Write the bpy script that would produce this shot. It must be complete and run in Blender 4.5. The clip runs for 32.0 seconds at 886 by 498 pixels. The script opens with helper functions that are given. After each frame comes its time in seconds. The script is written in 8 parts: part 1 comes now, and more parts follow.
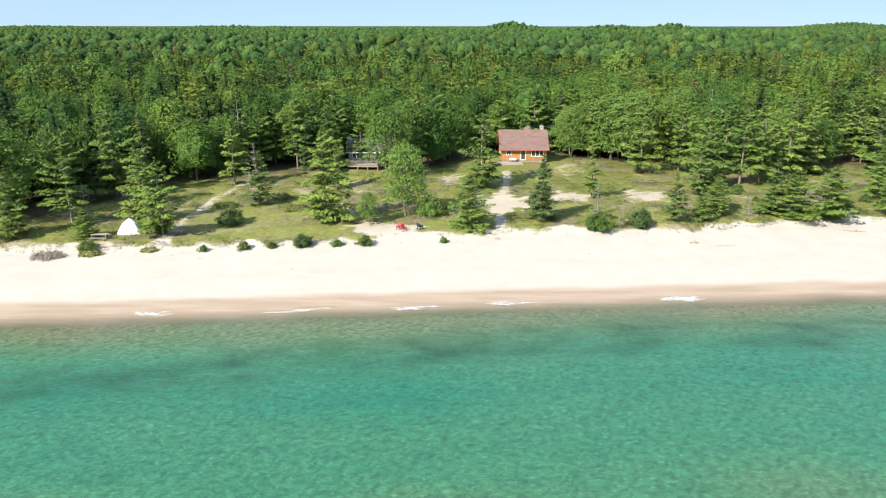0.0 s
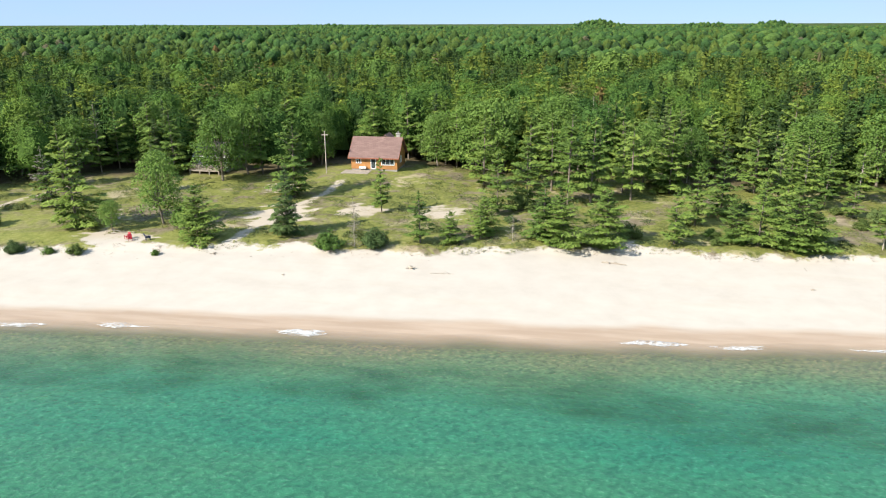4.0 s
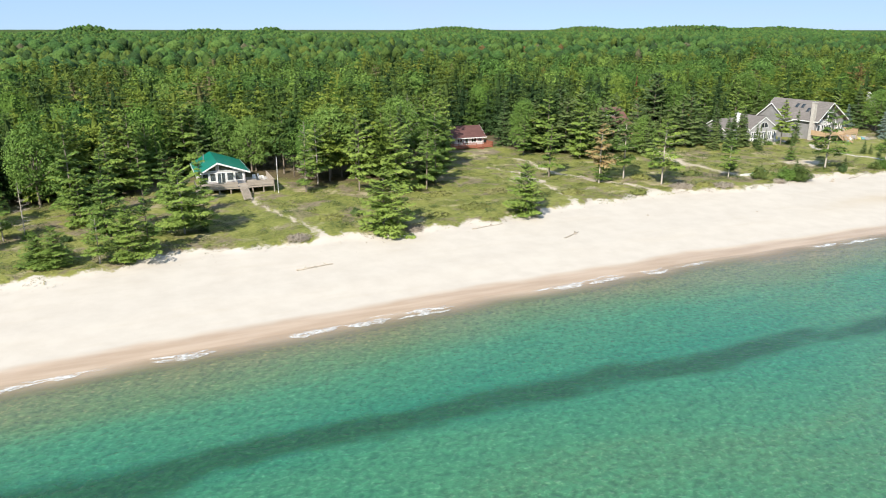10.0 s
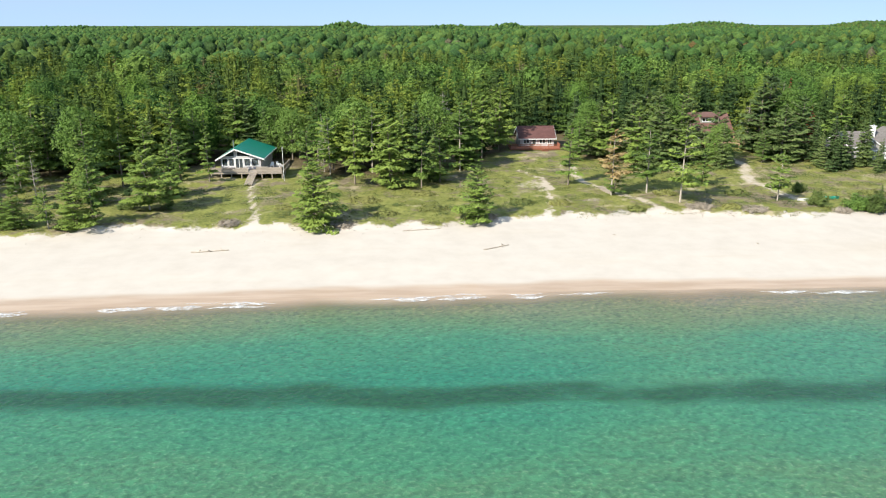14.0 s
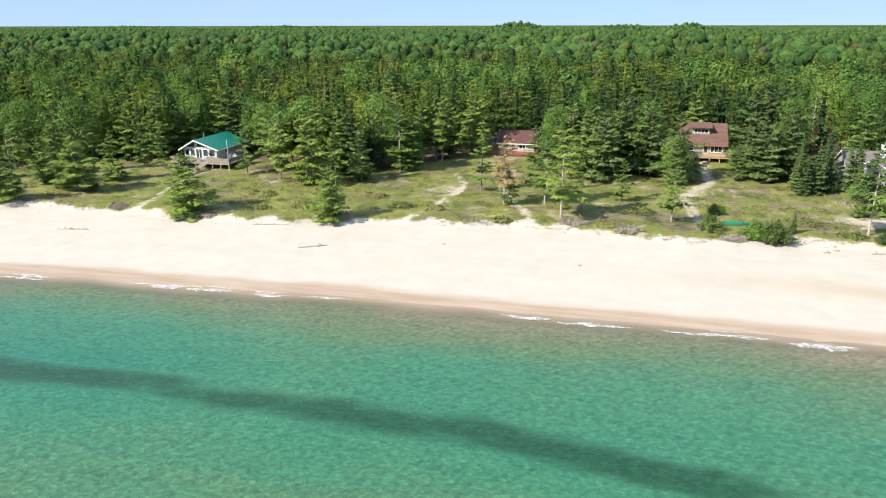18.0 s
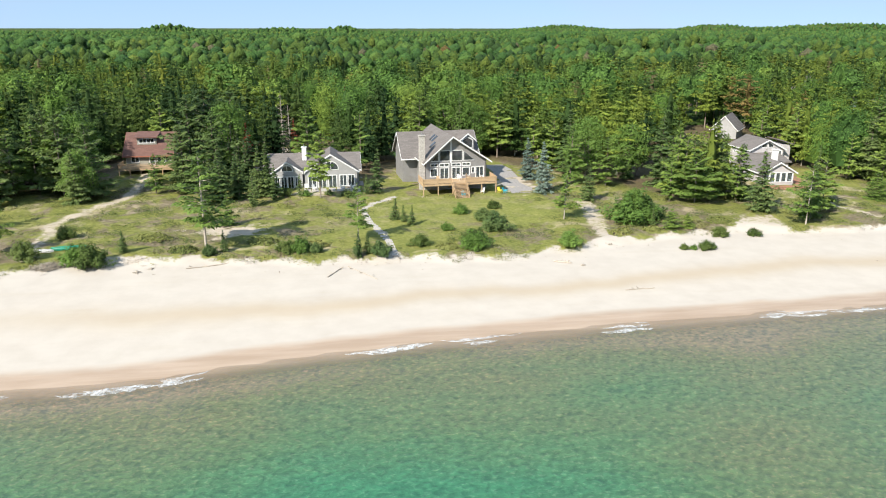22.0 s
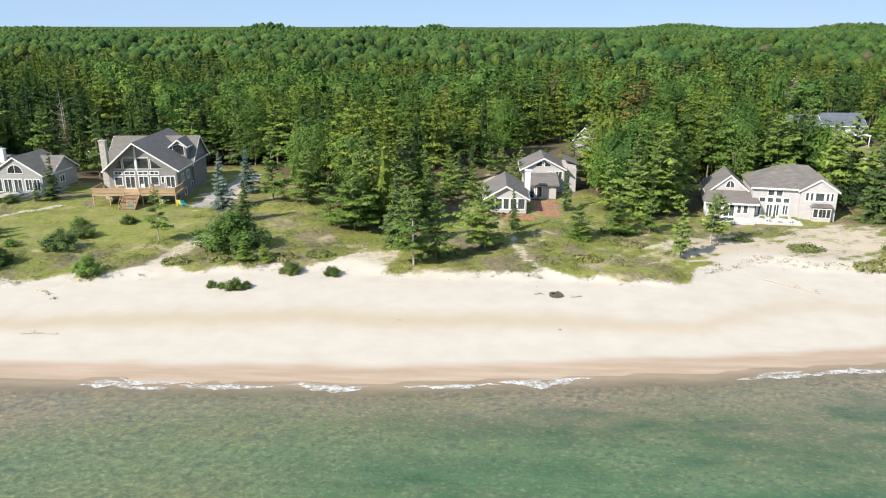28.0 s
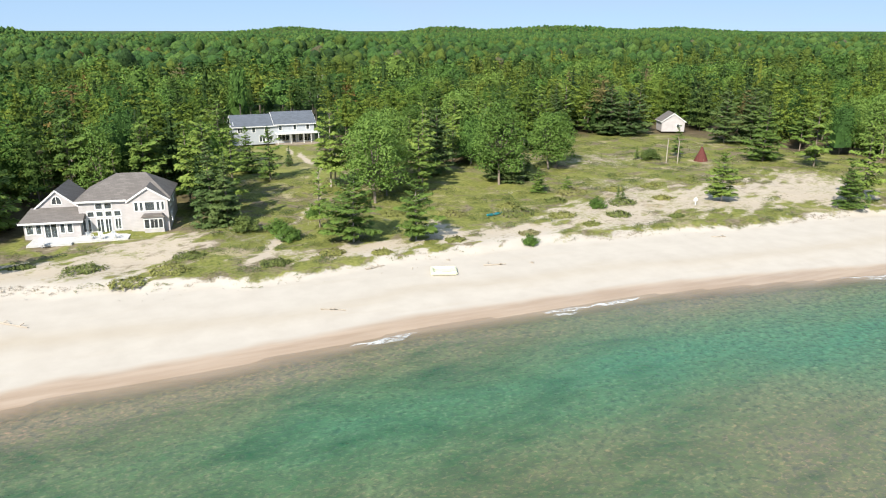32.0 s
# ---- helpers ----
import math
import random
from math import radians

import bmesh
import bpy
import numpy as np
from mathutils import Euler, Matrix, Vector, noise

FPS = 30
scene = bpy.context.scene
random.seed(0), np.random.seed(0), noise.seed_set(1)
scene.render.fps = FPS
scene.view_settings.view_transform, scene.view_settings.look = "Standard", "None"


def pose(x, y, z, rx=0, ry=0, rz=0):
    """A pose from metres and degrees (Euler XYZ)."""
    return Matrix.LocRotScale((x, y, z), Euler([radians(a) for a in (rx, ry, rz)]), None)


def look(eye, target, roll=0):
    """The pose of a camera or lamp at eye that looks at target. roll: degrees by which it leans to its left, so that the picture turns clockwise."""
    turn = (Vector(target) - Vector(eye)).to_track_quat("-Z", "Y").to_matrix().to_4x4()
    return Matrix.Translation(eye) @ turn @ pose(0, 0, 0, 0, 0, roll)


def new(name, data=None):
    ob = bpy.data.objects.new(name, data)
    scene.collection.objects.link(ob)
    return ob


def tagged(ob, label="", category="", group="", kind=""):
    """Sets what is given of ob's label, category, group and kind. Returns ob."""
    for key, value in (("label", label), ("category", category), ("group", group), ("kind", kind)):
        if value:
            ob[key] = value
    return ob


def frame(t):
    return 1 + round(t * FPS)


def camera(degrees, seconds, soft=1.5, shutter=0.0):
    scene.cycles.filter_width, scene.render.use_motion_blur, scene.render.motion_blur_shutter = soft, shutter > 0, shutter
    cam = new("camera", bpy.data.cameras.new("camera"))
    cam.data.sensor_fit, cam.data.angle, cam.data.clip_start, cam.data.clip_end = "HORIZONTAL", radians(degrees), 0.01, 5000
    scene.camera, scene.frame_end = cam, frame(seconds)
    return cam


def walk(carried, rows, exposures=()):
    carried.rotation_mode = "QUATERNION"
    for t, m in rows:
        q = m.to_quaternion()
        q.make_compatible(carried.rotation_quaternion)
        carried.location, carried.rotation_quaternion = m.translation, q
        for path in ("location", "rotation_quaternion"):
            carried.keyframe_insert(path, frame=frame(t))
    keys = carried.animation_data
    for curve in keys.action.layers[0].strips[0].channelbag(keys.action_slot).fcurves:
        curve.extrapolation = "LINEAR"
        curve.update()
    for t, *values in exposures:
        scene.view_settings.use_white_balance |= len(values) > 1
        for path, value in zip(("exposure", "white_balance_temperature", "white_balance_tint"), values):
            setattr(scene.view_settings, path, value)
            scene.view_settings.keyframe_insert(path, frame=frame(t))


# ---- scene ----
# ---- camera and its way along the shore ----
cam = camera(62.85, 32.0, soft=1.1)
# seconds, x, y, z, yaw, pitch, roll
ROWS = [
    (0, 0, -0, 29.18, 0.006, -17.169, -0.013),
    (0.5, 6.17, 0.81, 29.23, 3.639, -17.234, -0.028),
    (1, 12.4, 1.69, 29.29, 7.233, -17.264, -0.008),
    (1.5, 18.69, 2.72, 29.35, 10.811, -17.298, 0.013),
    (2, 25.02, 3.91, 29.41, 14.422, -17.333, 0.054),
    (2.5, 31.44, 5.26, 29.49, 16.261, -17.334, 0.123),
    (4.5, 58.44, 13.32, 29.95, 3.465, -17.237, 0.057),
    (5, 64.48, 14.89, 30.01, -4.18, -17.099, -0.141),
    (5.5, 70.45, 16.24, 30.05, -10.536, -16.926, -0.072),
    (6, 76.29, 17.33, 30.08, -16.316, -16.805, -0.047),
    (6.5, 81.96, 18.09, 30.09, -21.09, -16.767, -0.075),
    (7, 87.67, 18.49, 30.09, -23.828, -16.703, -0.026),
    (7.5, 93.41, 18.52, 30.08, -26.581, -16.666, -0.056),
    (8, 99.04, 18.23, 30.06, -27.392, -16.693, -0.053),
    (8.5, 104.63, 17.64, 30.05, -27.438, -16.752, -0.049),
    (9, 110.24, 16.8, 30.03, -27.14, -16.786, -0.125),
    (9.5, 115.84, 15.79, 30.03, -25.889, -16.85, -0.102),
    (10, 121.48, 14.67, 30.03, -22.911, -16.915, -0.053),
    (10.5, 127.22, 13.49, 30.02, -18.911, -16.973, 0.019),
    (11, 132.99, 12.32, 30.02, -15.168, -17.056, -0.001),
    (11.5, 138.71, 11.24, 30.01, -11.87, -17.113, 0.084),
    (12, 144.5, 10.28, 30, -8.771, -17.154, 0.056),
    (12.5, 150.39, 9.47, 29.98, -6.838, -17.189, 0.063),
    (13, 156.38, 8.82, 29.98, -5.182, -17.206, 0.072),
    (13.5, 162.44, 8.32, 29.97, -3.657, -17.215, 0.068),
    (14, 168.52, 7.97, 29.98, -2.184, -17.237, 0.1),
    (14.5, 174.61, 7.72, 29.98, -0.282, -17.218, 0.057),
    (16.5, 200.15, 9.17, 30.14, 9.936, -17.193, -0.025),
    (17, 206.88, 10.42, 30.17, 11.732, -17.226, -0.067),
    (17.5, 213.51, 11.83, 30.18, 13.506, -17.217, 0.049),
    (18, 220.26, 13.41, 30.2, 13.933, -17.221, 0.116),
    (18.5, 227.07, 15.14, 30.22, 6.631, -17.101, -0.075),
    (19, 233.62, 16.95, 30.23, -1.757, -16.912, -0.157),
    (19.5, 240.1, 18.79, 30.23, -6.361, -16.873, -0.178),
    (20, 246.59, 20.53, 30.22, -10.105, -16.861, -0.147),
    (20.5, 253.01, 22.12, 30.19, -12.431, -16.857, -0.072),
    (21, 259.48, 23.53, 30.16, -11.576, -16.912, -0.007),
    (21.5, 265.97, 24.73, 30.1, -9.988, -16.975, -0.031),
    (22, 272.42, 25.74, 30.03, -8.423, -17.025, -0.017),
    (22.5, 278.81, 26.64, 29.95, -6.891, -17.041, -0.053),
    (23, 285.11, 27.46, 29.87, -5.088, -17.048, -0.009),
    (23.5, 291.44, 28.23, 29.8, -3.289, -17.058, 0.019),
    (24, 297.76, 28.98, 29.75, -1.079, -17.084, 0.074),
    (24.5, 304.13, 29.75, 29.71, 1.934, -17.107, 0.085),
    (26.5, 331.44, 34.46, 29.8, 13.343, -17.191, 0.156),
    (27, 338.24, 35.8, 29.79, 13.044, -17.165, 0.121),
    (27.5, 345.02, 37.04, 29.78, 8.394, -17.157, 0.052),
    (28, 351.72, 38.09, 29.75, 3.398, -17.115, -0.042),
    (28.5, 358.32, 38.92, 29.7, -1.119, -17.065, -0.097),
    (29, 364.82, 39.56, 29.62, -4.2, -17.032, -0.035),
    (29.5, 371.29, 40.04, 29.52, -7.484, -17.019, -0.026),
    (30, 377.69, 40.4, 29.38, -10.827, -17.005, -0.041),
    (30.5, 384, 40.68, 29.22, -14.089, -16.961, -0.004),
    (31, 390.21, 40.91, 29.04, -17.184, -16.914, -0.064),
    (31.5, 396.23, 41.09, 28.85, -19.921, -16.854, -0.041),
    (32, 402.41, 41.27, 28.65, -22.957, -16.811, -0.047),
]
walk(cam, [(t, pose(x, y, z, 90 + pitch, roll, yaw)) for t, x, y, z, yaw, pitch, roll in ROWS],
     [(0, 0.93), (2.2, 0.91), (5, 0.83), (8, 0.78), (13, 0.83), (18, 0.86), (22, 0.81), (28, 0.73), (32, 0.75)])

# ---- light ----
SUN_ELEVATION, SUN_FROM = 37.0, (-0.95, -0.9)
world = bpy.data.worlds.new("sky")
scene.world = world
world.use_nodes = True
wn = world.node_tree.nodes
sky = wn.new("ShaderNodeTexSky")
sky.sky_type, sky.sun_disc = "NISHITA", False
sky.sun_elevation = radians(SUN_ELEVATION)
sky.sun_rotation = math.atan2(SUN_FROM[0], SUN_FROM[1])
sky.air_density, sky.dust_density, sky.ozone_density, sky.altitude = 0.45, 0.0, 3.0, 0.0
wn["Background"].inputs["Strength"].default_value = 0.12
haze = wn.new("ShaderNodeMix")
haze.data_type = "RGBA"
haze.inputs[0].default_value, haze.inputs[7].default_value = 0.90, (2.15, 3.15, 4.5, 1)
world.node_tree.links.new(sky.outputs["Color"], haze.inputs[6])
cloud = wn.new("ShaderNodeTexNoise")
cloud.inputs["Scale"].default_value, cloud.inputs["Detail"].default_value = 2.2, 5.0
stretch, where, veil, thin = wn.new("ShaderNodeMapping"), wn.new("ShaderNodeTexCoord"), wn.new("ShaderNodeMix"), wn.new("ShaderNodeMapRange")
stretch.inputs["Scale"].default_value = (1.0, 1.0, 5.0)
world.node_tree.links.new(where.outputs["Generated"], stretch.inputs["Vector"])
world.node_tree.links.new(stretch.outputs["Vector"], cloud.inputs["Vector"])
world.node_tree.links.new(cloud.outputs["Fac"], thin.inputs["Value"])
for key, value in (("From Min", 0.45), ("From Max", 0.75), ("To Max", 0.45)):
    thin.inputs[key].default_value = value
veil.data_type = "RGBA"
veil.inputs[7].default_value = (3.0, 3.3, 4.3, 1)
world.node_tree.links.new(thin.outputs["Result"], veil.inputs[0])
world.node_tree.links.new(haze.outputs[2], veil.inputs[6])
world.node_tree.links.new(veil.outputs[2], wn["Background"].inputs["Color"])
sun_data = bpy.data.lights.new("sun", "SUN")
sun_data.energy, sun_data.angle, sun_data.color = 5.0, radians(0.6), (1.0, 0.94, 0.84)
sun = new("sun", sun_data)
flat = Vector((SUN_FROM[0], SUN_FROM[1], 0)).normalized()
sun_dir = flat * math.cos(radians(SUN_ELEVATION)) + Vector((0, 0, math.sin(radians(SUN_ELEVATION))))
sun.matrix_world = look(sun_dir * 500, (0, 0, 0))
scene.view_settings.exposure = 0.84


# ---- materials ----
class Nodes:
    """A node material under construction."""

    def __init__(self, name, rough=0.8, spec=0.3, metal=0.0):
        self.mat = bpy.data.materials.new(name)
        self.mat.use_nodes = True
        self.tree = self.mat.node_tree
        self.bsdf = self.tree.nodes["Principled BSDF"]
        self.bsdf.inputs["Roughness"].default_value = rough
        self.bsdf.inputs["Specular IOR Level"].default_value = spec
        self.bsdf.inputs["Metallic"].default_value = metal

    def add(self, kind, **values):
        n = self.tree.nodes.new(kind)
        for k, v in values.items():
            if k in n.inputs:
                n.inputs[k].default_value = v
        return n

    def link(self, a, b):
        self.tree.links.new(a, b)

    def coords(self, scale=(1, 1, 1), kind="Object", turn=0.0):
        c = self.add("ShaderNodeTexCoord")
        m = self.add("ShaderNodeMapping")
        m.inputs["Scale"].default_value = scale
        m.inputs["Rotation"].default_value = (0, 0, turn)
        self.link(c.outputs[kind], m.inputs["Vector"])
        return m.outputs["Vector"]

    def noise(self, vec, scale, detail=3.0, rough=0.55, distort=0.0):
        n = self.add("ShaderNodeTexNoise", Scale=scale, Detail=detail, Roughness=rough, Distortion=distort)
        self.link(vec, n.inputs["Vector"])
        return n.outputs["Fac"]

    def ramp(self, fac, stops):
        r = self.add("ShaderNodeValToRGB")
        els = r.color_ramp.elements
        while len(els) < len(stops):
            els.new(0.5)
        for e, (p, c) in zip(els, stops):
            e.position = p
            e.color = (*c, 1) if len(c) == 3 else c
        self.link(fac, r.inputs["Fac"])
        return r.outputs["Color"]

    def grey(self, fac, lo, hi, a=0.0, b=1.0):
        m = self.add("ShaderNodeMapRange")
        for k, v in zip(("From Min", "From Max", "To Min", "To Max"), (lo, hi, a, b)):
            m.inputs[k].default_value = v
        self.link(fac, m.inputs["Value"])
        return m.outputs["Result"]

    def math(self, op, a, b):
        n = self.add("ShaderNodeMath")
        n.operation = op
        for i, v in enumerate((a, b)):
            if isinstance(v, (int, float)):
                n.inputs[i].default_value = v
            else:
                self.link(v, n.inputs[i])
        return n.outputs[0]

    def mix(self, fac, a, b, blend="MIX"):
        n = self.add("ShaderNodeMix")
        n.data_type, n.blend_type = "RGBA", blend
        for sock, v in ((n.inputs[0], fac), (n.inputs[6], a), (n.inputs[7], b)):
            if isinstance(v, (int, float)):
                sock.default_value = v
            elif isinstance(v, tuple):
                sock.default_value = (*v, 1)
            else:
                self.link(v, sock)
        return n.outputs[2]

    def attr(self, name):
        n = self.add("ShaderNodeAttribute")
        n.attribute_name = name
        return n.outputs["Fac"]

    def bump(self, fac, strength, distance):
        b = self.add("ShaderNodeBump", Strength=strength, Distance=distance)
        self.link(fac, b.inputs["Height"])
        self.link(b.outputs["Normal"], self.bsdf.inputs["Normal"])

    def color(self, c):
        if isinstance(c, tuple):
            self.bsdf.inputs["Base Color"].default_value = (*c, 1)
        else:
            self.link(c, self.bsdf.inputs["Base Color"])
        return self


def plain(name, c, rough=0.6, spec=0.4, metal=0.0, vary=0.12, scale=3.0, grain=30.0):
    """A painted or raw surface with soft stains and fine grain."""
    n = Nodes(name, rough, spec, metal)
    v = n.coords()
    a, b = n.noise(v, scale, 4), n.noise(v, grain, 2)
    dark = tuple(x * (1 - vary * 1.6) for x in c)
    light = tuple(min(1, x * (1 + vary * 0.7)) for x in c)
    col = n.ramp(a, [(0.3, dark), (0.7, light)])
    col = n.mix(n.grey(b, 0.35, 0.65, 0, vary), col, tuple(x * 0.75 for x in c))
    n.color(col)
    n.bump(b, 0.25, 0.02)
    return n.mat


def siding(name, c, step=0.2, upright=False, vary=0.1, rough=0.6):
    """Lapped boards: a saw-tooth relief across the wall, with weathering."""
    n = Nodes(name, rough, 0.3)
    v = n.coords()
    sep = n.add("ShaderNodeSeparateXYZ")
    n.link(v, sep.inputs[0])
    if upright:
        run = n.math("ADD", sep.outputs["X"], sep.outputs["Y"])
    else:
        run = sep.outputs["Z"]
    saw = n.math("FRACT", n.math("DIVIDE", run, step), 0.0)
    edge = n.grey(saw, 0.0, 0.14, 0.72, 1.0)
    a = n.noise(v, 0.9, 4)
    col = n.ramp(a, [(0.3, tuple(x * (1 - vary) for x in c)), (0.7, tuple(min(1, x * (1 + vary)) for x in c))])
    grey = n.add("ShaderNodeCombineColor")
    for i in range(3):
        n.link(edge, grey.inputs[i])
    n.color(n.mix(1.0, col, grey.outputs[0], "MULTIPLY"))
    n.bump(saw, 0.6, 0.03)
    return n.mat


def shingles(name, c, vary=0.16):
    n = Nodes(name, 0.85, 0.25)
    v = n.coords()
    b = n.add("ShaderNodeTexBrick", Scale=1.0)
    b.inputs["Brick Width"].default_value, b.inputs["Row Height"].default_value = 0.9, 0.28
    b.inputs["Mortar Size"].default_value = 0.02
    b.inputs["Color1"].default_value = (*[x * (1 - vary) for x in c], 1)
    b.inputs["Color2"].default_value = (*[min(1, x * (1 + vary)) for x in c], 1)
    b.inputs["Mortar"].default_value = (*[x * 0.65 for x in c], 1)
    sep, com = n.add("ShaderNodeSeparateXYZ"), n.add("ShaderNodeCombineXYZ")
    n.link(v, sep.inputs[0])
    n.link(n.math("ADD", sep.outputs["X"], n.math("MULTIPLY", sep.outputs["Y"], 0.3)), com.inputs[0])
    n.link(n.math("ADD", sep.outputs["Z"], n.math("MULTIPLY", sep.outputs["Y"], 0.45)), com.inputs[1])
    n.link(com.outputs[0], b.inputs["Vector"])
    stains = n.noise(v, 0.5, 4)
    n.color(n.mix(n.grey(stains, 0.35, 0.7, 0, 0.35), b.outputs["Color"], tuple(x * 0.7 for x in c)))
    n.bump(b.outputs["Fac"], -0.3, 0.02)
    return n.mat


def wood(name, c, scale=1.0, rough=0.75):
    n = Nodes(name, rough, 0.25)
    v = n.coords((scale, scale * 6, scale * 6))
    a, b = n.noise(v, 1.4, 5), n.noise(n.coords(), 0.7, 3)
    col = n.ramp(a, [(0.3, tuple(x * 0.7 for x in c)), (0.7, tuple(min(1, x * 1.2) for x in c))])
    n.color(n.mix(n.grey(b, 0.4, 0.7, 0, 0.35), col, tuple(x * 0.75 for x in c)))
    n.bump(a, 0.3, 0.02)
    return n.mat


def leafy_surface(n, shine_through, share=0.2):
    """Leaf gloss with some light shining through."""
    mx = n.add("ShaderNodeMixShader", Fac=share)
    n.link(n.bsdf.outputs[0], mx.inputs[1])
    n.link(shine_through.outputs[0], mx.inputs[2])
    n.link(mx.outputs[0], n.tree.nodes["Material Output"].inputs["Surface"])


def foliage(name, dark, mid, light, per_tree=None):
    """Leaves or needles: each tuft has a shade of its own, each tree a tone, and light shines through."""
    n = Nodes(name, 0.6, 0.12)
    g = n.add("ShaderNodeNewGeometry")
    tone = n.attr(per_tree) if per_tree else n.add("ShaderNodeObjectInfo").outputs["Random"]
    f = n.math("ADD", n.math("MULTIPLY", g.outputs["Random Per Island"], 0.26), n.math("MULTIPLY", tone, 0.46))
    # Outer tufts painted paler and inner ones darker, as light falls on a crown.
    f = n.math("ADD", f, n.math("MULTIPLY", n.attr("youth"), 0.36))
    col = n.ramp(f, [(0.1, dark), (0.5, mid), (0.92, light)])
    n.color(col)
    tr = n.add("ShaderNodeBsdfTranslucent")
    n.link(n.mix(1.0, col, (1.0, 1.1, 0.5), "MULTIPLY"), tr.inputs["Color"])
    leafy_surface(n, tr)
    return n.mat


def forest_foliage(name, stops, source="tone", lo=0.0, hi=1.0, grain=None):
    """Woodland leaves: the tone of each tree is stored with its leaves or differs tree by tree; tips are young and
    pale, and shade is painted into the inner leaves.
    """
    n = Nodes(name, 0.7, 0.08)
    g = n.add("ShaderNodeNewGeometry")
    tone = n.attr("tone") if source == "tone" else n.grey(n.add("ShaderNodeObjectInfo").outputs["Random"], 0.0, 1.0, lo, hi)
    base = n.ramp(tone, stops)
    light_mix = n.math("ADD", n.math("MULTIPLY", g.outputs["Random Per Island"], 0.0 if grain else 0.22), n.math("MULTIPLY", n.attr("youth"), 0.66))
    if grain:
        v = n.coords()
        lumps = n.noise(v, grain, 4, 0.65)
        light_mix = n.math("ADD", light_mix, n.grey(lumps, 0.36, 0.64, -0.12, 0.42))
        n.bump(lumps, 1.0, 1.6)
    # Inner shade and sunlit tips painted into the leaf colour.
    col = n.mix(light_mix, n.mix(1.0, base, (0.40, 0.45, 0.45), "MULTIPLY"), n.mix(1.0, base, (1.30, 1.28, 1.12), "MULTIPLY"))
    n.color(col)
    tr = n.add("ShaderNodeBsdfTranslucent")
    n.link(n.mix(1.0, col, (0.95, 1.05, 0.5), "MULTIPLY"), tr.inputs["Color"])
    leafy_surface(n, tr, 0.16)
    return n.mat


def ground_material():
    """Pale lake sand, wet near the water, with dune grass, ground juniper, bare earth and needle litter."""
    n = Nodes("ground_cover", 0.9, 0.15)
    v = n.coords()
    big, mid, fine, grit = n.noise(v, 0.06, 4), n.noise(v, 0.35, 5, 0.6), n.noise(v, 1.7, 5, 0.65), n.noise(v, 9.0, 3)
    sand = n.ramp(mid, [(0.3, (0.430, 0.384, 0.328)), (0.7, (0.478, 0.434, 0.374))])
    sand = n.mix(n.grey(grit, 0.45, 0.7, 0, 0.05), sand, (0.37, 0.315, 0.24))
    streak = n.noise(n.coords((0.12, 0.9, 1.0), turn=-0.06), 0.8, 4)
    sand = n.mix(n.grey(streak, 0.55, 0.72, 0, 0.2), sand, (0.41, 0.345, 0.26))
    sand = n.mix(n.math("MULTIPLY", n.attr("tan"), 0.75), sand, (0.40, 0.315, 0.21))
    wet = n.mix(n.grey(streak, 0.4, 0.65), (0.345, 0.255, 0.180), (0.415, 0.318, 0.235))
    sand = n.mix(n.grey(n.math("ADD", n.attr("wet"), n.math("MULTIPLY", n.math("SUBTRACT", mid, 0.5), 0.5)), 0.06, 0.94), sand, wet)
    grass = n.ramp(n.math("ADD", n.math("MULTIPLY", fine, 0.6), n.math("MULTIPLY", n.noise(v, 0.13, 5, 0.7), 0.4)), [(0.32, (0.085, 0.098, 0.026)), (0.48, (0.155, 0.168, 0.040)), (0.66, (0.265, 0.250, 0.078))])
    heath = n.ramp(fine, [(0.3, (0.105, 0.078, 0.050)), (0.7, (0.240, 0.195, 0.140))])
    veg = n.mix(n.grey(n.math("ADD", n.noise(v, 0.22, 5, 0.68, 0.6), n.math("MULTIPLY", big, 0.4)), 0.70, 0.80, 0, 0.9), grass, heath)
    dry = n.ramp(grit, [(0.3, (0.33, 0.265, 0.165)), (0.7, (0.46, 0.385, 0.26))])
    veg = n.mix(n.grey(n.noise(v, 0.16, 4, 0.6, 0.4), 0.58, 0.68, 0, 0.75), veg, dry)
    litter = n.ramp(fine, [(0.3, (0.060, 0.046, 0.030)), (0.7, (0.130, 0.095, 0.060))])
    lawn = n.ramp(n.math("ADD", n.math("MULTIPLY", fine, 0.5), n.math("MULTIPLY", n.noise(v, 0.3, 5, 0.7), 0.5)), [(0.32, (0.095, 0.118, 0.028)), (0.5, (0.185, 0.198, 0.048)), (0.68, (0.285, 0.262, 0.092))])
    cover = n.math("ADD", n.attr("green"), n.math("MULTIPLY", n.math("SUBTRACT", n.math("ADD", n.math("MULTIPLY", fine, 0.55), n.math("MULTIPLY", mid, 0.45)), 0.5), 1.5))
    veg = n.mix(n.math("MULTIPLY", n.attr("lawn"), 0.85), veg, lawn)
    col = n.mix(n.grey(cover, 0.38, 0.60), sand, veg)
    col = n.mix(n.attr("litter"), col, litter)
    n.color(col)
    r = n.grey(n.attr("wet"), 0.4, 0.9, 0.9, 0.35)
    n.link(r, n.bsdf.inputs["Roughness"])
    n.bump(n.math("MULTIPLY", n.math("ADD", fine, n.math("MULTIPLY", grit, 0.4)), n.grey(n.attr("green"), 0.0, 0.6, 0.22, 1.0)), 0.5, 0.12)
    return n.mat


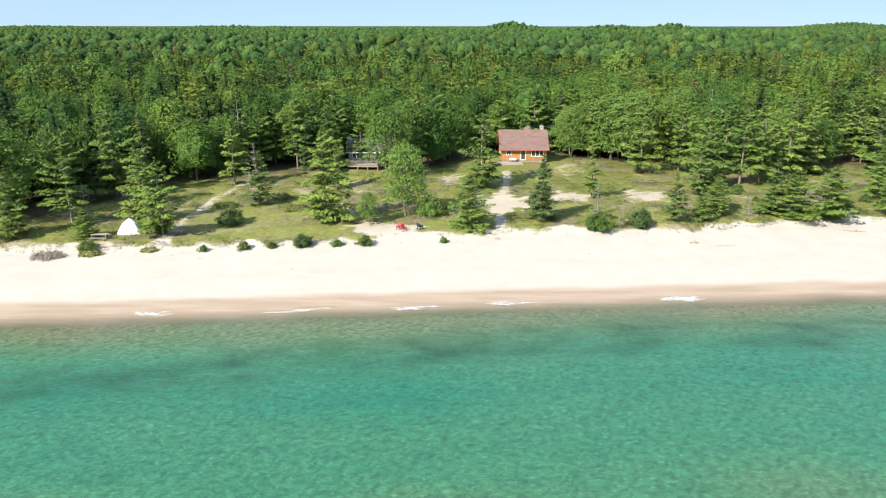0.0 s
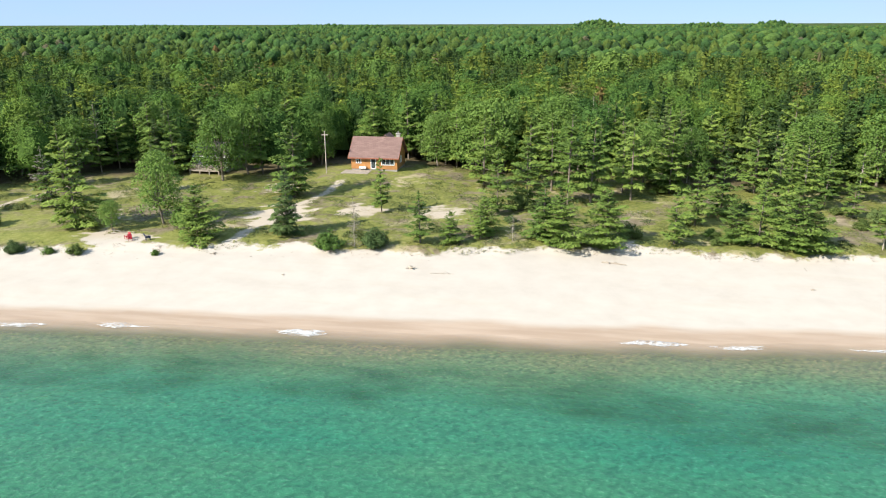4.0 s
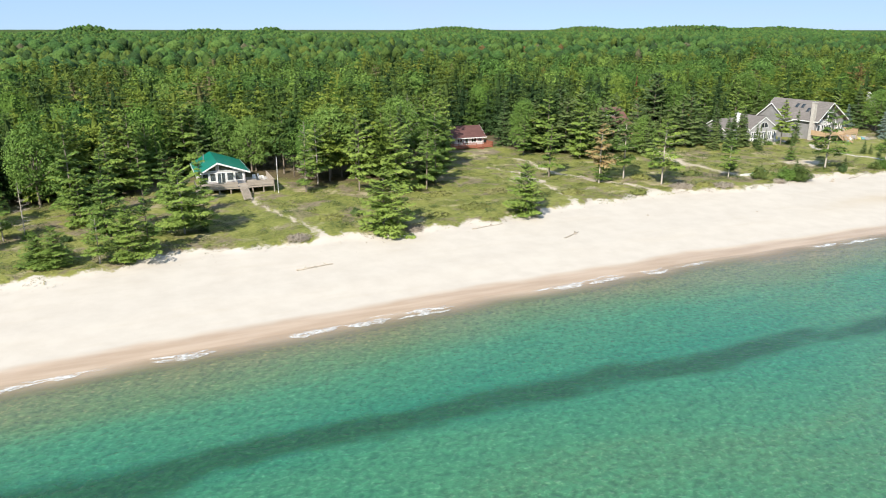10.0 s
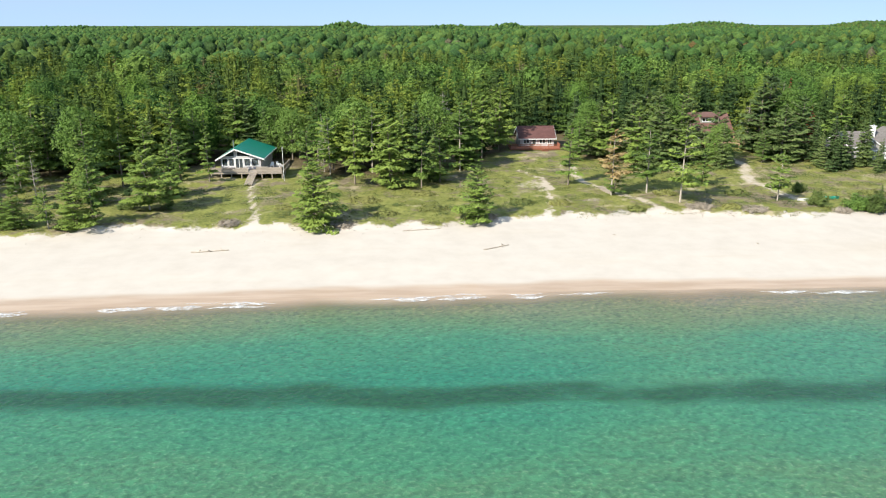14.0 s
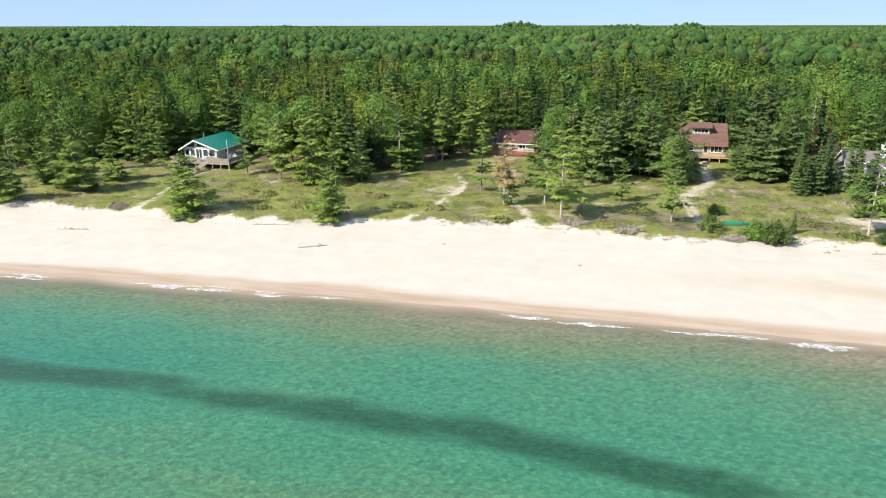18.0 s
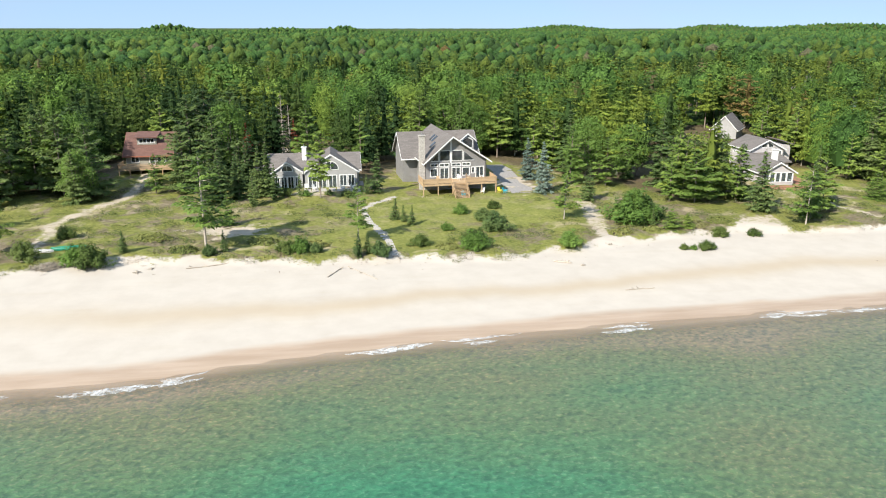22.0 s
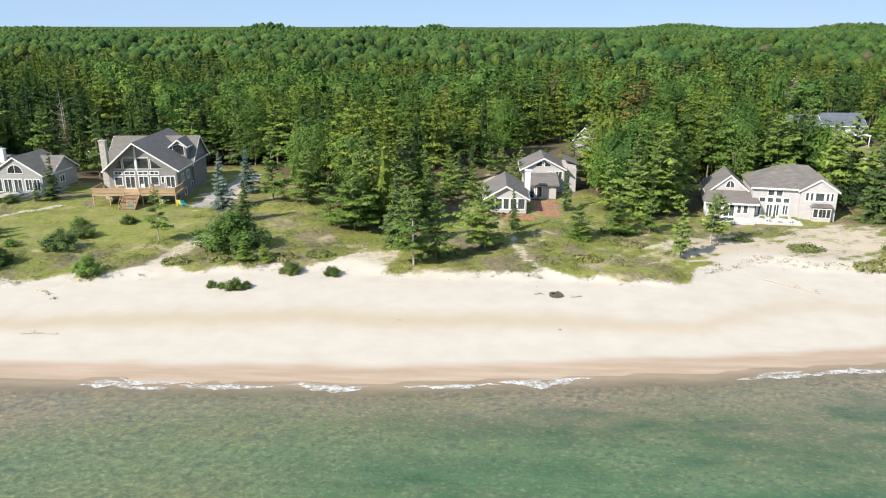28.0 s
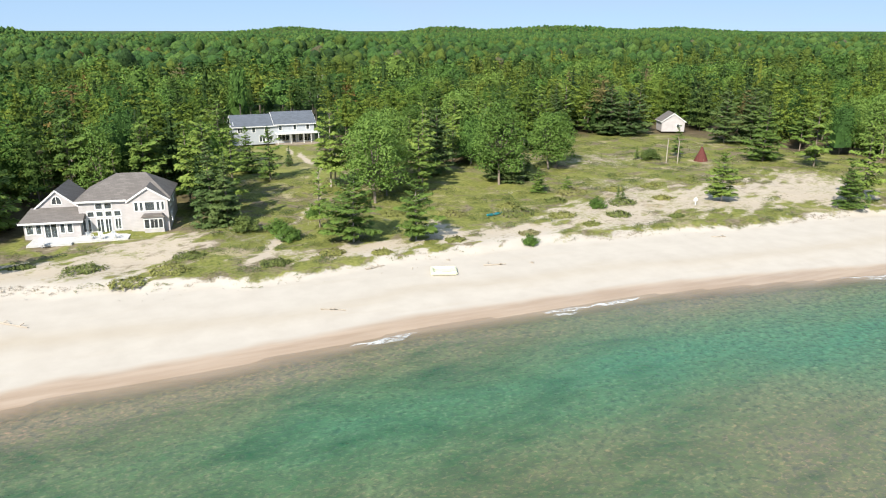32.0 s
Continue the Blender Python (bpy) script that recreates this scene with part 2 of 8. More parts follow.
def water_material():
    """Clear lake water over sand: the colour deepens with depth, weed beds darken it, ripples bend the view of the
    bottom; ripple light and pale sky glints are painted on.
    """
    n = Nodes("lake_water", 0.12, 0.5)
    n.bsdf.inputs["IOR"].default_value = 1.333
    v = n.coords((1.0, 1.25, 1.0), turn=0.3)
    deep, weed = n.attr("deep"), n.attr("weed")
    swell = n.noise(n.coords((0.7, 1.3, 1.0), turn=-0.25), 0.34, 3, 0.55)
    cells = n.noise(v, 1.35, 3.5, 0.6, 0.5)
    band = n.add("ShaderNodeTexWave", Scale=0.36, Distortion=12.0, Detail=3.0)
    band.inputs["Detail Scale"].default_value = 1.5
    n.link(n.coords((1.0, 1.0, 1.0), turn=0.7), band.inputs["Vector"])
    mottle = n.math("ADD", n.math("MULTIPLY", cells, 0.91), n.math("MULTIPLY", band.outputs["Fac"], 0.09))
    sky_glint = n.noise(n.coords((1.0, 1.4, 1.0), turn=-0.2), 2.3, 3, 0.6, 0.4)
    blot = n.noise(n.coords((0.35, 1.0, 1.0), turn=-0.03), 0.09, 4, 0.6)
    d = n.math("ADD", deep, n.math("MULTIPLY", n.math("SUBTRACT", blot, 0.5), 0.46))
    d = n.math("ADD", d, n.math("MULTIPLY", n.math("SUBTRACT", mottle, 0.5), 0.22))
    col = n.ramp(d, [(0.0, (0.160, 0.154, 0.098)), (0.11, (0.112, 0.140, 0.071)), (0.32, (0.070, 0.147, 0.070)), (0.54, (0.038, 0.158, 0.083)),
                     (0.80, (0.018, 0.142, 0.084)), (1.0, (0.006, 0.085, 0.072))])
    beds = n.math("ADD", weed, n.math("ADD", n.math("MULTIPLY", n.math("SUBTRACT", mottle, 0.5), 0.8), n.math("MULTIPLY", n.math("SUBTRACT", swell, 0.5), 0.9)))
    patchy = n.noise(n.coords((0.5, 1.0, 1.0), turn=0.1), 0.22, 5, 0.65, 0.5)
    beds = n.math("ADD", beds, n.math("MULTIPLY", n.math("SUBTRACT", patchy, 0.5), 1.3))
    col = n.mix(n.math("MULTIPLY", n.grey(beds, 0.22, 0.80), 0.92), col, (0.010, 0.058, 0.024))
    # Light and dark of the ripples, then pale sky glints, painted into the colour.
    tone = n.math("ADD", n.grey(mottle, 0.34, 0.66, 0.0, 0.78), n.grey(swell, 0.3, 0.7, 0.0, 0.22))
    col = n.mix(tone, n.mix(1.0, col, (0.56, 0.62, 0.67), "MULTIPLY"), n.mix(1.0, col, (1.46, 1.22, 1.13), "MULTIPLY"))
    col = n.mix(n.grey(sky_glint, 0.53, 0.72, 0, 0.38), col, n.mix(1.0, col, (3.3, 1.95, 2.2), "MULTIPLY"))
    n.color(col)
    n.link(n.grey(n.attr("edge"), 0.0, 1.0, 0.0, 1.0), n.bsdf.inputs["Alpha"])
    n.bump(n.math("ADD", mottle, n.math("MULTIPLY", sky_glint, 0.4)), 0.48, 0.22)
    return n.mat


M_GROUND, M_WATER = ground_material(), water_material()
PINE_TONES = [(0.0, (0.056, 0.103, 0.029)), (0.25, (0.095, 0.146, 0.029)), (0.5, (0.138, 0.192, 0.033)), (0.75, (0.176, 0.226, 0.040)), (0.965, (0.208, 0.254, 0.050)), (0.98, (0.165, 0.155, 0.065)), (1.0, (0.205, 0.138, 0.052))]
DARK_TONES = [(0.0, (0.033, 0.066, 0.026)), (0.5, (0.060, 0.102, 0.031)), (1.0, (0.100, 0.143, 0.037))]
LEAF_TONES = [(0.0, (0.058, 0.123, 0.033)), (0.5, (0.100, 0.182, 0.040)), (0.8, (0.128, 0.215, 0.040)), (1.0, (0.205, 0.276, 0.056))]
MIXED_TONES = [(0.0, (0.058, 0.102, 0.031)), (0.2, (0.101, 0.153, 0.033)), (0.4, (0.163, 0.208, 0.039)), (0.56, (0.216, 0.243, 0.045)), (0.60, (0.070, 0.138, 0.040)), (0.76, (0.105, 0.193, 0.044)),
               (0.92, (0.175, 0.259, 0.058)), (0.97, (0.216, 0.130, 0.044)), (1.0, (0.193, 0.163, 0.086))]
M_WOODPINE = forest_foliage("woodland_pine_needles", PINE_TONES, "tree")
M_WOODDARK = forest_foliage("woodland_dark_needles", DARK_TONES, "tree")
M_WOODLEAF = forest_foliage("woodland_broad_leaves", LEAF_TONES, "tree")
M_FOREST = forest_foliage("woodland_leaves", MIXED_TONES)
# MIXED_TONES made darker, and bluer to paint in the haze of distance.
HAZE_TONES = [(p, (c[0] * 0.74, c[1] * 0.82, c[2] * 0.95)) for p, c in MIXED_TONES]
M_FARFOREST = forest_foliage("far_tree_tops", HAZE_TONES, grain=0.8)
M_FARSPRAYS = forest_foliage("far_leaf_sprays", HAZE_TONES)
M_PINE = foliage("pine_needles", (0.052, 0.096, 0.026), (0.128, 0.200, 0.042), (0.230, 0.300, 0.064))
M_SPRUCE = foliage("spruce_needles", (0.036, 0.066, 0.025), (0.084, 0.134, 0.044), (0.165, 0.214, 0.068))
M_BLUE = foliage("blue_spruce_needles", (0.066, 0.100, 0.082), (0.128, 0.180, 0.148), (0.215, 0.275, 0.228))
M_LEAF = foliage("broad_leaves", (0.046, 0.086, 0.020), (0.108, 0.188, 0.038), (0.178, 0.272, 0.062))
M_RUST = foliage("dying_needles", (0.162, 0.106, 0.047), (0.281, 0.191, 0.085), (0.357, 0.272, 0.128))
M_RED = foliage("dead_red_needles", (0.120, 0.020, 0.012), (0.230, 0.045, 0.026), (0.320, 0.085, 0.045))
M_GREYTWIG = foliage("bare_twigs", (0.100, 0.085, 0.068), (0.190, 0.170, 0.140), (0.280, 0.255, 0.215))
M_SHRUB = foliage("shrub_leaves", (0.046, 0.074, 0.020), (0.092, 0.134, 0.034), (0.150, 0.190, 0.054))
M_BARK = wood("bark", (0.230, 0.190, 0.150), 1.0, 0.9)
M_PALEBARK = wood("pale_bark", (0.42, 0.37, 0.31), 1.0, 0.9)
M_DRIFT = wood("driftwood", (0.40, 0.35, 0.285), 1.0, 0.9)


def foam_material():
    n = Nodes("foam", 0.7, 0.3)
    n.color((0.72, 0.74, 0.74))
    v = n.coords((1.0, 1.6, 1.0))
    a = n.math("ADD", n.math("MULTIPLY", n.noise(v, 2.2, 5, 0.7, 0.6), 0.7), n.math("MULTIPLY", n.noise(v, 0.6, 2), 0.3))
    n.link(n.grey(a, 0.40, 0.70, 0.0, 0.85), n.bsdf.inputs["Alpha"])
    n.bump(a, 0.4, 0.05)
    return n.mat


M_FOAM = foam_material()


# ---- the lie of the land ----
SHORE = [(-3500, 66), (-100, 66.5), (-47, 70.2), (-23, 72), (6, 74.8), (51, 77.8), (80, 80.7), (104, 82.1), (146, 85.2), (190, 87), (227, 86.8), (250, 86.6),
         (263, 88.9), (277, 90.9), (295, 92.8), (314, 93.4), (342, 94.2), (356, 96), (376, 98.9), (391, 101.6), (408, 102.4), (427, 103.8), (455, 102.8), (482, 98),
         (560, 86), (700, 60), (4500, 60)]
DUNE = [(-3500, 86), (-100, 86.5), (-57, 89.5), (-36, 90.7), (-10, 93.4), (9, 97.6), (36, 99), (50, 102.5), (65, 104), (81, 103.4), (104, 107), (112, 107),
        (127, 112.5), (150, 110.8), (172, 112), (185, 115), (204, 117.3), (230, 114.5), (240, 118.5), (270, 116), (294, 115.5), (309.5, 118.8), (316, 121.2), (333, 124),
        (342, 121.3), (357, 122), (374, 120.5), (386, 129), (400, 126), (413, 122), (427, 123.5), (446, 124), (460, 123), (481, 120), (509, 118)]
DUNE_EAST = [(560, 108), (700, 84), (4500, 84)]
# where the closed woods begin
WOODS = [(-3500, 92), (-90, 93), (-60, 103), (-50, 126), (-40, 134), (-20, 136), (-8, 138), (2, 146), (26, 152), (34, 148), (50, 150), (58, 148), (70, 144), (84, 142),
         (104, 146), (120, 148), (130, 158), (146, 152), (152, 144), (165, 143), (178, 152), (186, 166), (190, 174), (202, 174), (206, 162), (212, 156), (226, 158), (230, 178), (244, 180),
         (248, 168), (258, 160), (280, 164), (284, 176), (306, 184), (312, 172), (324, 158), (332, 142), (346, 142), (350, 160)]
WOODS_EAST = [(370, 164), (374, 148), (384, 147), (390, 162), (408, 165), (411, 150), (418, 190), (422, 228), (446, 228), (450, 186), (468, 176), (490, 190), (512, 206), (530, 206),
              (538, 194), (545, 165), (560, 140), (640, 112), (760, 98), (4500, 98)]
WEED = [(-3500, 30), (-60, 50), (-37, 54.5), (-19, 58.2), (0, 62), (12, 65.3), (29, 67), (44, 66), (80, 64), (100, 62), (125, 63.3), (160, 63.2), (200, 62.6), (227, 59.5), (260, 48), (4500, 30)]


def along(table, x):
    a = np.array(table, dtype=float)
    return np.interp(x, a[:, 0], a[:, 1])


def wave(x, y, size, seed=0.0):
    """Cheap smooth noise in -1..1 for arrays."""
    r = np.zeros(np.broadcast(x, y).shape)
    rng = np.random.RandomState(int(seed * 10) + 7)
    for k in range(7):
        a, f, p = rng.uniform(0, 2 * np.pi), rng.uniform(0.6, 1.9) / size, rng.uniform(0, 6.28)
        r = r + np.sin((x * np.cos(a) + y * np.sin(a)) * f * 2 * np.pi + p)
    return r / 4.2


def shore_y(x):
    return along(SHORE, x) + 0.35 * wave(x, 0 * x, 14, 1) + 0.15 * wave(x, 0 * x, 4, 2)


def dune_y(x):
    return along(DUNE + DUNE_EAST, x) + 0.8 * wave(x, 0 * x, 11, 3) + 0.5 * wave(x, 0 * x, 4, 4)


def woods_y(x):
    return along(WOODS + WOODS_EAST, x)


def step01(a, lo, hi):
    t = np.clip((a - lo) / (hi - lo), 0, 1)
    return t * t * (3 - 2 * t)


def ground_z(x, y):
    """The height of the ground: lake bed, beach with a low berm, dune edge, flat woods, and a rise far inland."""
    x, y = np.asarray(x, dtype=float), np.asarray(y, dtype=float)
    s, v = shore_y(x), dune_y(x)
    base = 2.0 - 0.75 * step01(x, 235, 300)
    d = y - s
    u = np.clip(d / np.maximum(v - s, 1), 0, 1)
    beach = 0.03 + (base - 0.75) * (0.75 * u + 0.25 * u * u) + 0.10 * np.exp(-((u - 0.42) / 0.10) ** 2)
    lip = 0.65 * step01(y - v, -0.6, 1.6)
    bumps = (0.22 * wave(x, y, 19, 5) + 0.12 * wave(x, y, 7, 6)) * step01(y - v, 0.5, 8)
    rise = 9.0 * step01(y, 260, 950) + 0.4 * step01(y, 130, 190)
    z = np.where(d > 0, beach + lip + bumps + rise, np.maximum(-3.0, d * 0.07))
    for mx, my, mr, mh in MOUNDS:
        z = z + mh * np.exp(-(((x - mx) / mr) ** 2 + ((y - my) / mr) ** 2) ** 2)
    for hx, hy, hw, hh in HILLS:
        z = z + hh * np.exp(-(((x - hx) / hw) ** 2 + ((y - hy) / 60) ** 2))
    return z


# low rises on which houses stand
MOUNDS = [(16, 147, 13, 1.0), (-15, 142, 9, 0.7), (-48, 144, 9, 0.7), (134, 152, 12, 0.3), (236, 176, 12, 1.0), (268, 160, 13, 0.7), (393, 148, 14, -0.55)]
HILLS = [(85, 945, 30, 8), (288, 960, 22, 7), (211, 965, 38, 4), (640, 1200, 70, 9), (1050, 1080, 130, 12), (1350, 1180, 150, 10), (-300, 1100, 90, 3), (-620, 1150, 120, 3),
         (870, 1150, 60, 10)]

# trails of bare sand: half width and way points
TRAILS = [
    (0.75, [(-36.5, 89), (-37.4, 97.4), (-37.7, 103), (-37.3, 115.5), (-35.7, 128.7)]),
    (0.6, [(-16, 111.6), (-12.8, 104.6), (-10.7, 96)]),
    (0.9, [(7.7, 95), (8.9, 106), (10.3, 121), (12, 136)]),
    (0.7, [(138.1, 143), (139.5, 133), (141.9, 124), (143.8, 118), (144.7, 109)]),
    (0.9, [(208.3, 115), (206.9, 121.4), (202.6, 132), (199.6, 139), (199.4, 147), (200.7, 154), (198.5, 156)]),
    (1.3, [(236.6, 168), (236.6, 153.6), (232.6, 145), (230.5, 137), (231.5, 131), (232.7, 120)]),
    (0.55, [(282, 150), (278.3, 146), (276.2, 141), (277.2, 133), (279.2, 124), (279.6, 113)]),
    (1.6, [(314, 142), (313, 135), (310.7, 123), (309.4, 116)]),
    (0.5, [(189, 150), (192.6, 142), (192.4, 134), (189.4, 117)]),
    (0.3, [(435, 210), (437, 190), (430, 160), (420, 140), (415, 130)]),
    (0.6, [(355, 140), (357, 127), (361, 120)]),
]
# bare patches: centre, half sizes, how bare
BARE = [(9.6, 113, 6.5, 7, 1.0), (21, 117, 4.5, 4.5, 0.9), (34, 119, 5, 6, 0.8), (-8, 98, 6.5, 3.2, 1.0), (-14.5, 127, 5, 6, 0.6), (2, 132, 4, 6, 0.7), (-20, 134, 4, 4, 0.5),
        (61, 112, 2.5, 8, 0.7), (48, 118, 5, 5, 0.5), (190, 137, 4, 5, 0.7), (199, 124, 3, 4, 0.6), (218, 131, 5, 2, 0.5), (256, 132, 6, 6, 0.5), (268, 152, 7, 3, 0.7),
        (306, 158, 4.5, 9, 1.0), (337, 126, 5, 4, 0.8), (385, 129, 7, 9, 1.0), (400, 137, 9, 8, 0.9), (393, 128, 12, 5, 0.9)]
BARE_EAST = [(355, 176, 4.5, 6, 1.0), (262, 196, 6, 12, 1.0), (257, 130, 6, 4, 0.9), (418, 130, 8, 4, 0.7), (430, 129, 9, 4, 0.9), (441, 133, 4, 8, 0.9), (452, 131, 9, 5, 0.6), (468, 128, 12, 4, 0.8), (483, 141, 9, 8, 0.8), (503, 137, 10, 10, 0.7),
             (521, 141, 8, 12, 0.7), (493, 181, 14, 9, 0.4), (437, 200, 6, 16, 0.4), (471, 141, 8, 8, 0.4), (450, 128, 14, 5, 0.9), (470, 134, 16, 9, 0.8), (491, 134, 16, 12, 0.85), (512, 132, 14, 14, 0.9), (484, 150, 14, 10, 0.55), (497, 172, 13, 10, 0.6),
             (386, 134, 14, 9, 0.9), (403, 141, 10, 8, 0.8), (376, 131, 6, 6, 0.6), (415, 141, 7, 9, 0.5)]
LAWNS = [(294, 140, 20, 13, 0.9), (279, 128, 12, 12, 0.6), (-30, 103, 14, 9, 0.6), (-20, 97, 12, 4, 0.9), (3, 100, 7, 4, 0.9), (430, 200, 14, 28, 0.6), (460, 165, 14, 16, 0.5), (136, 124, 14, 10, 0.3)]


def near_trail(x, y):
    """How near to a trail: 1 on it, 0 a little off it."""
    best = np.zeros(np.shape(x))
    wob = 0.35 * wave(x, y, 3.0, 8)
    for half, pts in TRAILS:
        for (ax, ay), (bx, by) in zip(pts, pts[1:]):
            dx, dy = bx - ax, by - ay
            t = np.clip(((x - ax) * dx + (y - ay) * dy) / (dx * dx + dy * dy), 0, 1)
            r = np.hypot(x - ax - t * dx, y - ay - t * dy) + wob
            best = np.maximum(best, 1 - step01(r, half * 0.4, half * 1.5 + 0.5))
    return best


def patches(table, x, y):
    best = np.zeros(np.shape(x))
    for cx, cy, rx, ry, k in table:
        r = np.hypot((x - cx) / rx, (y - cy) / ry) + 0.34 * wave(x, y, 4.5, 9) + 0.22 * wave(x, y, 1.9, 10)
        best = np.maximum(best, k * (1 - step01(r, 0.55, 1.15)))
    return best


def greenness(x, y):
    g = step01(y - dune_y(x) + 0.9 * wave(x, y, 11, 41) + 0.5 * wave(x, y, 3.5, 42), -1.4, 2.6) * 0.95
    g = g - 0.66 * patches(BARE + BARE_EAST, x, y) - 0.55 * near_trail(x, y)
    return np.clip(g, 0, 1)


def spaced(lo, hi, step, out_lo, out_hi, grow=1.18):
    """Even steps from lo to hi, then ever longer ones out to the limits."""
    mid = list(np.arange(lo, hi + 1e-6, step))
    a, s = [], step
    p = lo
    while p > out_lo:
        s *= grow
        p -= s
        a.append(max(p, out_lo))
    b, s, p = [], step, hi
    while p < out_hi:
        s *= grow
        p += s
        b.append(min(p, out_hi))
    return np.array(a[::-1] + mid + b)


def mesh_from(name, verts, faces, mat, smooth=False, **attrs):
    """One mesh from arrays: verts n x 3, faces m x 3 or m x 4, and float attributes on the points."""
    me = bpy.data.meshes.new(name)
    verts, faces = np.ascontiguousarray(verts, dtype=np.float32), np.ascontiguousarray(faces, dtype=np.int32)
    k = faces.shape[1]
    me.vertices.add(len(verts))
    me.vertices.foreach_set("co", verts.ravel())
    me.loops.add(faces.size)
    me.loops.foreach_set("vertex_index", faces.ravel())
    me.polygons.add(len(faces))
    me.polygons.foreach_set("loop_start", np.arange(0, faces.size, k, dtype=np.int32))
    if smooth:
        me.polygons.foreach_set("use_smooth", np.ones(len(faces), dtype=bool))
    me.update(calc_edges=True)
    for key, value in attrs.items():
        a = me.attributes.new(key, "FLOAT", "POINT")
        a.data.foreach_set("value", np.ascontiguousarray(value, dtype=np.float32).ravel())
    me.materials.append(mat)
    return me


def sheet(name, xs, ys, height, mat, **fields):
    X, Y = np.meshgrid(xs, ys)
    Z = height(X, Y)
    n, m = len(ys), len(xs)
    i = np.arange(n * m).reshape(n, m)
    faces = np.stack([i[:-1, :-1], i[:-1, 1:], i[1:, 1:], i[1:, :-1]], -1).reshape(-1, 4)
    attrs = {k: f(X, Y) for k, f in fields.items()}
    return new(name, mesh_from(name, np.stack([X, Y, Z], -1).reshape(-1, 3), faces, mat, True, **attrs))


ground = sheet("ground", spaced(-75, 560, 1.2, -3400, 4400), spaced(64, 172, 0.9, -900, 4200), ground_z, M_GROUND,
               green=greenness,
               wet=lambda x, y: 1 - step01(y - shore_y(x) + 0.35 * wave(x, y * 0, 14, 15), 2.2, 4.3),
               litter=lambda x, y: (1 - patches(BARE_EAST, x, y)) * 0.85 * step01(y - woods_y(x) + 2.5 * wave(x, y, 9, 11), -2, 5),
               tan=lambda x, y: np.maximum(0.62 * step01(y - dune_y(x), 0.5, 6), 0.85 * step01(x, 215, 260) * (1 - 0.6 * step01(x, 345, 420)) * np.exp(-(((y - shore_y(x)) / np.maximum(dune_y(x) - shore_y(x), 1) - 0.48 + 0.05 * wave(x, y * 0, 45, 14)) / 0.085) ** 2)),
               lawn=lambda x, y: patches(LAWNS, x, y))
tagged(ground, "pale sand beach, dune grass and needle-strewn forest floor", "ground", kind="structure")


def water_deep(x, y):
    s = shore_y(x) - y
    k = 1 - 0.25 * step01(x, 150, 215) - 0.30 * step01(x, 215, 265) - 0.13 * step01(x, 262, 300) + 0.34 * step01(x, 385, 430)
    k = k + (1 - k) * 0.8 * step01(s, 11, 28) * (1 - step01(x, 262, 310))
    run = np.interp(s, [-2, 0, 4, 8, 13, 20, 28, 36, 60], [0, 0.02, 0.13, 0.34, 0.60, 0.74, 0.60, 0.45, 0.50])
    far = np.interp(s, [25, 60, 300], [0, 0.1, 0.4]) * (1 - 0.75 * step01(x, 255, 300) * (1 - step01(x, 390, 430)) * (1 - step01(s, 90, 160))) - 0.24 * step01(x, 380, 425) * step01(s, 10, 28) * (1 - step01(s, 70, 120))
    return np.clip(run * k + far + 0.06 * wave(x * 0.5, y, 20, 12), 0, 1)


def water_weed(x, y):
    wide = 6.5 - 3.6 * step01(x, 95, 135)
    r = np.abs(y - along(WEED, x) + 1.0 * wave(x, y * 0, 30, 13)) / wide
    s = shore_y(x) - y
    thin = 0.36 * step01(x, 325, 350) * (1 - step01(x, 425, 470)) * step01(s, 2, 7) * (1 - step01(s, 45, 80))
    return np.maximum(thin, (1 - step01(r, 0.2, 1.1)) * (0.85 - 0.40 * step01(-x, -120, -60)) * (1 - step01(x, 225, 255)))


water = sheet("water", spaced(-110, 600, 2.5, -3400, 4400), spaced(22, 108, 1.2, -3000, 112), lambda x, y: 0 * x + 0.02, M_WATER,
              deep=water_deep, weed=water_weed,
              edge=lambda x, y: 0.06 + 0.14 * step01(x, 150, 230) + (0.94 - 0.14 * step01(x, 150, 230)) * step01(shore_y(x) - y, -0.2, 4.6 - 1.0 * step01(x, 150, 230)))
tagged(water, "clear turquoise lake water rippling over sand", "lake water", kind="structure")


# ---- trees ----
def frustum(bm_verts, bm_faces, p, q, r0, r1, sides=6):
    """Adds a tapered limb from p to q to vertex and quad lists."""
    p, q = np.array(p, dtype=float), np.array(q, dtype=float)
    ax = (q - p) / max(np.linalg.norm(q - p), 1e-6)
    u = np.cross(ax, (0.3, 0.9, 0.1) if abs(ax[2]) > 0.9 else (0, 0, 1))
    u /= np.linalg.norm(u)
    w = np.cross(ax, u)
    b = len(bm_verts)
    for c, r in ((p, r0), (q, r1)):
        for k in range(sides):
            a = 2 * math.pi * k / sides
            bm_verts.append(c + r * (math.cos(a) * u + math.sin(a) * w))
    for k in range(sides):
        j = (k + 1) % sides
        bm_faces.append((b + k, b + j, b + sides + j, b + sides + k))


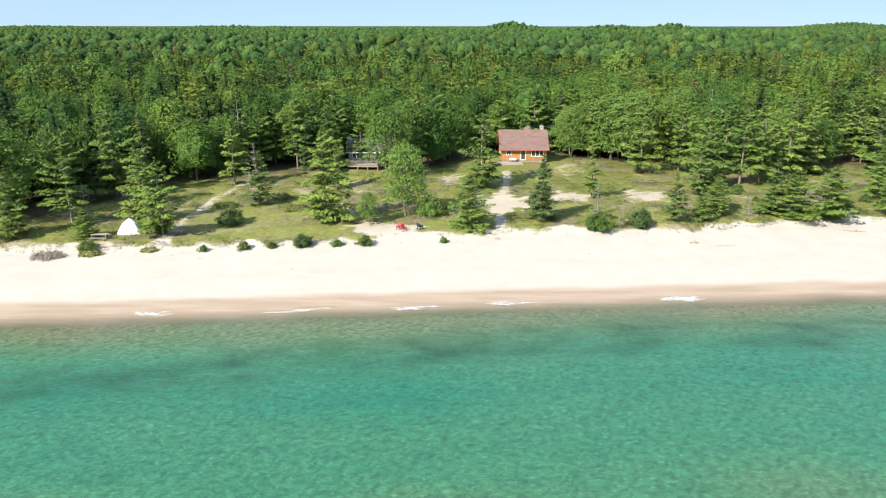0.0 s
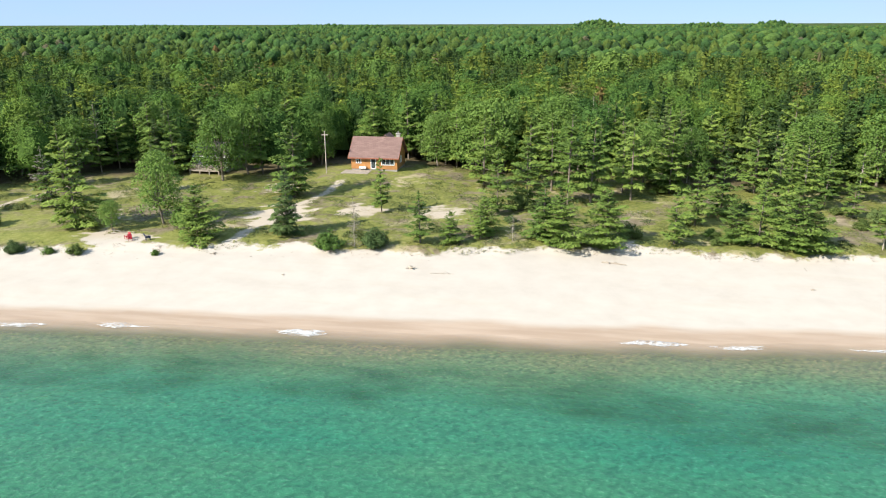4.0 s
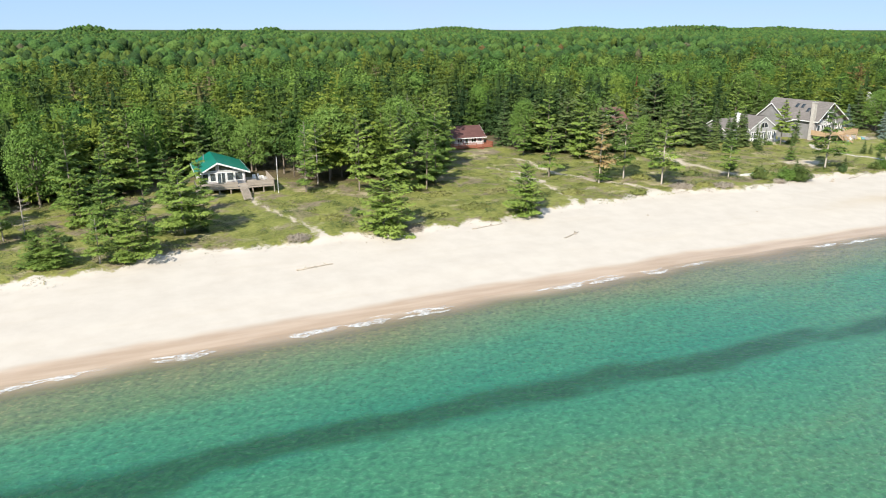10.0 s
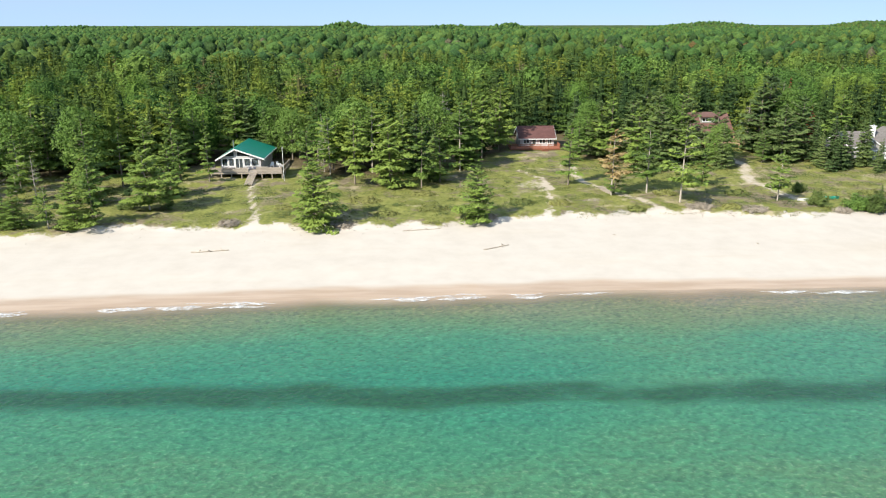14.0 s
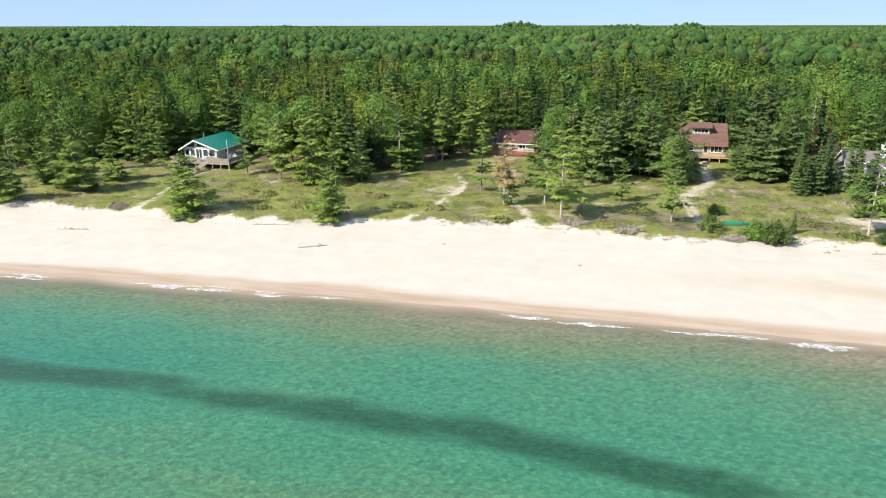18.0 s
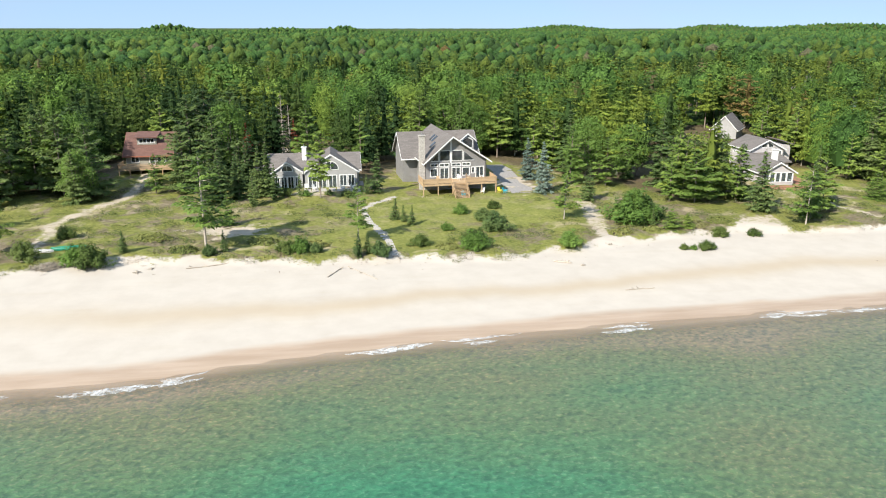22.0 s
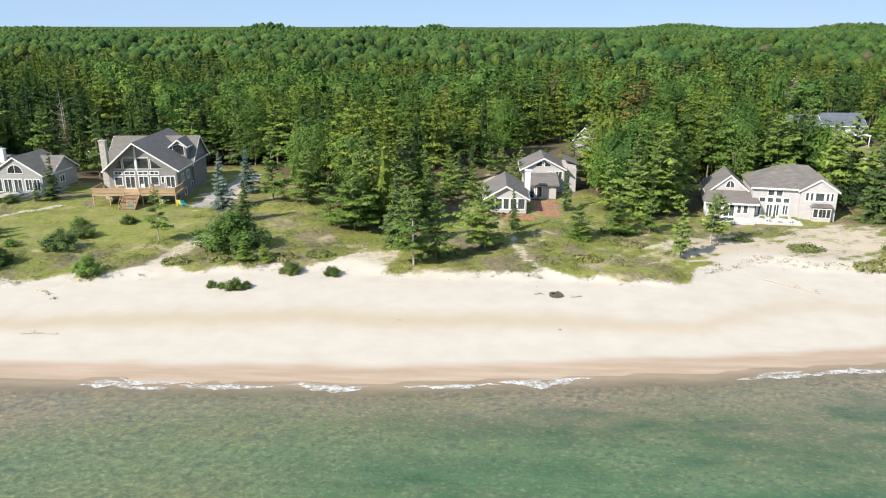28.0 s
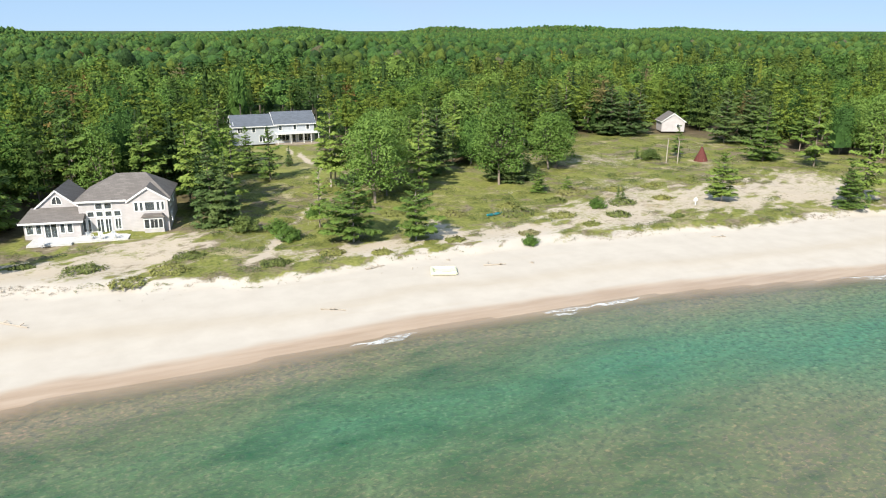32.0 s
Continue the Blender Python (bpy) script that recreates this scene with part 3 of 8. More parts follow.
def tufts(rng, centres, size, up, count, stretch=1.5, out=None, loose=0.5, width=0.3, deep=1.0):
    """Foliage: round each centre some pointed sprays, one triangle each, that reach outward and face up and out."""
    c = np.repeat(np.asarray(centres), count, axis=0)
    s = np.repeat(np.broadcast_to(size, (len(centres),)), count) * rng.uniform(0.6, 1.35, len(c))
    o = np.repeat(out, count, axis=0)
    face = o * 0.8 + np.array([0, 0, up]) + rng.normal(size=c.shape) * loose
    face /= np.linalg.norm(face, axis=1, keepdims=True)
    d = o + rng.normal(size=c.shape) * 0.8 + np.array([0, 0, 0.2])
    d -= face * (d * face).sum(1, keepdims=True)
    d /= np.linalg.norm(d, axis=1, keepdims=True)
    side = np.cross(d, face)
    c = c + rng.normal(size=c.shape) * (s * 0.35)[:, None] * np.array([1.0, 1.0, deep])
    a, b = d * (s * stretch * 0.5)[:, None], side * (s * width)[:, None]
    v = np.stack([c - a - b, c - a * 0.8 + b, c + a], 1)
    return v.reshape(-1, 3)


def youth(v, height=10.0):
    """How far out on its tree each spray grows, 0 to 1: pale young tips, and the crown's inner shade painted in."""
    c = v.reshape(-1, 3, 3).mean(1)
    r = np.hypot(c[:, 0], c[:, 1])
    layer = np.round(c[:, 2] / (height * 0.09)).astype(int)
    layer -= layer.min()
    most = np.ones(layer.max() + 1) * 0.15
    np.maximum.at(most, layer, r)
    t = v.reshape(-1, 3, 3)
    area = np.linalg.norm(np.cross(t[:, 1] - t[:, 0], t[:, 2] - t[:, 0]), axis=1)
    # Large facets belong to the added core and get the darkest painted shade.
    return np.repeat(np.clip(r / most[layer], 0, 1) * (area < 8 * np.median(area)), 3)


def sprays(rng, bases, tips, wide, thick, size, count, up=1.2, loose=0.4, slim=0.42):
    """Foliage of level branches: each is a shallow domed fan of small pointed sprays from its base to its tip."""
    idx = np.repeat(np.arange(len(bases)), count)
    ax = tips - bases
    length = np.linalg.norm(ax, axis=1, keepdims=True)
    a = ax / np.maximum(length, 1e-6)
    lat = np.stack([-a[:, 1], a[:, 0], 0 * a[:, 0]], -1)
    lat /= np.maximum(np.linalg.norm(lat, axis=1, keepdims=True), 1e-6)
    n = len(idx)
    f = 1 - 0.84 * rng.uniform(0, 1, n) ** 1.35
    t = rng.uniform(-1, 1, n)
    prof = np.sin(f * 2.6 + 0.25)
    p = bases[idx] + ax[idx] * f[:, None] + lat[idx] * (t * prof * wide[idx])[:, None]
    p[:, 2] += thick[idx] * (1 - t * t) * prof * rng.uniform(0.1, 1.0, n) + 0.10 * length[idx, 0] * f * f
    face = lat[idx] * (t * 0.75)[:, None] + a[idx] * (f - 0.45)[:, None] * 0.9 + np.array([0, 0, up]) + rng.normal(size=(n, 3)) * loose
    face /= np.linalg.norm(face, axis=1, keepdims=True)
    d = a[idx] * 0.8 + lat[idx] * (t * 0.9)[:, None] + rng.normal(size=(n, 3)) * 0.45 + np.array([0, 0, 0.12])
    d -= face * (d * face).sum(1, keepdims=True)
    d /= np.linalg.norm(d, axis=1, keepdims=True)
    side = np.cross(d, face)
    z = size[idx] * rng.uniform(0.55, 1.4, n)
    u, w = d * z[:, None], side * (z * slim)[:, None]
    return np.stack([p - u * 0.8 - w, p - u * 0.6 + w, p + u], 1).reshape(-1, 3)


def shade_core(rng, rings, sides=6):
    """A ragged closed body of triangles, added inside a crown to block light between its branches. rings: (height,
    radius), low to high.
    """
    tri, before = [], None
    for z, r in rings:
        a = np.arange(sides) * 2 * np.pi / sides + rng.uniform(0, 1)
        q = r * rng.uniform(0.6, 1.25, sides)
        ring = np.stack([np.cos(a) * q, np.sin(a) * q, z + r * rng.uniform(-0.25, 0.25, sides)], -1)
        if before is not None:
            for k in range(sides):
                j = (k + 1) % sides
                tri += [before[k], before[j], ring[j], before[k], ring[j], ring[k]]
        before = ring
    return np.array(tri).reshape(-1, 3)


def conifer(seed, height, radius, bare=0.16, layers=13, per=6, tuft=0.62, count=3, steps=4, droop=0.1, point=1.0, lean=0.0, flat=0.0):
    """Trunk and crown of a conifer with tiers of level branches. Returns limbs (verts, faces) and foliage verts."""
    rng = np.random.RandomState(seed)
    tv, tf = [], []
    bend = rng.normal(size=2) * 0.015 * height + np.array([lean, 0])
    top = np.array([bend[0], bend[1], height * 0.97])
    mid = np.array([bend[0] * 0.3, bend[1] * 0.3, height * 0.5])
    r0 = 0.010 * height + 0.04
    frustum(tv, tf, (0, 0, -0.3), mid, r0, r0 * 0.6)
    frustum(tv, tf, mid, top, r0 * 0.6, 0.02)
    bases, tips, wides, thicks, sizes, counts = [], [], [], [], [], []
    turn = rng.uniform(0, 6.28)
    lop = rng.uniform(0, 6.28)
    for k in range(layers):
        u = min(0.98, max(0.0, (k + rng.uniform(-0.3, 0.3)) / (layers - 0.3)))
        z = height * (bare + (0.97 - bare) * u)
        full = radius * (1 - u) ** (0.5 + 0.2 * point) * (0.62 + 0.38 * min(1, u * 4 + 0.3))
        at = mid * (z / (height * 0.5)) if z < height * 0.5 else mid + (top - mid) * ((z - height * 0.5) / (height * 0.47))
        n = max(3, int(per * (0.6 + 0.5 * (1 - u))))
        for b in range(n):
            a = turn + 2 * math.pi * (b + rng.uniform(-0.35, 0.35)) / n
            reach = full * rng.uniform(0.45, 1.32) * (1 + 0.22 * math.cos(a - lop))
            if rng.uniform() < 0.15 * (1 - u):
                continue
            reach = max(reach, 0.10 * radius)
            rise = (0.14 - droop - 0.22 * (1 - u) + 0.5 * u * u + rng.normal() * 0.10) * reach
            o = np.array([math.cos(a), math.sin(a), 0.0])
            hub = np.array([at[0], at[1], z + rng.uniform(-0.36, 0.36) * height / layers])
            end = hub + o * reach + np.array([0, 0, rise])
            if reach > 0.6:
                frustum(tv, tf, hub - np.array([0, 0, 0.08]), hub * 0.15 + end * 0.85, 0.02 + 0.012 * reach, 0.012, 3)
            bases.append(hub)
            tips.append(end)
            wides.append(0.34 * reach + 0.12)
            thicks.append(0.13 * reach + 0.14)
            sizes.append(tuft * (0.75 + 0.45 * (1 - u)))
            counts.append(max(3, int(count * steps * (0.25 + reach / max(radius, 0.1)) * 0.85)))
    bases.append(top - np.array([0, 0, 0.05 * height]))
    tips.append(top + np.array([0.02, 0, 0.03 * height]))
    wides.append(0.12)
    thicks.append(0.1)
    sizes.append(tuft * 0.7)
    counts.append(count * 2)
    leaves = sprays(rng, np.array(bases), np.array(tips), np.array(wides), np.array(thicks), np.array(sizes), np.array(counts), 1.15 + 0.4 * flat, 0.3)
    return (np.array(tv), tf), leaves


def broadleaf(seed, height, radius, lobes=16, per=70, tuft=0.5, low=0.18):
    """Trunk, limbs and a many-lobed crown."""
    rng = np.random.RandomState(seed)
    tv, tf = [], []
    r0 = 0.014 * height + 0.05
    fork = np.array([rng.normal() * 0.2, rng.normal() * 0.2, height * (low + 0.14)])
    frustum(tv, tf, (0, 0, -0.3), fork, r0, r0 * 0.7)
    cs, outs, sizes = [], [], []
    for k in range(lobes):
        a, u = 2.4 * k + rng.uniform(-0.3, 0.3), (k + 0.5) / lobes
        z = height * (low + (0.92 - low) * u)
        w = radius * math.sqrt(max(0.05, 1 - (2 * u - 0.85) ** 2 * 0.85)) * rng.uniform(0.45, 0.78)
        c = np.array([math.cos(a) * w, math.sin(a) * w, z])
        frustum(tv, tf, fork, c, r0 * 0.3, 0.02, 4)
        lr = radius * rng.uniform(0.32, 0.5)
        d = rng.normal(size=(per, 3))
        d /= np.linalg.norm(d, axis=1, keepdims=True)
        d[:, 2] = np.where(d[:, 2] < -0.35, -d[:, 2], d[:, 2])
        cs.append(c + d * lr * rng.uniform(0.72, 1.05, (per, 1)) * np.array([1, 1, 0.8]))
        outs.append(d)
    cs, outs = np.concatenate(cs), np.concatenate(outs)
    leaves = tufts(rng, cs, tuft, 0.35, 2, 1.3, outs, 0.45, 0.42)
    return (np.array(tv), tf), leaves


def bush(seed, height=3.0, radius=2.1):
    """Many thin stems from one root, each with a ragged plume of leaves, lower towards the rim."""
    rng = np.random.RandomState(seed)
    tv, tf, cs, outs = [], [], [], []
    lop = rng.uniform(0, 6.28)
    for k in range(26):
        a = 2.4 * k + rng.uniform(-0.4, 0.4)
        u = math.sqrt((k + 0.5) / 26)
        w = radius * u * rng.uniform(0.7, 1.15) * (1 + 0.22 * math.cos(a - lop))
        tip = np.array([math.cos(a) * w, math.sin(a) * w, height * (1.0 - 0.72 * u * u) * rng.uniform(0.66, 1.08)])
        frustum(tv, tf, (0, 0, -0.15), tip * np.array([0.85, 0.85, 0.9]), 0.035, 0.012, 3)
        n = 105
        f = rng.uniform(0.25, 1.0, n) ** 0.7
        swell = 0.20 + 0.34 * np.sin(f * 2.7)
        d = rng.normal(size=(n, 3))
        d /= np.linalg.norm(d, axis=1, keepdims=True)
        c = tip * f[:, None] + d * swell[:, None] * rng.uniform(0.7, 1.15, (n, 1))
        c[:, 2] = np.maximum(c[:, 2], 0.05)
        cs.append(c)
        outs.append(d + tip / np.linalg.norm(tip) * 0.6 + np.array([0, 0, 0.3]))
    leaves = tufts(rng, np.concatenate(cs), 0.17, 0.35, 2, 1.5, np.concatenate(outs), 0.45, 0.36)
    return (np.array(tv), tf), leaves


def quads(n):
    return np.arange(n * 4, dtype=np.int32).reshape(-1, 4)


def tris(v):
    return np.arange(len(v), dtype=np.int32).reshape(-1, 3)


def tree_meshes(name, made, bark, leaf):
    (tv, tf), lv = made
    trunk = mesh_from(name + "_trunk", tv, np.array(tf), bark, True)
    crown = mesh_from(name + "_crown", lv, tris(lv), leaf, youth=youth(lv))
    return trunk, crown


def plant(kind, meshes, x, y, scale, turn, label, category, group="", wide=1.0, sink=0.05):
    base = new(kind)
    base.matrix_world = Matrix.Translation((x, y, float(ground_z(x, y)) - sink)) @ Matrix.Rotation(turn, 4, "Z") @ Matrix.Diagonal((scale * wide, scale * wide, scale, 1))
    for nm, me in zip(("trunk", "crown"), meshes):
        o = new(nm, me)
        o.parent = base
    return tagged(base, label, category, group)


PINES = [tree_meshes("pine", conifer(11 + k, 10, (3.5, 3.0, 3.9, 3.2, 3.6, 3.1)[k], (0.06, 0.16, 0.05, 0.20, 0.10, 0.14)[k], (12, 10, 12, 9, 11, 10)[k], (7, 5, 7, 5, 6, 5)[k], 0.27, 17, 6, 0.0, 0.7 + 0.3 * (k % 3), flat=0.6), M_BARK, M_PINE) for k in range(6)]
TALLPINES = [tree_meshes("tall_pine", conifer(31 + k, 10, 2.8, 0.26 + 0.06 * k, 10, 6, 0.27, 17, 6, 0.0, 0.5, flat=0.7), M_BARK, M_PINE) for k in range(3)]
TRUNKPINES = [tree_meshes("pale_pine", conifer(38 + k, 10, 3.3, 0.26, 8, 6, 0.27, 17, 6, 0.02, 0.4, flat=1.0), M_PALEBARK, M_PINE) for k in range(2)]
BROADPINES = [tree_meshes("broad_pine", conifer(101 + k, 10, 4.7, 0.14, 9, 9, 0.27, 20, 9, 0.0, 0.9, flat=0.8), M_PALEBARK, M_PINE) for k in range(2)]
SPRUCES = [tree_meshes("spruce", conifer(41 + k, 10, 2.7, 0.03, 19, 9, 0.23, 12, 6, 0.14, 1.6, flat=0.5), M_BARK, M_SPRUCE) for k in range(3)]
SLIMS = [tree_meshes("slim_spruce", conifer(46 + k, 10, 1.9, 0.03, 19, 8, 0.22, 11, 5, 0.16, 1.8, flat=0.5), M_BARK, M_SPRUCE) for k in range(2)]
BLUES = [tree_meshes("blue_spruce", conifer(51 + k, 10, 2.6, 0.02, 21, 9, 0.22, 12, 6, 0.12, 1.8), M_BARK, M_BLUE) for k in range(2)]
DARKPINES = [tree_meshes("dark_pine", conifer(95 + k, 10, 3.9, 0.08, 12, 7, 0.27, 18, 7, 0.04, 0.7, flat=1.0), M_BARK, M_SPRUCE) for k in range(2)]
YOUNG = [tree_meshes("young_pine", conifer(91 + k, 10, 4.9, 0.01, 14, 10, 0.25, 18, 8, 0.0, 0.9, flat=0.8), M_BARK, M_PINE) for k in range(3)]
LEAFIES = [tree_meshes("leafy_tree", broadleaf(61 + k, 10, 3.9, 26, 190, 0.20), M_BARK, M_LEAF) for k in range(3)]
BUSHES = [tree_meshes("bush", bush(71 + k), M_BARK, (M_SHRUB, M_LEAF, M_SPRUCE, M_SHRUB)[k]) for k in range(4)]
RUSTY = [tree_meshes("rusty_pine", conifer(81, 10, 2.6, 0.34, 9, 6, 0.22, 14, 5, 0.02, 0.6), M_PALEBARK, M_RUST)]
REDDISH = [tree_meshes("red_dead_fir", conifer(83, 10, 1.5, 0.1, 16, 7, 0.20, 10, 4, 0.1, 1.5), M_BARK, M_RED)]
GREYISH = [tree_meshes("grey_pine", conifer(85, 10, 2.8, 0.08, 11, 6, 0.17, 7, 5, 0.0, 0.7), M_PALEBARK, M_GREYTWIG)]
BAREPINE = [tree_meshes("bare_pine", conifer(87, 10, 2.2, 0.2, 13, 5, 0.16, 2, 3, 0.0, 0.8), M_PALEBARK, M_GREYTWIG)]

KINDS = {
    "p": ("pine_tree", PINES, "green white pine with level tiers of branches", "pine tree"),
    "c": ("young_pine", YOUNG, "broad young pine, yellow-green to the ground", "pine tree"),
    "y": ("pine_tree", BROADPINES, "broad spreading yellow-green pine on a short trunk", "pine tree"),
    "k": ("pine_tree", DARKPINES, "tall dark green pine with heavy level branches", "pine tree"),
    "t": ("pine_tree", TALLPINES, "tall pine with a bare lower trunk", "pine tree"),
    "w": ("pine_tree", TRUNKPINES, "pine with a pale sunlit trunk on the dune", "pine tree"),
    "s": ("spruce_tree", SPRUCES, "dense dark green spruce reaching to the ground", "spruce tree"),
    "n": ("spruce_tree", SLIMS, "slim pointed dark green spruce", "spruce tree"),
    "b": ("blue_spruce", BLUES, "silvery blue spruce beside the lawn", "spruce tree"),
    "d": ("leafy_tree", LEAFIES, "broad-leaved tree with a full green crown", "tree"),
    "u": ("bush", BUSHES, "rounded green bush on the dune grass", "bush"),
    "o": ("dying_pine", RUSTY, "dying pine with orange-brown needles", "pine tree"),
    "r": ("dead_fir", REDDISH, "dead fir with rust-red needles", "fir tree"),
    "g": ("grey_pine", GREYISH, "half-dead pine with grey bare twigs", "pine tree"),
    "x": ("bare_tree", BAREPINE, "bare dead tree with pale grey limbs", "dead tree"),
}
planted = []


def grove(text):
    """Plants trees from a plan: kind letter, then x, y and height, in metres."""
    for item in text.split():
        k = item[0]
        x, y, h = (float(a) for a in item[1:].split(","))
        rng = random.Random(round(x * 7 + y * 13))
        kind, meshes, label, cat = KINDS[k]
        unit = 3.0 if k == "u" else 10.0
        plant(kind, meshes[rng.randrange(len(meshes))], x, y, h * 1.02 / unit, rng.uniform(0, 6.28), label, cat, "trees and bushes on the dune", rng.uniform(1.0, 1.45) if k == "u" else rng.uniform(0.86, 1.12))
        planted.append((x, y, h))


# ---- single trees and bushes, lot by lot ----
# by the tent
grove("p-57.8,93.5,9 p-64.6,116.6,13 w-53.4,100.9,9.9 g-51.8,101.9,5.9 c-47.7,93,4.1 p-56.4,119.9,12.6 p-42.9,101.6,9.8 p-38,94.6,10.4 u-39.7,96.5,3 d-51,133.7,8.6 p-29,112.3,8.4 g-29.3,112.9,9.6 p-37.1,127,11.5 "
      "p-70,100,10 p-48,112,9 u-30.3,100.5,2.8 u-46,89.6,1.5 u-26,90.6,1.2 u-18.6,91.4,1.9 u-10.3,92.4,1.5 u-14,92,1.0 u-31,89.6,1.0 u0.1,93.6,0.9 u-22.5,91,0.9 u-30.6,100.6,2.4")
# by the log cabin
grove("p-18.3,125.4,8.3 p-17,102.2,12.6 d-10.8,101.2,4.2 p-16,141.1,10.5 d-9.8,134,12 d-5.6,106,10.5 u-2.4,105.6,3.1 u-0.6,106,2.4 c3.6,98.6,7.6 p7.2,125.6,12.9 s14.5,103.4,9.7 p24.5,117,8.4 g23.3,106.3,5 u21.7,99,2.4 g25.4,99,3 "
      "p33.6,101.8,7 c37.5,102.4,4.5 d35,150.6,13 d41.8,154.7,13 d27,153,10 d32.8,159.4,13.3 d38.6,149,14 p46.4,124,10.8 p52.8,127,14.5 p56.4,127.5,13.8 p63,131,13 p41.3,104.6,4.2 p49.6,106,8.2 p42.3,118,9.2 u28,99.4,2.8")
# the belt of pines between the cabin and the green roof
grove("c41.5,107,5.4 g45.6,105,3.8 c51.9,104.4,7 c57.9,105.2,7.4 p66.7,106.4,7.4 p52.9,135.5,13 p57.9,139.5,11.5 x88.8,142.3,8.5 w89.9,132.3,10 c74.9,109,5.8 p77.4,107.4,8.3 c81.2,106,8.2 p83.2,122.3,11 p81.2,120.4,7.7 p87.3,131.6,8.7 p92.2,129.4,9.2 p116.1,124.4,8.7 p100.9,122.2,6.5 p94.5,124,6 p75.6,123,9 c84,106.6,5.8 d105.9,146.3,13 "
      "x102.1,123.7,6.5 x105.6,127.8,8 p112.6,131.7,8.4 w92.6,107.8,6.4 g99.5,108.4,3.8 u97.9,121.8,2.6 c110.7,111,5.2 c108.5,112.2,4.2 c119,111.2,7.2 p97,141.8,9 p80.2,147.8,10 p70.8,116.2,8.4 u45.8,121,3 u61,109,2.2")
grove("w103,126.8,6.4 p111.6,134.2,13.2 p121.3,150.1,9.8 w115.6,110.6,6.4 p121.4,112.2,9 s129.3,121.8,4 p115.6,138.6,10.3 y126.4,121,9.8 p126.8,130.4,9.4 w99.2,135.5,9 p50,136,13 p84,139,11 p70,138,12.5 p46,140,13 d66,142,11 d74,143,10 p91,140,10 p38,138,13 p62,137,12")
# scrub under the pines
thicket = random.Random(61)
grove(" ".join("u%.1f,%.1f,%.1f" % (x, float(dune_y(np.array(x))) + thicket.uniform(3, 26), thicket.uniform(0.7, 1.7)) for x in (thicket.uniform(42, 124) for _ in range(34))))
# by the green-roofed cottage
grove("p130.6,140.6,9.4 p148.5,141.6,9.8 c153.4,112.4,9.2 p157.4,138.1,13.4 p163.9,136.5,12.4 p169.5,135.9,11.6 c177.8,113.6,8.4 g150.5,150,11 w152,147,12 w160,149,13 s172,143,10 p166,146,13 t158,152,13 w177.3,150.7,13 "
      "p125,142,9 u152,122,1.4")
# by the brown cottages
grove("p179.4,152,10 p203,160,8.5 o202,128.6,11.2 p202.6,128.9,6.2 p196.4,137.7,11 s229.8,149.8,9 w208.5,129.8,11.9 w211.8,122.5,13 p213.4,152.8,12.6 p220.7,135.9,7 n221.8,158.1,4.7 w228,122.4,8.2 d229.8,151.9,8.4 k230.6,155.4,12.4 p213.3,143.8,3.6 n215.3,155.4,6.2 p223.8,157.4,5.3 u233,119.6,2.6 k225.5,157,13.5 k217,150,13 k221,164,14 k214,160,13 k222,176,13 k209,166,12 "
      "u234.8,129,1.9 u241.4,117.2,3.2 u239.4,118.6,2.6 s244.5,121,3.1 n243.8,163,9.8 n249.6,161.7,9.8 n250.1,149.8,6.6 w254.6,122.7,13 s257.3,120.2,3 p256.2,133.2,5 n254.9,161.6,9.8 n255.4,151.8,8.7 n253.1,148,9.6 n258.7,144.8,6.5 n260.4,152,10 n251,146.5,7 k245.6,157.4,11.5 u255.5,119.2,1.6 n247,155,7 p173,140,10 r255.8,166,10.5 k245.2,167.7,15 k250.5,160,13.5 k248,170,17 k252,176,16 n250.9,151.8,8 n252.1,156.1,9.5 n255.8,150.5,8.5 n256.4,156.6,9 n260.5,151.5,8 r275,215,13.5 x260.9,190,14 x262.5,188,12 p241,156,7")
# by the grey cottage and the big house
grove("n259,151.6,9.5 n257,158,10 n262,149,6 r263.4,186.5,9 n266,150,4 w275,124.2,8 s274.8,117,3.4 s276,118,2.8 u277.6,117,2 n279.4,153,8.2 w307.1,131.2,7.5 b309,150.4,9.3 b309.4,162.5,8.2 s315.3,143.1,6.4 "
      "t269.5,148.5,11 u267.3,119,2.3 u265.5,119.4,1.7 u269.2,118.6,1.5 u303.9,118.6,2.2 u295.4,127.6,2.8 u290.2,118.4,2.6 u291.2,120.8,2.4 u294.8,133.3,2.1 u283.5,121,1.7 u292,138,1.8 s281.1,134.3,3.4 s283.4,131.9,3.2 s282.2,133.5,2.6 p316,156,11 u267,149.8,1.2 u271,150.3,1.0 u274,149.8,1.3 u263.5,150.6,1.6 n277.5,151.2,3.6 u298,141,1.4 u288,128,1.2")
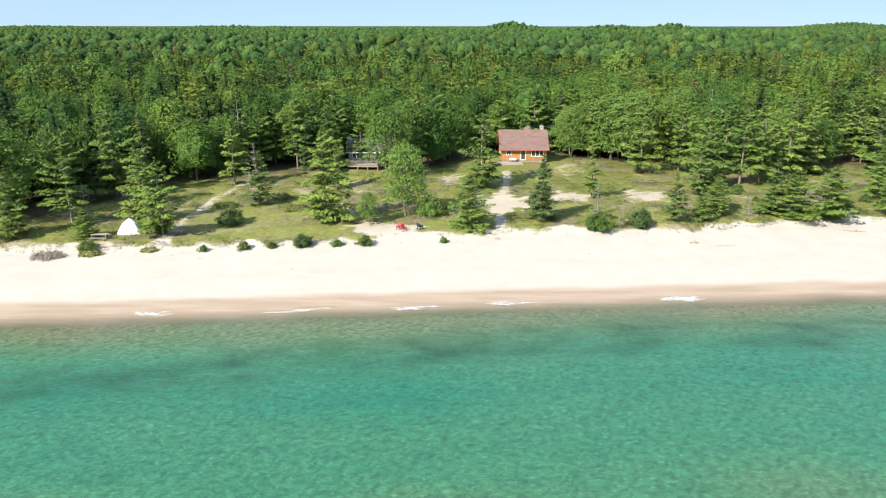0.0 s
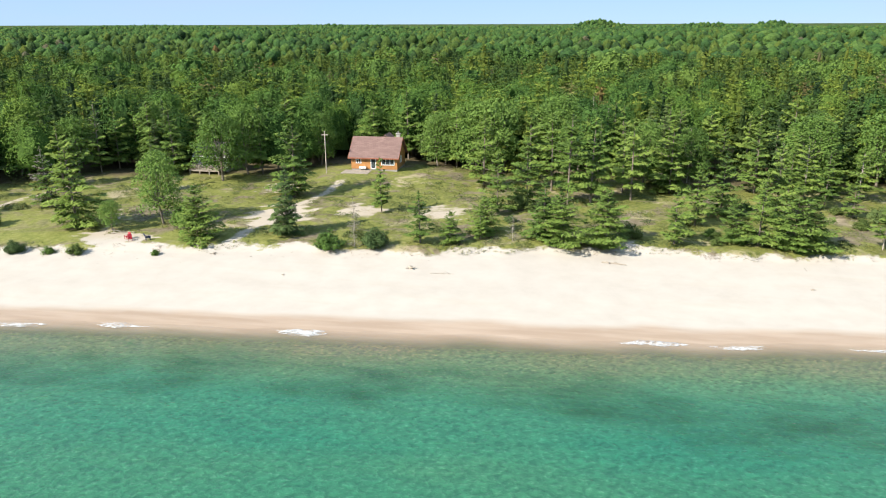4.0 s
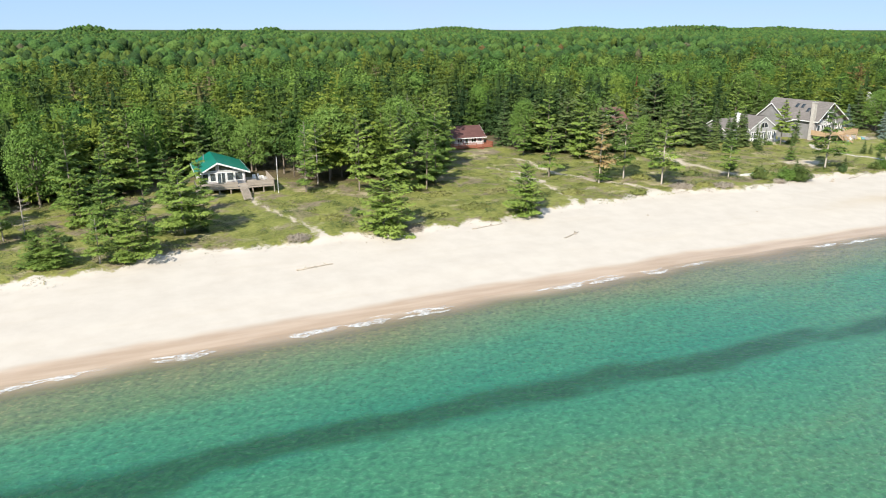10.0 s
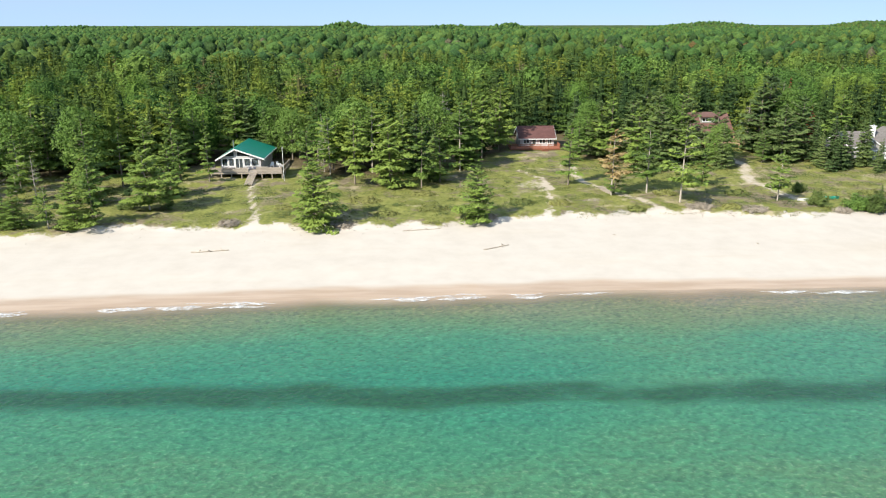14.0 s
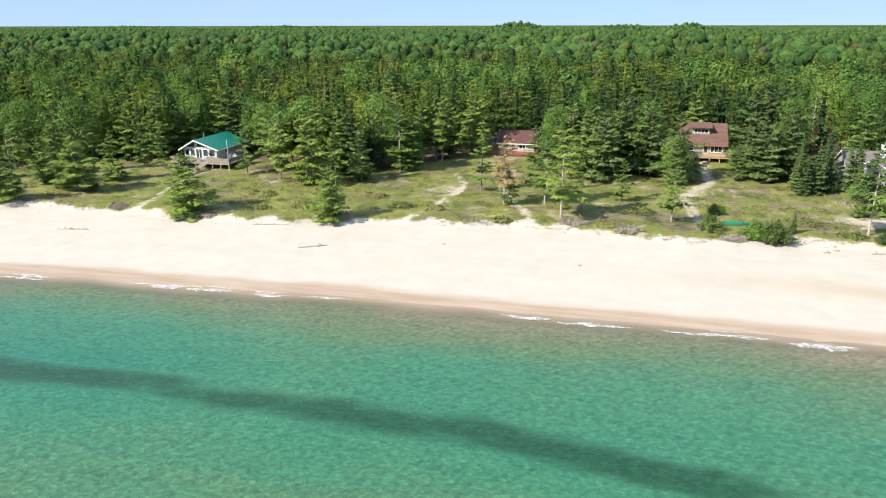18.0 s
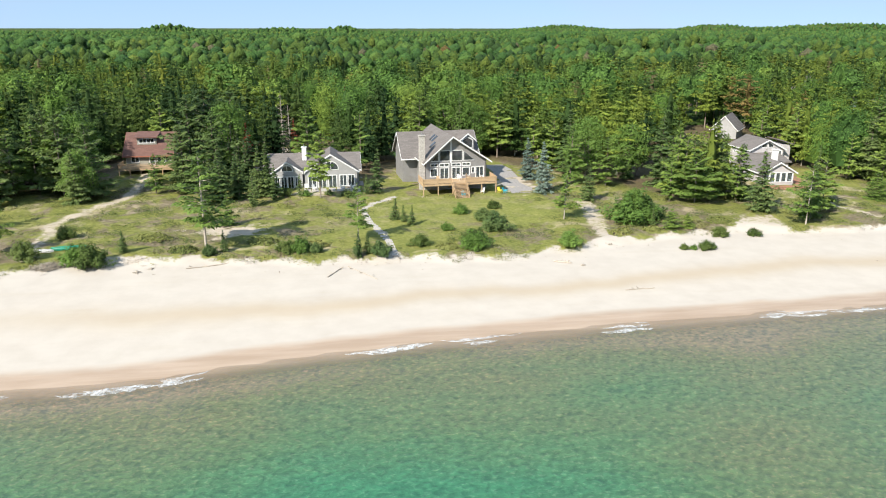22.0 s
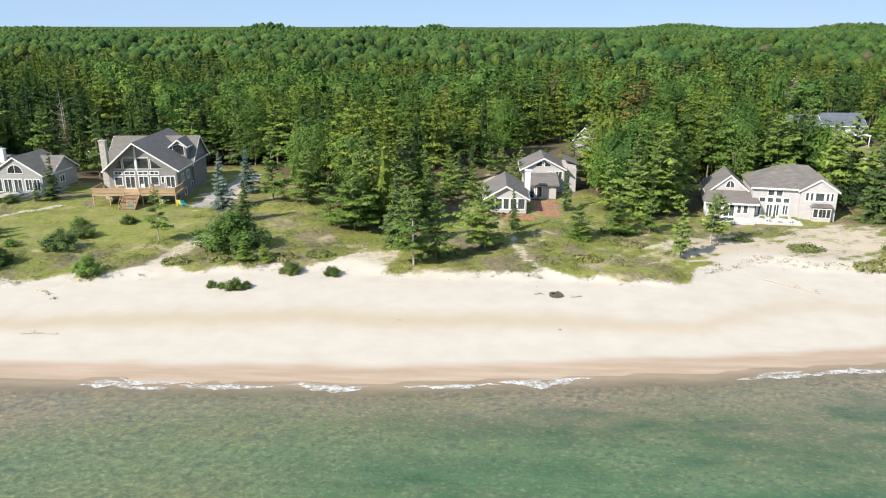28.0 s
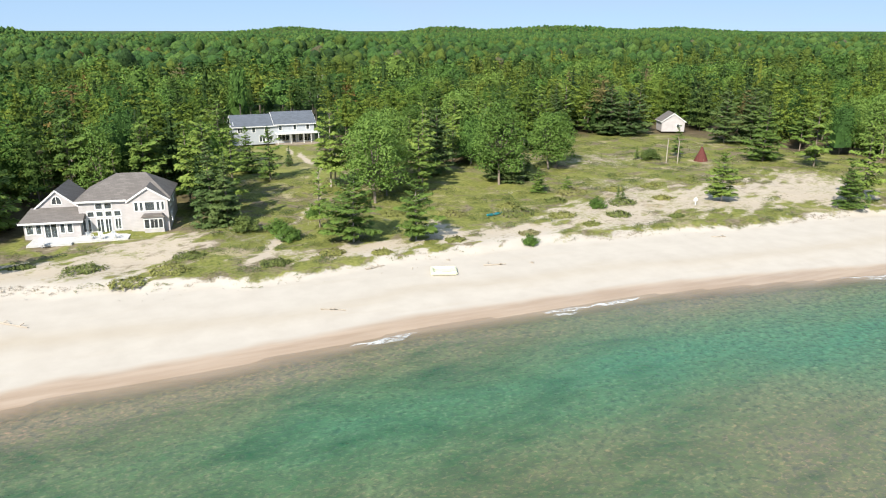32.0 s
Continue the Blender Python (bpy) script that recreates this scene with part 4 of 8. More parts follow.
# by the white cottage
grove("u318.2,129.9,5.1 u320.6,130.4,3.6 c321.5,124.3,3.1 c323.9,124.1,2.4 n319.4,126.2,3 u319.8,116.4,0.9 u321.2,116.2,0.8 u322.8,116,1.4 u324,116.4,0.9 u333.1,121.3,1.2 p322.4,154.1,9 y332.8,139.3,9 p329,141,8 p334.8,150.9,8.5 p341,158,7 p345.5,162,6.5 p338,154,7.5 p342,153.5,7 p346,156,7.5 p349.5,161,6.2 s347,167,6.5 p341,164,8 p345,171,7 n349,174.5,7 p352.6,179,6 p337,160,8 s340,131.6,9.8 p339,148.5,9 p340.6,139.6,9.6 "
      "w343,123.6,9.4 p345.6,126.6,8 p343.2,143,8.5 y351.8,132.4,8.8 n356,141,6.4 n364.8,152.5,7 c364.9,136.8,4.9 c371,140,6.2 p369,180,11 p372.5,184,12 p376,178,11 p371.5,153,9 p375.5,140.5,7 p377,128.8,7.8 p357,174,5.4 p361,180,5 p364,187,4.4 p359,186,4.6 p368,192,3.6 p355,181,5.4 p358,168,5 d317.7,129.8,5 u328,121.5,1.6")
# by the white lake house
grove("w382.8,135.7,7.4 w384.2,137.2,7 p382.4,156.8,12.5 p380.5,150.5,9 s411.5,149.4,12.5 s413.5,147.6,10.4 p414,153,9 p375,148,9 u419.8,142,2.1 u415.4,144,2.4 p422.3,186.9,9 p409.5,162,13 p416,160,12")
# the eastern lots
grove("y428,132.6,9.2 y436.2,130.4,8.4 p425.4,140.8,8.6 s431.4,191.9,4.3 w434,167.5,14.4 w435.2,169,13 d446.8,172,12.6 p451,165.8,14.5 k456.2,171.5,13 d437.6,153,14 d440.5,163,12 p447.5,158.5,12 p441,157,9 d463.4,158.6,14.4 k465.8,162.2,13.2 "
      "s466,158.1,9.6 p466.4,149.6,4.6 d482.3,169.4,10.8 d471,182.3,10.2 n475.2,138.5,3.2 d479.4,167.7,11 n469.2,158.4,7 y490.8,131.5,8 p513.2,123.1,13 c507,121,7 p527.8,158.6,12.6 p532.2,149.2,15.1 p425,178,10 p520,118,13 "
      "k520,204,13 k528.5,203,13.5 k523.5,201,12 p503,170,3 y466.9,150,3.2 y471.8,148.6,2.8 n476.6,139.1,2.8 u469.8,136.8,1.8 p513.6,169.4,7 u505,168,2.4 k537,180,13 k543.5,178,14 u450.2,123.8,1.6 u420.5,137,2 u426,147,2.2")



# ---- the woods ----
def low_conifer(seed, tuft, layers, per, count, bare, radius, point, sides=5, round_top=False):
    """Foliage of a woodland conifer, 10 units high, with its branches from the bare share of its height upward."""
    rng = np.random.RandomState(seed)
    bases, tips, reaches, sizes, counts = [], [], [], [], []
    lean, lop = rng.normal(size=2) * 0.25, rng.uniform(0, 6.28)
    for k in range(layers):
        u = min(0.97, max(0.0, (k + rng.uniform(-0.35, 0.35)) / (layers - 0.3)))
        h = bare + (0.97 - bare) * u
        whole = (h - 0.1) / 0.87
        full = radius * (max(0.0, 1 - whole ** 2.4) ** 0.75 if round_top else (1 - whole) ** (0.42 + 0.2 * point))
        n = max(3, int(round(per * (0.6 + 0.5 * (1 - u)))))
        for b in range(n):
            a = 2.4 * k + 6.283 * (b + rng.uniform(-0.35, 0.35)) / n
            r = max(0.12 * radius, full * rng.uniform(0.5, 1.25) * (1 + 0.2 * math.cos(a - lop)))
            if rng.uniform() < 0.12 * (1 - u):
                continue
            hub = np.array([lean[0] * h, lean[1] * h, 10 * h + rng.uniform(-0.2, 0.2)])
            bases.append(hub)
            tips.append(hub + np.array([math.cos(a) * r, math.sin(a) * r, r * (0.30 * u - 0.08 + rng.uniform(-0.1, 0.1))]))
            reaches.append(r)
            sizes.append(tuft * (0.75 + 0.4 * (1 - u)))
            counts.append(max(1, int(round(count * (0.3 + 0.85 * r / radius)))))
    bases.append(np.array([lean[0], lean[1], 9.3]))
    tips.append(np.array([lean[0] + 0.05, lean[1], 10.1]))
    reaches.append(0.4)
    sizes.append(tuft * 0.7)
    counts.append(max(2, count // 2))
    q = np.array(reaches)
    v = sprays(rng, np.array(bases), np.array(tips), 0.36 * q + 0.1, 0.16 * q + 0.14, np.array(sizes), np.array(counts), 1.1, 0.28, 0.44)
    hs = np.linspace(bare - 0.02, 0.88, 4)
    inner = shade_core(rng, [(10 * h, 0.26 * radius * (1 - (h - 0.1) / 0.87) ** 0.6) for h in hs], sides)
    return np.concatenate([v, inner])


def low_leafy(seed, tuft, n, radius=3.6, lobes=14, low=2.6, sides=6):
    """Foliage of a woodland broad-leaved tree, 10 units high: rounded lobes over an added light-blocking core."""
    rng = np.random.RandomState(seed)
    u = (np.arange(lobes) + 0.5) / lobes
    a = 2.4 * np.arange(lobes) + rng.uniform(-0.4, 0.4, lobes)
    cz = low + (8.7 - low) * u ** 0.8
    w = radius * np.sqrt(np.maximum(0.03, 1 - u ** 2.2)) * rng.uniform(0.45, 0.72, lobes)
    at = np.stack([np.cos(a) * w, np.sin(a) * w, cz], -1)
    r = radius * rng.uniform(0.34, 0.50, lobes)
    pick = rng.choice(lobes, n, p=r ** 2 / (r ** 2).sum())
    away = at[pick] * np.array([1, 1, 0]) / radius + np.array([0, 0, 0.45])
    d = rng.normal(size=(n, 3)) + away * 0.9
    d /= np.linalg.norm(d, axis=1, keepdims=True)
    c = at[pick] + d * (r[pick] * rng.uniform(0.82, 1.05, n))[:, None] * np.array([1, 1, 0.82])
    v = tufts(rng, c, tuft, 0.3, 1, 1.4, d, 0.24, 0.42)
    hs = np.linspace(low, 8.6, 4)
    inner = shade_core(rng, [(h, 0.66 * radius * math.sqrt(max(0.04, 1 - ((h - low) / (9.4 - low)) ** 2.2))) for h in hs], sides)
    return np.concatenate([v, inner])


def trunk_quads(radius=0.16, top=7.0):
    v = []
    for k in range(3):
        a, b = 2.094 * k, 2.094 * (k + 1)
        v += [(radius * math.cos(a), radius * math.sin(a), -0.5), (radius * math.cos(b), radius * math.sin(b), -0.5),
              (radius * 0.4 * math.cos(b), radius * 0.4 * math.sin(b), top), (radius * 0.4 * math.cos(a), radius * 0.4 * math.sin(a), top)]
    return np.array(v)


KEEP_OUT = [(6, 27, 138, 157), (126, 147, 138, 162), (188, 203, 162, 190), (226, 246, 164, 186), (255, 283, 148, 172), (281, 312, 150, 182), (344, 370, 146, 178), (366, 384, 196, 218),
            (383, 409, 145, 166), (421, 448, 205, 236), (528, 545, 186, 212), (300, 310, 150, 185), (-36, -30, 133, 142), (-20, -8, 136, 150),
            (344, 352, 156, 178), (355, 366, 172, 186), (361, 371, 184, 200), (344, 357, 166, 186), (335, 349, 151, 172), (355, 364, 184, 197), (363, 377, 197, 207), (259, 270, 186, 212)]


def scatter(x0, x1, y0, y1, step, seed):
    """Jittered places for trees behind the edge of the woods, away from houses and single trees."""
    rng = np.random.RandomState(seed)
    X, Y = np.meshgrid(np.arange(x0, x1, step), np.arange(y0, y1, step * 0.9))
    X = X + (np.arange(len(X)) % 2)[:, None] * step * 0.5
    X, Y = (X + rng.uniform(-0.42, 0.42, X.shape) * step).ravel(), (Y + rng.uniform(-0.42, 0.42, Y.shape) * step).ravel()
    keep = (Y > woods_y(X) + rng.uniform(-1, 3, len(X))) & (X > -75 - (Y - 60) * 1.12) & (X < 500 + (Y - 60) * 1.45)
    for a, b, c, d in KEEP_OUT:
        keep &= ~((X > a) & (X < b) & (Y > c) & (Y < d))
    for px, py, _ in planted:
        keep &= np.hypot(X - px, Y - py) > 2.2
    return X[keep], Y[keep], rng


def room_for(x, y):
    """How far a crown may spread before it touches a house or a yard."""
    best = np.full(len(x), 99.0)
    for a, b, c, d in KEEP_OUT:
        best = np.minimum(best, np.hypot(np.maximum(0, np.maximum(a - x, x - b)), np.maximum(0, np.maximum(c - y, y - d))))
    return best


def woods(name, X, Y, rng, conifers, leafies, mean, spread, label, trunk=True, leafy=0.55, tip_gain=1.0):
    """Joins all trees of a stretch of woods into one mesh."""
    broad = wave(X, Y, 160, 21) + 0.5 * wave(X, Y, 45, 22) + 0.0022 * (Y - 260)
    is_leafy = rng.uniform(-1.1, 1.1, len(X)) < broad - leafy
    h = mean * rng.uniform(1 - spread, 1 + spread, len(X)) * (1 + 0.13 * wave(X, Y, 60, 23))
    h = h * np.where((Y > 205) & (rng.uniform(0, 1, len(X)) < 0.10), 1.22, 1.0)
    tone = np.where(is_leafy, rng.uniform(0.60, 0.92, len(X)), np.clip(rng.normal(0.22, 0.27, len(X)) + 0.17 * wave(X, Y, 55, 24) + 0.13 * wave(X, Y, 19, 29), 0.0, 0.58))
    odd = rng.uniform(0, 1, len(X))
    tone = np.where(~is_leafy & (odd < 0.010), 0.97, np.where(~is_leafy & (odd < 0.028), 1.0, tone))
    Z = ground_z(X, Y)
    vs, ts, ys = [], [], []
    for pool, mask in ((conifers, ~is_leafy), (leafies, is_leafy)):
        pick = rng.randint(0, len(pool), len(X))
        for k, tmpl in enumerate(pool):
            sel = np.where(mask & (pick == k))[0]
            if not len(sel):
                continue
            a = rng.uniform(0, 6.28, len(sel))
            s = (h[sel] / 10)[:, None]
            w = np.minimum(s * rng.uniform(0.8, 1.2, (len(sel), 1)) * (10 / mean) ** 0.25, ((room_for(X[sel], Y[sel]) + 1.5) / 4.0)[:, None])
            c, n = np.cos(a)[:, None], np.sin(a)[:, None]
            x = (tmpl[None, :, 0] * c - tmpl[None, :, 1] * n) * w + X[sel, None]
            y = (tmpl[None, :, 0] * n + tmpl[None, :, 1] * c) * w + Y[sel, None]
            z = tmpl[None, :, 2] * s + Z[sel, None]
            vs.append(np.stack([x, y, z], -1).reshape(-1, 3))
            ts.append(np.repeat(tone[sel], len(tmpl)))
            # The painted tip light is scaled for the whole stretch and varied by tree.
            ys.append(np.tile(youth(tmpl), len(sel)) * np.repeat(tip_gain * rng.uniform(0.7, 1.15, len(sel)), len(tmpl)))
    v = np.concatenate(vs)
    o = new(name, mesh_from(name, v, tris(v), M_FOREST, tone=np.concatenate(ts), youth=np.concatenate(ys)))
    tagged(o, label, "forest", kind="stuff")
    if trunk:
        pole = trunk_quads()
        s = (h / 10)[:, None]
        tv = np.stack([pole[None, :, 0] * s + X[:, None], pole[None, :, 1] * s + Y[:, None], pole[None, :, 2] * s + Z[:, None]], -1).reshape(-1, 3)
        t = new(name + "_trunks", mesh_from(name + "_trunks", tv, quads(len(tv) // 4), M_BARK))
        tagged(t, "grey-brown trunks of the forest trees", "tree trunks", kind="stuff")
    return [o, t] if trunk else [o]


def tiled(x0, width, first, last, build):
    """Builds three neighbouring stretches of woods and repeats them along the shore."""
    made = [build(x0 + k * width, k) for k in range(3)]
    for k in range(first, last + 1):
        if 0 <= k < 3:
            continue
        for ob in made[k % 3]:
            c = new(ob.name.split(".")[0], ob.data)
            c.matrix_world = Matrix.Translation(((k - k % 3) * width, 0, 0))
            tagged(c, ob["label"], "forest", kind="stuff")


# the front rank: whole trees of their own
fx, fy, frng = scatter(-80, 560, 92, 235, 5.2, 101)
front = (fy < woods_y(fx) + 12)
fx, fy = fx[front], fy[front]
order = np.argsort(wave(fx, fy, 40, 25) * 0 + frng.uniform(0, 1, len(fx)))[:185]
for i in order:
    r = random.Random(int(i) * 31 + 5)
    q = r.random()
    k = "d" if q < 0.13 else "s" if q < 0.22 else "n" if q < 0.28 else "t" if q < 0.48 else "x" if q > 0.965 else "g" if q > 0.94 else "p"
    kind, meshes, label, cat = KINDS[k]
    plant(kind, meshes[r.randrange(len(meshes))], float(fx[i]), float(fy[i]), r.uniform(1.0, 1.5), r.uniform(0, 6.28), label, cat, "front rank of the woods", r.uniform(0.85, 1.1))
    planted.append((float(fx[i]), float(fy[i]), 12))

def wood_tree(name, leaves, leaf, pale=False):
    """One mesh for a tree of the woods: trunk and foliage."""
    pole = trunk_quads(0.17, 8.0)
    me = bpy.data.meshes.new(name)
    n, k = len(leaves), len(pole)
    co = np.concatenate([leaves, pole]).astype(np.float32)
    me.vertices.add(n + k)
    me.vertices.foreach_set("co", co.ravel())
    me.loops.add(n + k)
    me.loops.foreach_set("vertex_index", np.arange(n + k, dtype=np.int32))
    me.polygons.add(n // 3 + k // 4)
    me.polygons.foreach_set("loop_start", np.concatenate([np.arange(0, n, 3), np.arange(n, n + k, 4)]).astype(np.int32))
    me.materials.append(leaf)
    me.materials.append(M_PALEBARK if pale else M_BARK)
    me.polygons.foreach_set("material_index", np.concatenate([np.zeros(n // 3), np.ones(k // 4)]).astype(np.int32))
    me.update(calc_edges=True)
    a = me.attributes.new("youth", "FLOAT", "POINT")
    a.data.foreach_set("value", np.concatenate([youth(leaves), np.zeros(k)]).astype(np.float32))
    return me


def dome(seed, sides, rings, radius, low, cone):
    """The rounded or pointed top of a far tree as a lumpy closed shell: points and triangles."""
    rng = np.random.RandomState(seed)
    pts, tri = [], []
    for i in range(rings):
        f = i / rings
        r = radius * ((1 - f) ** 0.75 if cone else math.sqrt(1 - f ** 2.3)) * (1.0 if i else 0.8)
        for k in range(sides):
            a = 2 * math.pi * (k + 0.5 * (i % 2)) / sides
            q = r * rng.uniform(0.74, 1.2)
            pts.append((math.cos(a) * q, math.sin(a) * q, low + (10 - low) * f + rng.uniform(-0.4, 0.4)))
    pts.append((0, 0, 10.0))
    for i in range(rings - 1):
        for k in range(sides):
            j = (k + 1) % sides
            a, b, c, d = i * sides + k, i * sides + j, (i + 1) * sides + k, (i + 1) * sides + j
            tri += [(a, b, d), (a, d, c)]
    base = (rings - 1) * sides
    tri += [(base + k, base + (k + 1) % sides, len(pts) - 1) for k in range(sides)]
    return np.array(pts), np.array(tri)


def far_woods(name, X, Y, rng, domes, sprigs, mean, spread, label, leafy):
    """Tree tops seen from afar: lumpy shells with some loose sprays round them, all in one mesh each."""
    broad = wave(X, Y, 160, 21) + 0.6 * wave(X, Y, 45, 22) + 0.0016 * (Y - 260)
    is_leafy = rng.uniform(-1.1, 1.1, len(X)) < broad - leafy
    h = mean * rng.uniform(1 - spread, 1 + spread, len(X)) * (1 + 0.06 * wave(X, Y, 60, 23)) * np.where((rng.uniform(0, 1, len(X)) < 0.07) & (Y < 610), 1.2, 1.0)
    tone = np.where(is_leafy, rng.uniform(0.60, 0.92, len(X)), np.clip(rng.normal(0.20, 0.15, len(X)) + 0.14 * wave(X, Y, 55, 24), 0.0, 0.56))
    odd = rng.uniform(0, 1, len(X))
    tone = np.where((odd < 0.006) & (Y < 560), 0.97, np.where((odd < 0.014) & (Y < 560), 1.0, tone))
    Z = ground_z(X, Y)
    pick = rng.randint(0, 4, len(X))
    vs, fs, ts, ys, sv, st, sy, at = [], [], [], [], [], [], [], 0
    for kind in (0, 1):
        for k in range(4):
            sel = np.where((is_leafy == bool(kind)) & (pick == k))[0]
            if not len(sel):
                continue
            pts, tri = domes[kind][k]
            a, s = rng.uniform(0, 6.28, len(sel)), (h[sel] / 10)[:, None]
            w = s * rng.uniform(0.75, 1.25, (len(sel), 1))
            c, n = np.cos(a)[:, None], np.sin(a)[:, None]
            for src, out in ((pts, vs), (sprigs[kind][k], sv)):
                x = (src[None, :, 0] * c - src[None, :, 1] * n) * w + X[sel, None]
                y = (src[None, :, 0] * n + src[None, :, 1] * c) * w + Y[sel, None]
                out.append(np.stack([x, y, src[None, :, 2] * s + Z[sel, None]], -1).reshape(-1, 3))
            fs.append((tri[None] + (at + np.arange(len(sel)) * len(pts))[:, None, None]).reshape(-1, 3))
            at += len(sel) * len(pts)
            ts.append(np.repeat(tone[sel], len(pts)))
            # Shell tops are painted paler than their sides, like light from above.
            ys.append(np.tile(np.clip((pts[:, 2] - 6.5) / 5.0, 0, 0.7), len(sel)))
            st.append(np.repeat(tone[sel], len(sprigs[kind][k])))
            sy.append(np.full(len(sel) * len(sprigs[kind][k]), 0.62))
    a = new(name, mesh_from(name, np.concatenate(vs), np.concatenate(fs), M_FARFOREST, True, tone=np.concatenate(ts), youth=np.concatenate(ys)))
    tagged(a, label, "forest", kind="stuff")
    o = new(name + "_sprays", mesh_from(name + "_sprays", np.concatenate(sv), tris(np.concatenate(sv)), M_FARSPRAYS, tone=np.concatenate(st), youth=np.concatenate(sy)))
    tagged(o, "loose leafy sprays of the far tree tops", "forest", kind="stuff")
    return [a, o]


WOOD_PINES = [wood_tree("woodland_pine", low_conifer(200 + k, 0.27, 9 + k % 3, 6, 40, 0.12 + 0.10 * (k % 3), 3.4 + 0.35 * (k % 4), 0.3 + 0.35 * (k % 3), round_top=k % 3 != 1), M_WOODPINE, k % 4 == 1) for k in range(10)]
WOOD_DARKS = [wood_tree("woodland_dark_pine", low_conifer(215 + k, 0.26, 12, 7, 34, 0.10, (3.7, 2.6, 3.1, 3.4)[k], (0.4, 1.4, 0.8, 0.5)[k]), M_WOODDARK) for k in range(4)]
WOOD_LEAFIES = [wood_tree("woodland_leafy_tree", low_leafy(220 + k, 0.20, 3400, 3.7 + 0.2 * (k % 3), 22, 2.0), M_WOODLEAF) for k in range(5)]
nx_, ny_, nr_ = scatter(-190, 660, 92, 232, 6.7, 102)
# a second, closer rank behind the cabin and the tent
bx_, by_, _ = scatter(-44, 62, 130, 185, 7.6, 107)
nx_, ny_ = np.concatenate([nx_, bx_]), np.concatenate([ny_, by_])
nroom = room_for(nx_, ny_)
for i in range(len(nx_)):
    r = random.Random(i * 17 + 3)
    x, y = float(nx_[i]), float(ny_[i])
    broad = float(wave(nx_[i], ny_[i], 160, 21) + 0.5 * wave(nx_[i], ny_[i], 45, 22))
    shade = float(0.9 * wave(nx_[i], ny_[i], 70, 24)) + (1.3 if 185 < x < 262 else 0.9 if 262 <= x < 300 or x < -35 else 0.45 if 55 < x < 150 else -0.5 if -35 < x < 50 else 0.0) - (0.3 if 325 < x < 400 else 0)
    if r.uniform(-1.1, 1.1) < broad - (1.2 if 190 < x < 262 else 0.25 if -36 < x < 50 else 0.8):
        me = WOOD_LEAFIES[r.randrange(5)]
    elif r.uniform(-1, 1) < shade - 0.6:
        me = WOOD_DARKS[r.randrange(4)]
    else:
        me = WOOD_PINES[r.randrange(10)]
    h = 13.4 * r.uniform(0.74, 1.2) / 10
    w = min(h * r.uniform(0.8, 1.15) * 0.95, (float(nroom[i]) + 1.5) / 4.0)
    if w < 0.55 * h:
        continue
    o = new(me.name.split(".")[0], me)
    o.matrix_world = Matrix.Translation((x, y, float(ground_z(x, y)) - 0.1)) @ Matrix.Rotation(r.uniform(0, 6.28), 4, "Z") @ Matrix.Diagonal((w, w, h, 1))
    tagged(o, "tree of the mixed pine and broad-leaved woods behind the beach", "forest tree", kind="stuff")
MID_C = [low_conifer(260 + k, 0.30, 7, 5, 18, 0.50, 2.9 + 0.3 * (k % 3), 0.3 + 0.4 * (k % 3), round_top=k % 4 != 1) for k in range(8)]
MID_L = [low_leafy(270 + k, 0.36, 620, 3.5, 15, 4.4) for k in range(5)]
tiled(90, 140, -4, 6, lambda x, k: woods("forest_middle", *scatter(x, x + 140, 232, 350, 6.8, 103 + k), MID_C, MID_L, 13.6, 0.20, "dense mixed woodland stretching inland", leafy=0.75, tip_gain=0.9))
FAR_DOMES = [[dome(400 + k, 6, 3, 2.1, 6.4, k % 2 == 0) for k in range(4)], [dome(410 + k, 6, 3, 2.4, 6.4, False) for k in range(4)]]
FAR_SPRIGS = [[low_conifer(280 + k, 0.40, 5, 4, 8, 0.58, 3.0, 0.6, 3, round_top=k % 2 == 1) for k in range(4)], [low_leafy(290 + k, 0.42, 120, 3.3, 9, 5.8, 3) for k in range(4)]]
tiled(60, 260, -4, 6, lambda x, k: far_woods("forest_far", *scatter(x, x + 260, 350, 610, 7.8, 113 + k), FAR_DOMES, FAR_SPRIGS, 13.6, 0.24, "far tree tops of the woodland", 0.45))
DIST_DOMES = [[dome(420 + k, 5, 2, 1.7, 7.0, False) for k in range(4)], [dome(430 + k, 5, 2, 1.9, 7.0, False) for k in range(4)]]
DIST_SPRIGS = [[low_conifer(300 + k, 0.46, 4, 4, 3, 0.72, 2.5, 0.6, 3, round_top=k % 2 == 0) for k in range(4)], [low_leafy(305 + k, 0.46, 56, 2.7, 9, 7.0, 3) for k in range(4)]]
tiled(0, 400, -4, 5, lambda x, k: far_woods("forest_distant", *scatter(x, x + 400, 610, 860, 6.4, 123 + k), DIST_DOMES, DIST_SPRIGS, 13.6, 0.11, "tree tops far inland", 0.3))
nx_, ny_, nr_ = scatter(-1250, 2300, 860, 1300, 8.2, 105)
crest = sum(hh * np.exp(-(((nx_ - hx) / hw) ** 2 + ((ny_ - hy) / 60) ** 2)) for hx, hy, hw, hh in HILLS)
nx_, ny_ = nx_[(ny_ < 1030) | (crest > 1.2)], ny_[(ny_ < 1030) | (crest > 1.2)]
CREST_SPRIGS = [[p[:36] for p in kind] for kind in DIST_SPRIGS]
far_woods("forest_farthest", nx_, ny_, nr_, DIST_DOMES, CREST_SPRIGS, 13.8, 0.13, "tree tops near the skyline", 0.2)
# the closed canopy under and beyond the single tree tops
M_CANOPY = forest_foliage("canopy_leaves", HAZE_TONES, grain=0.5)


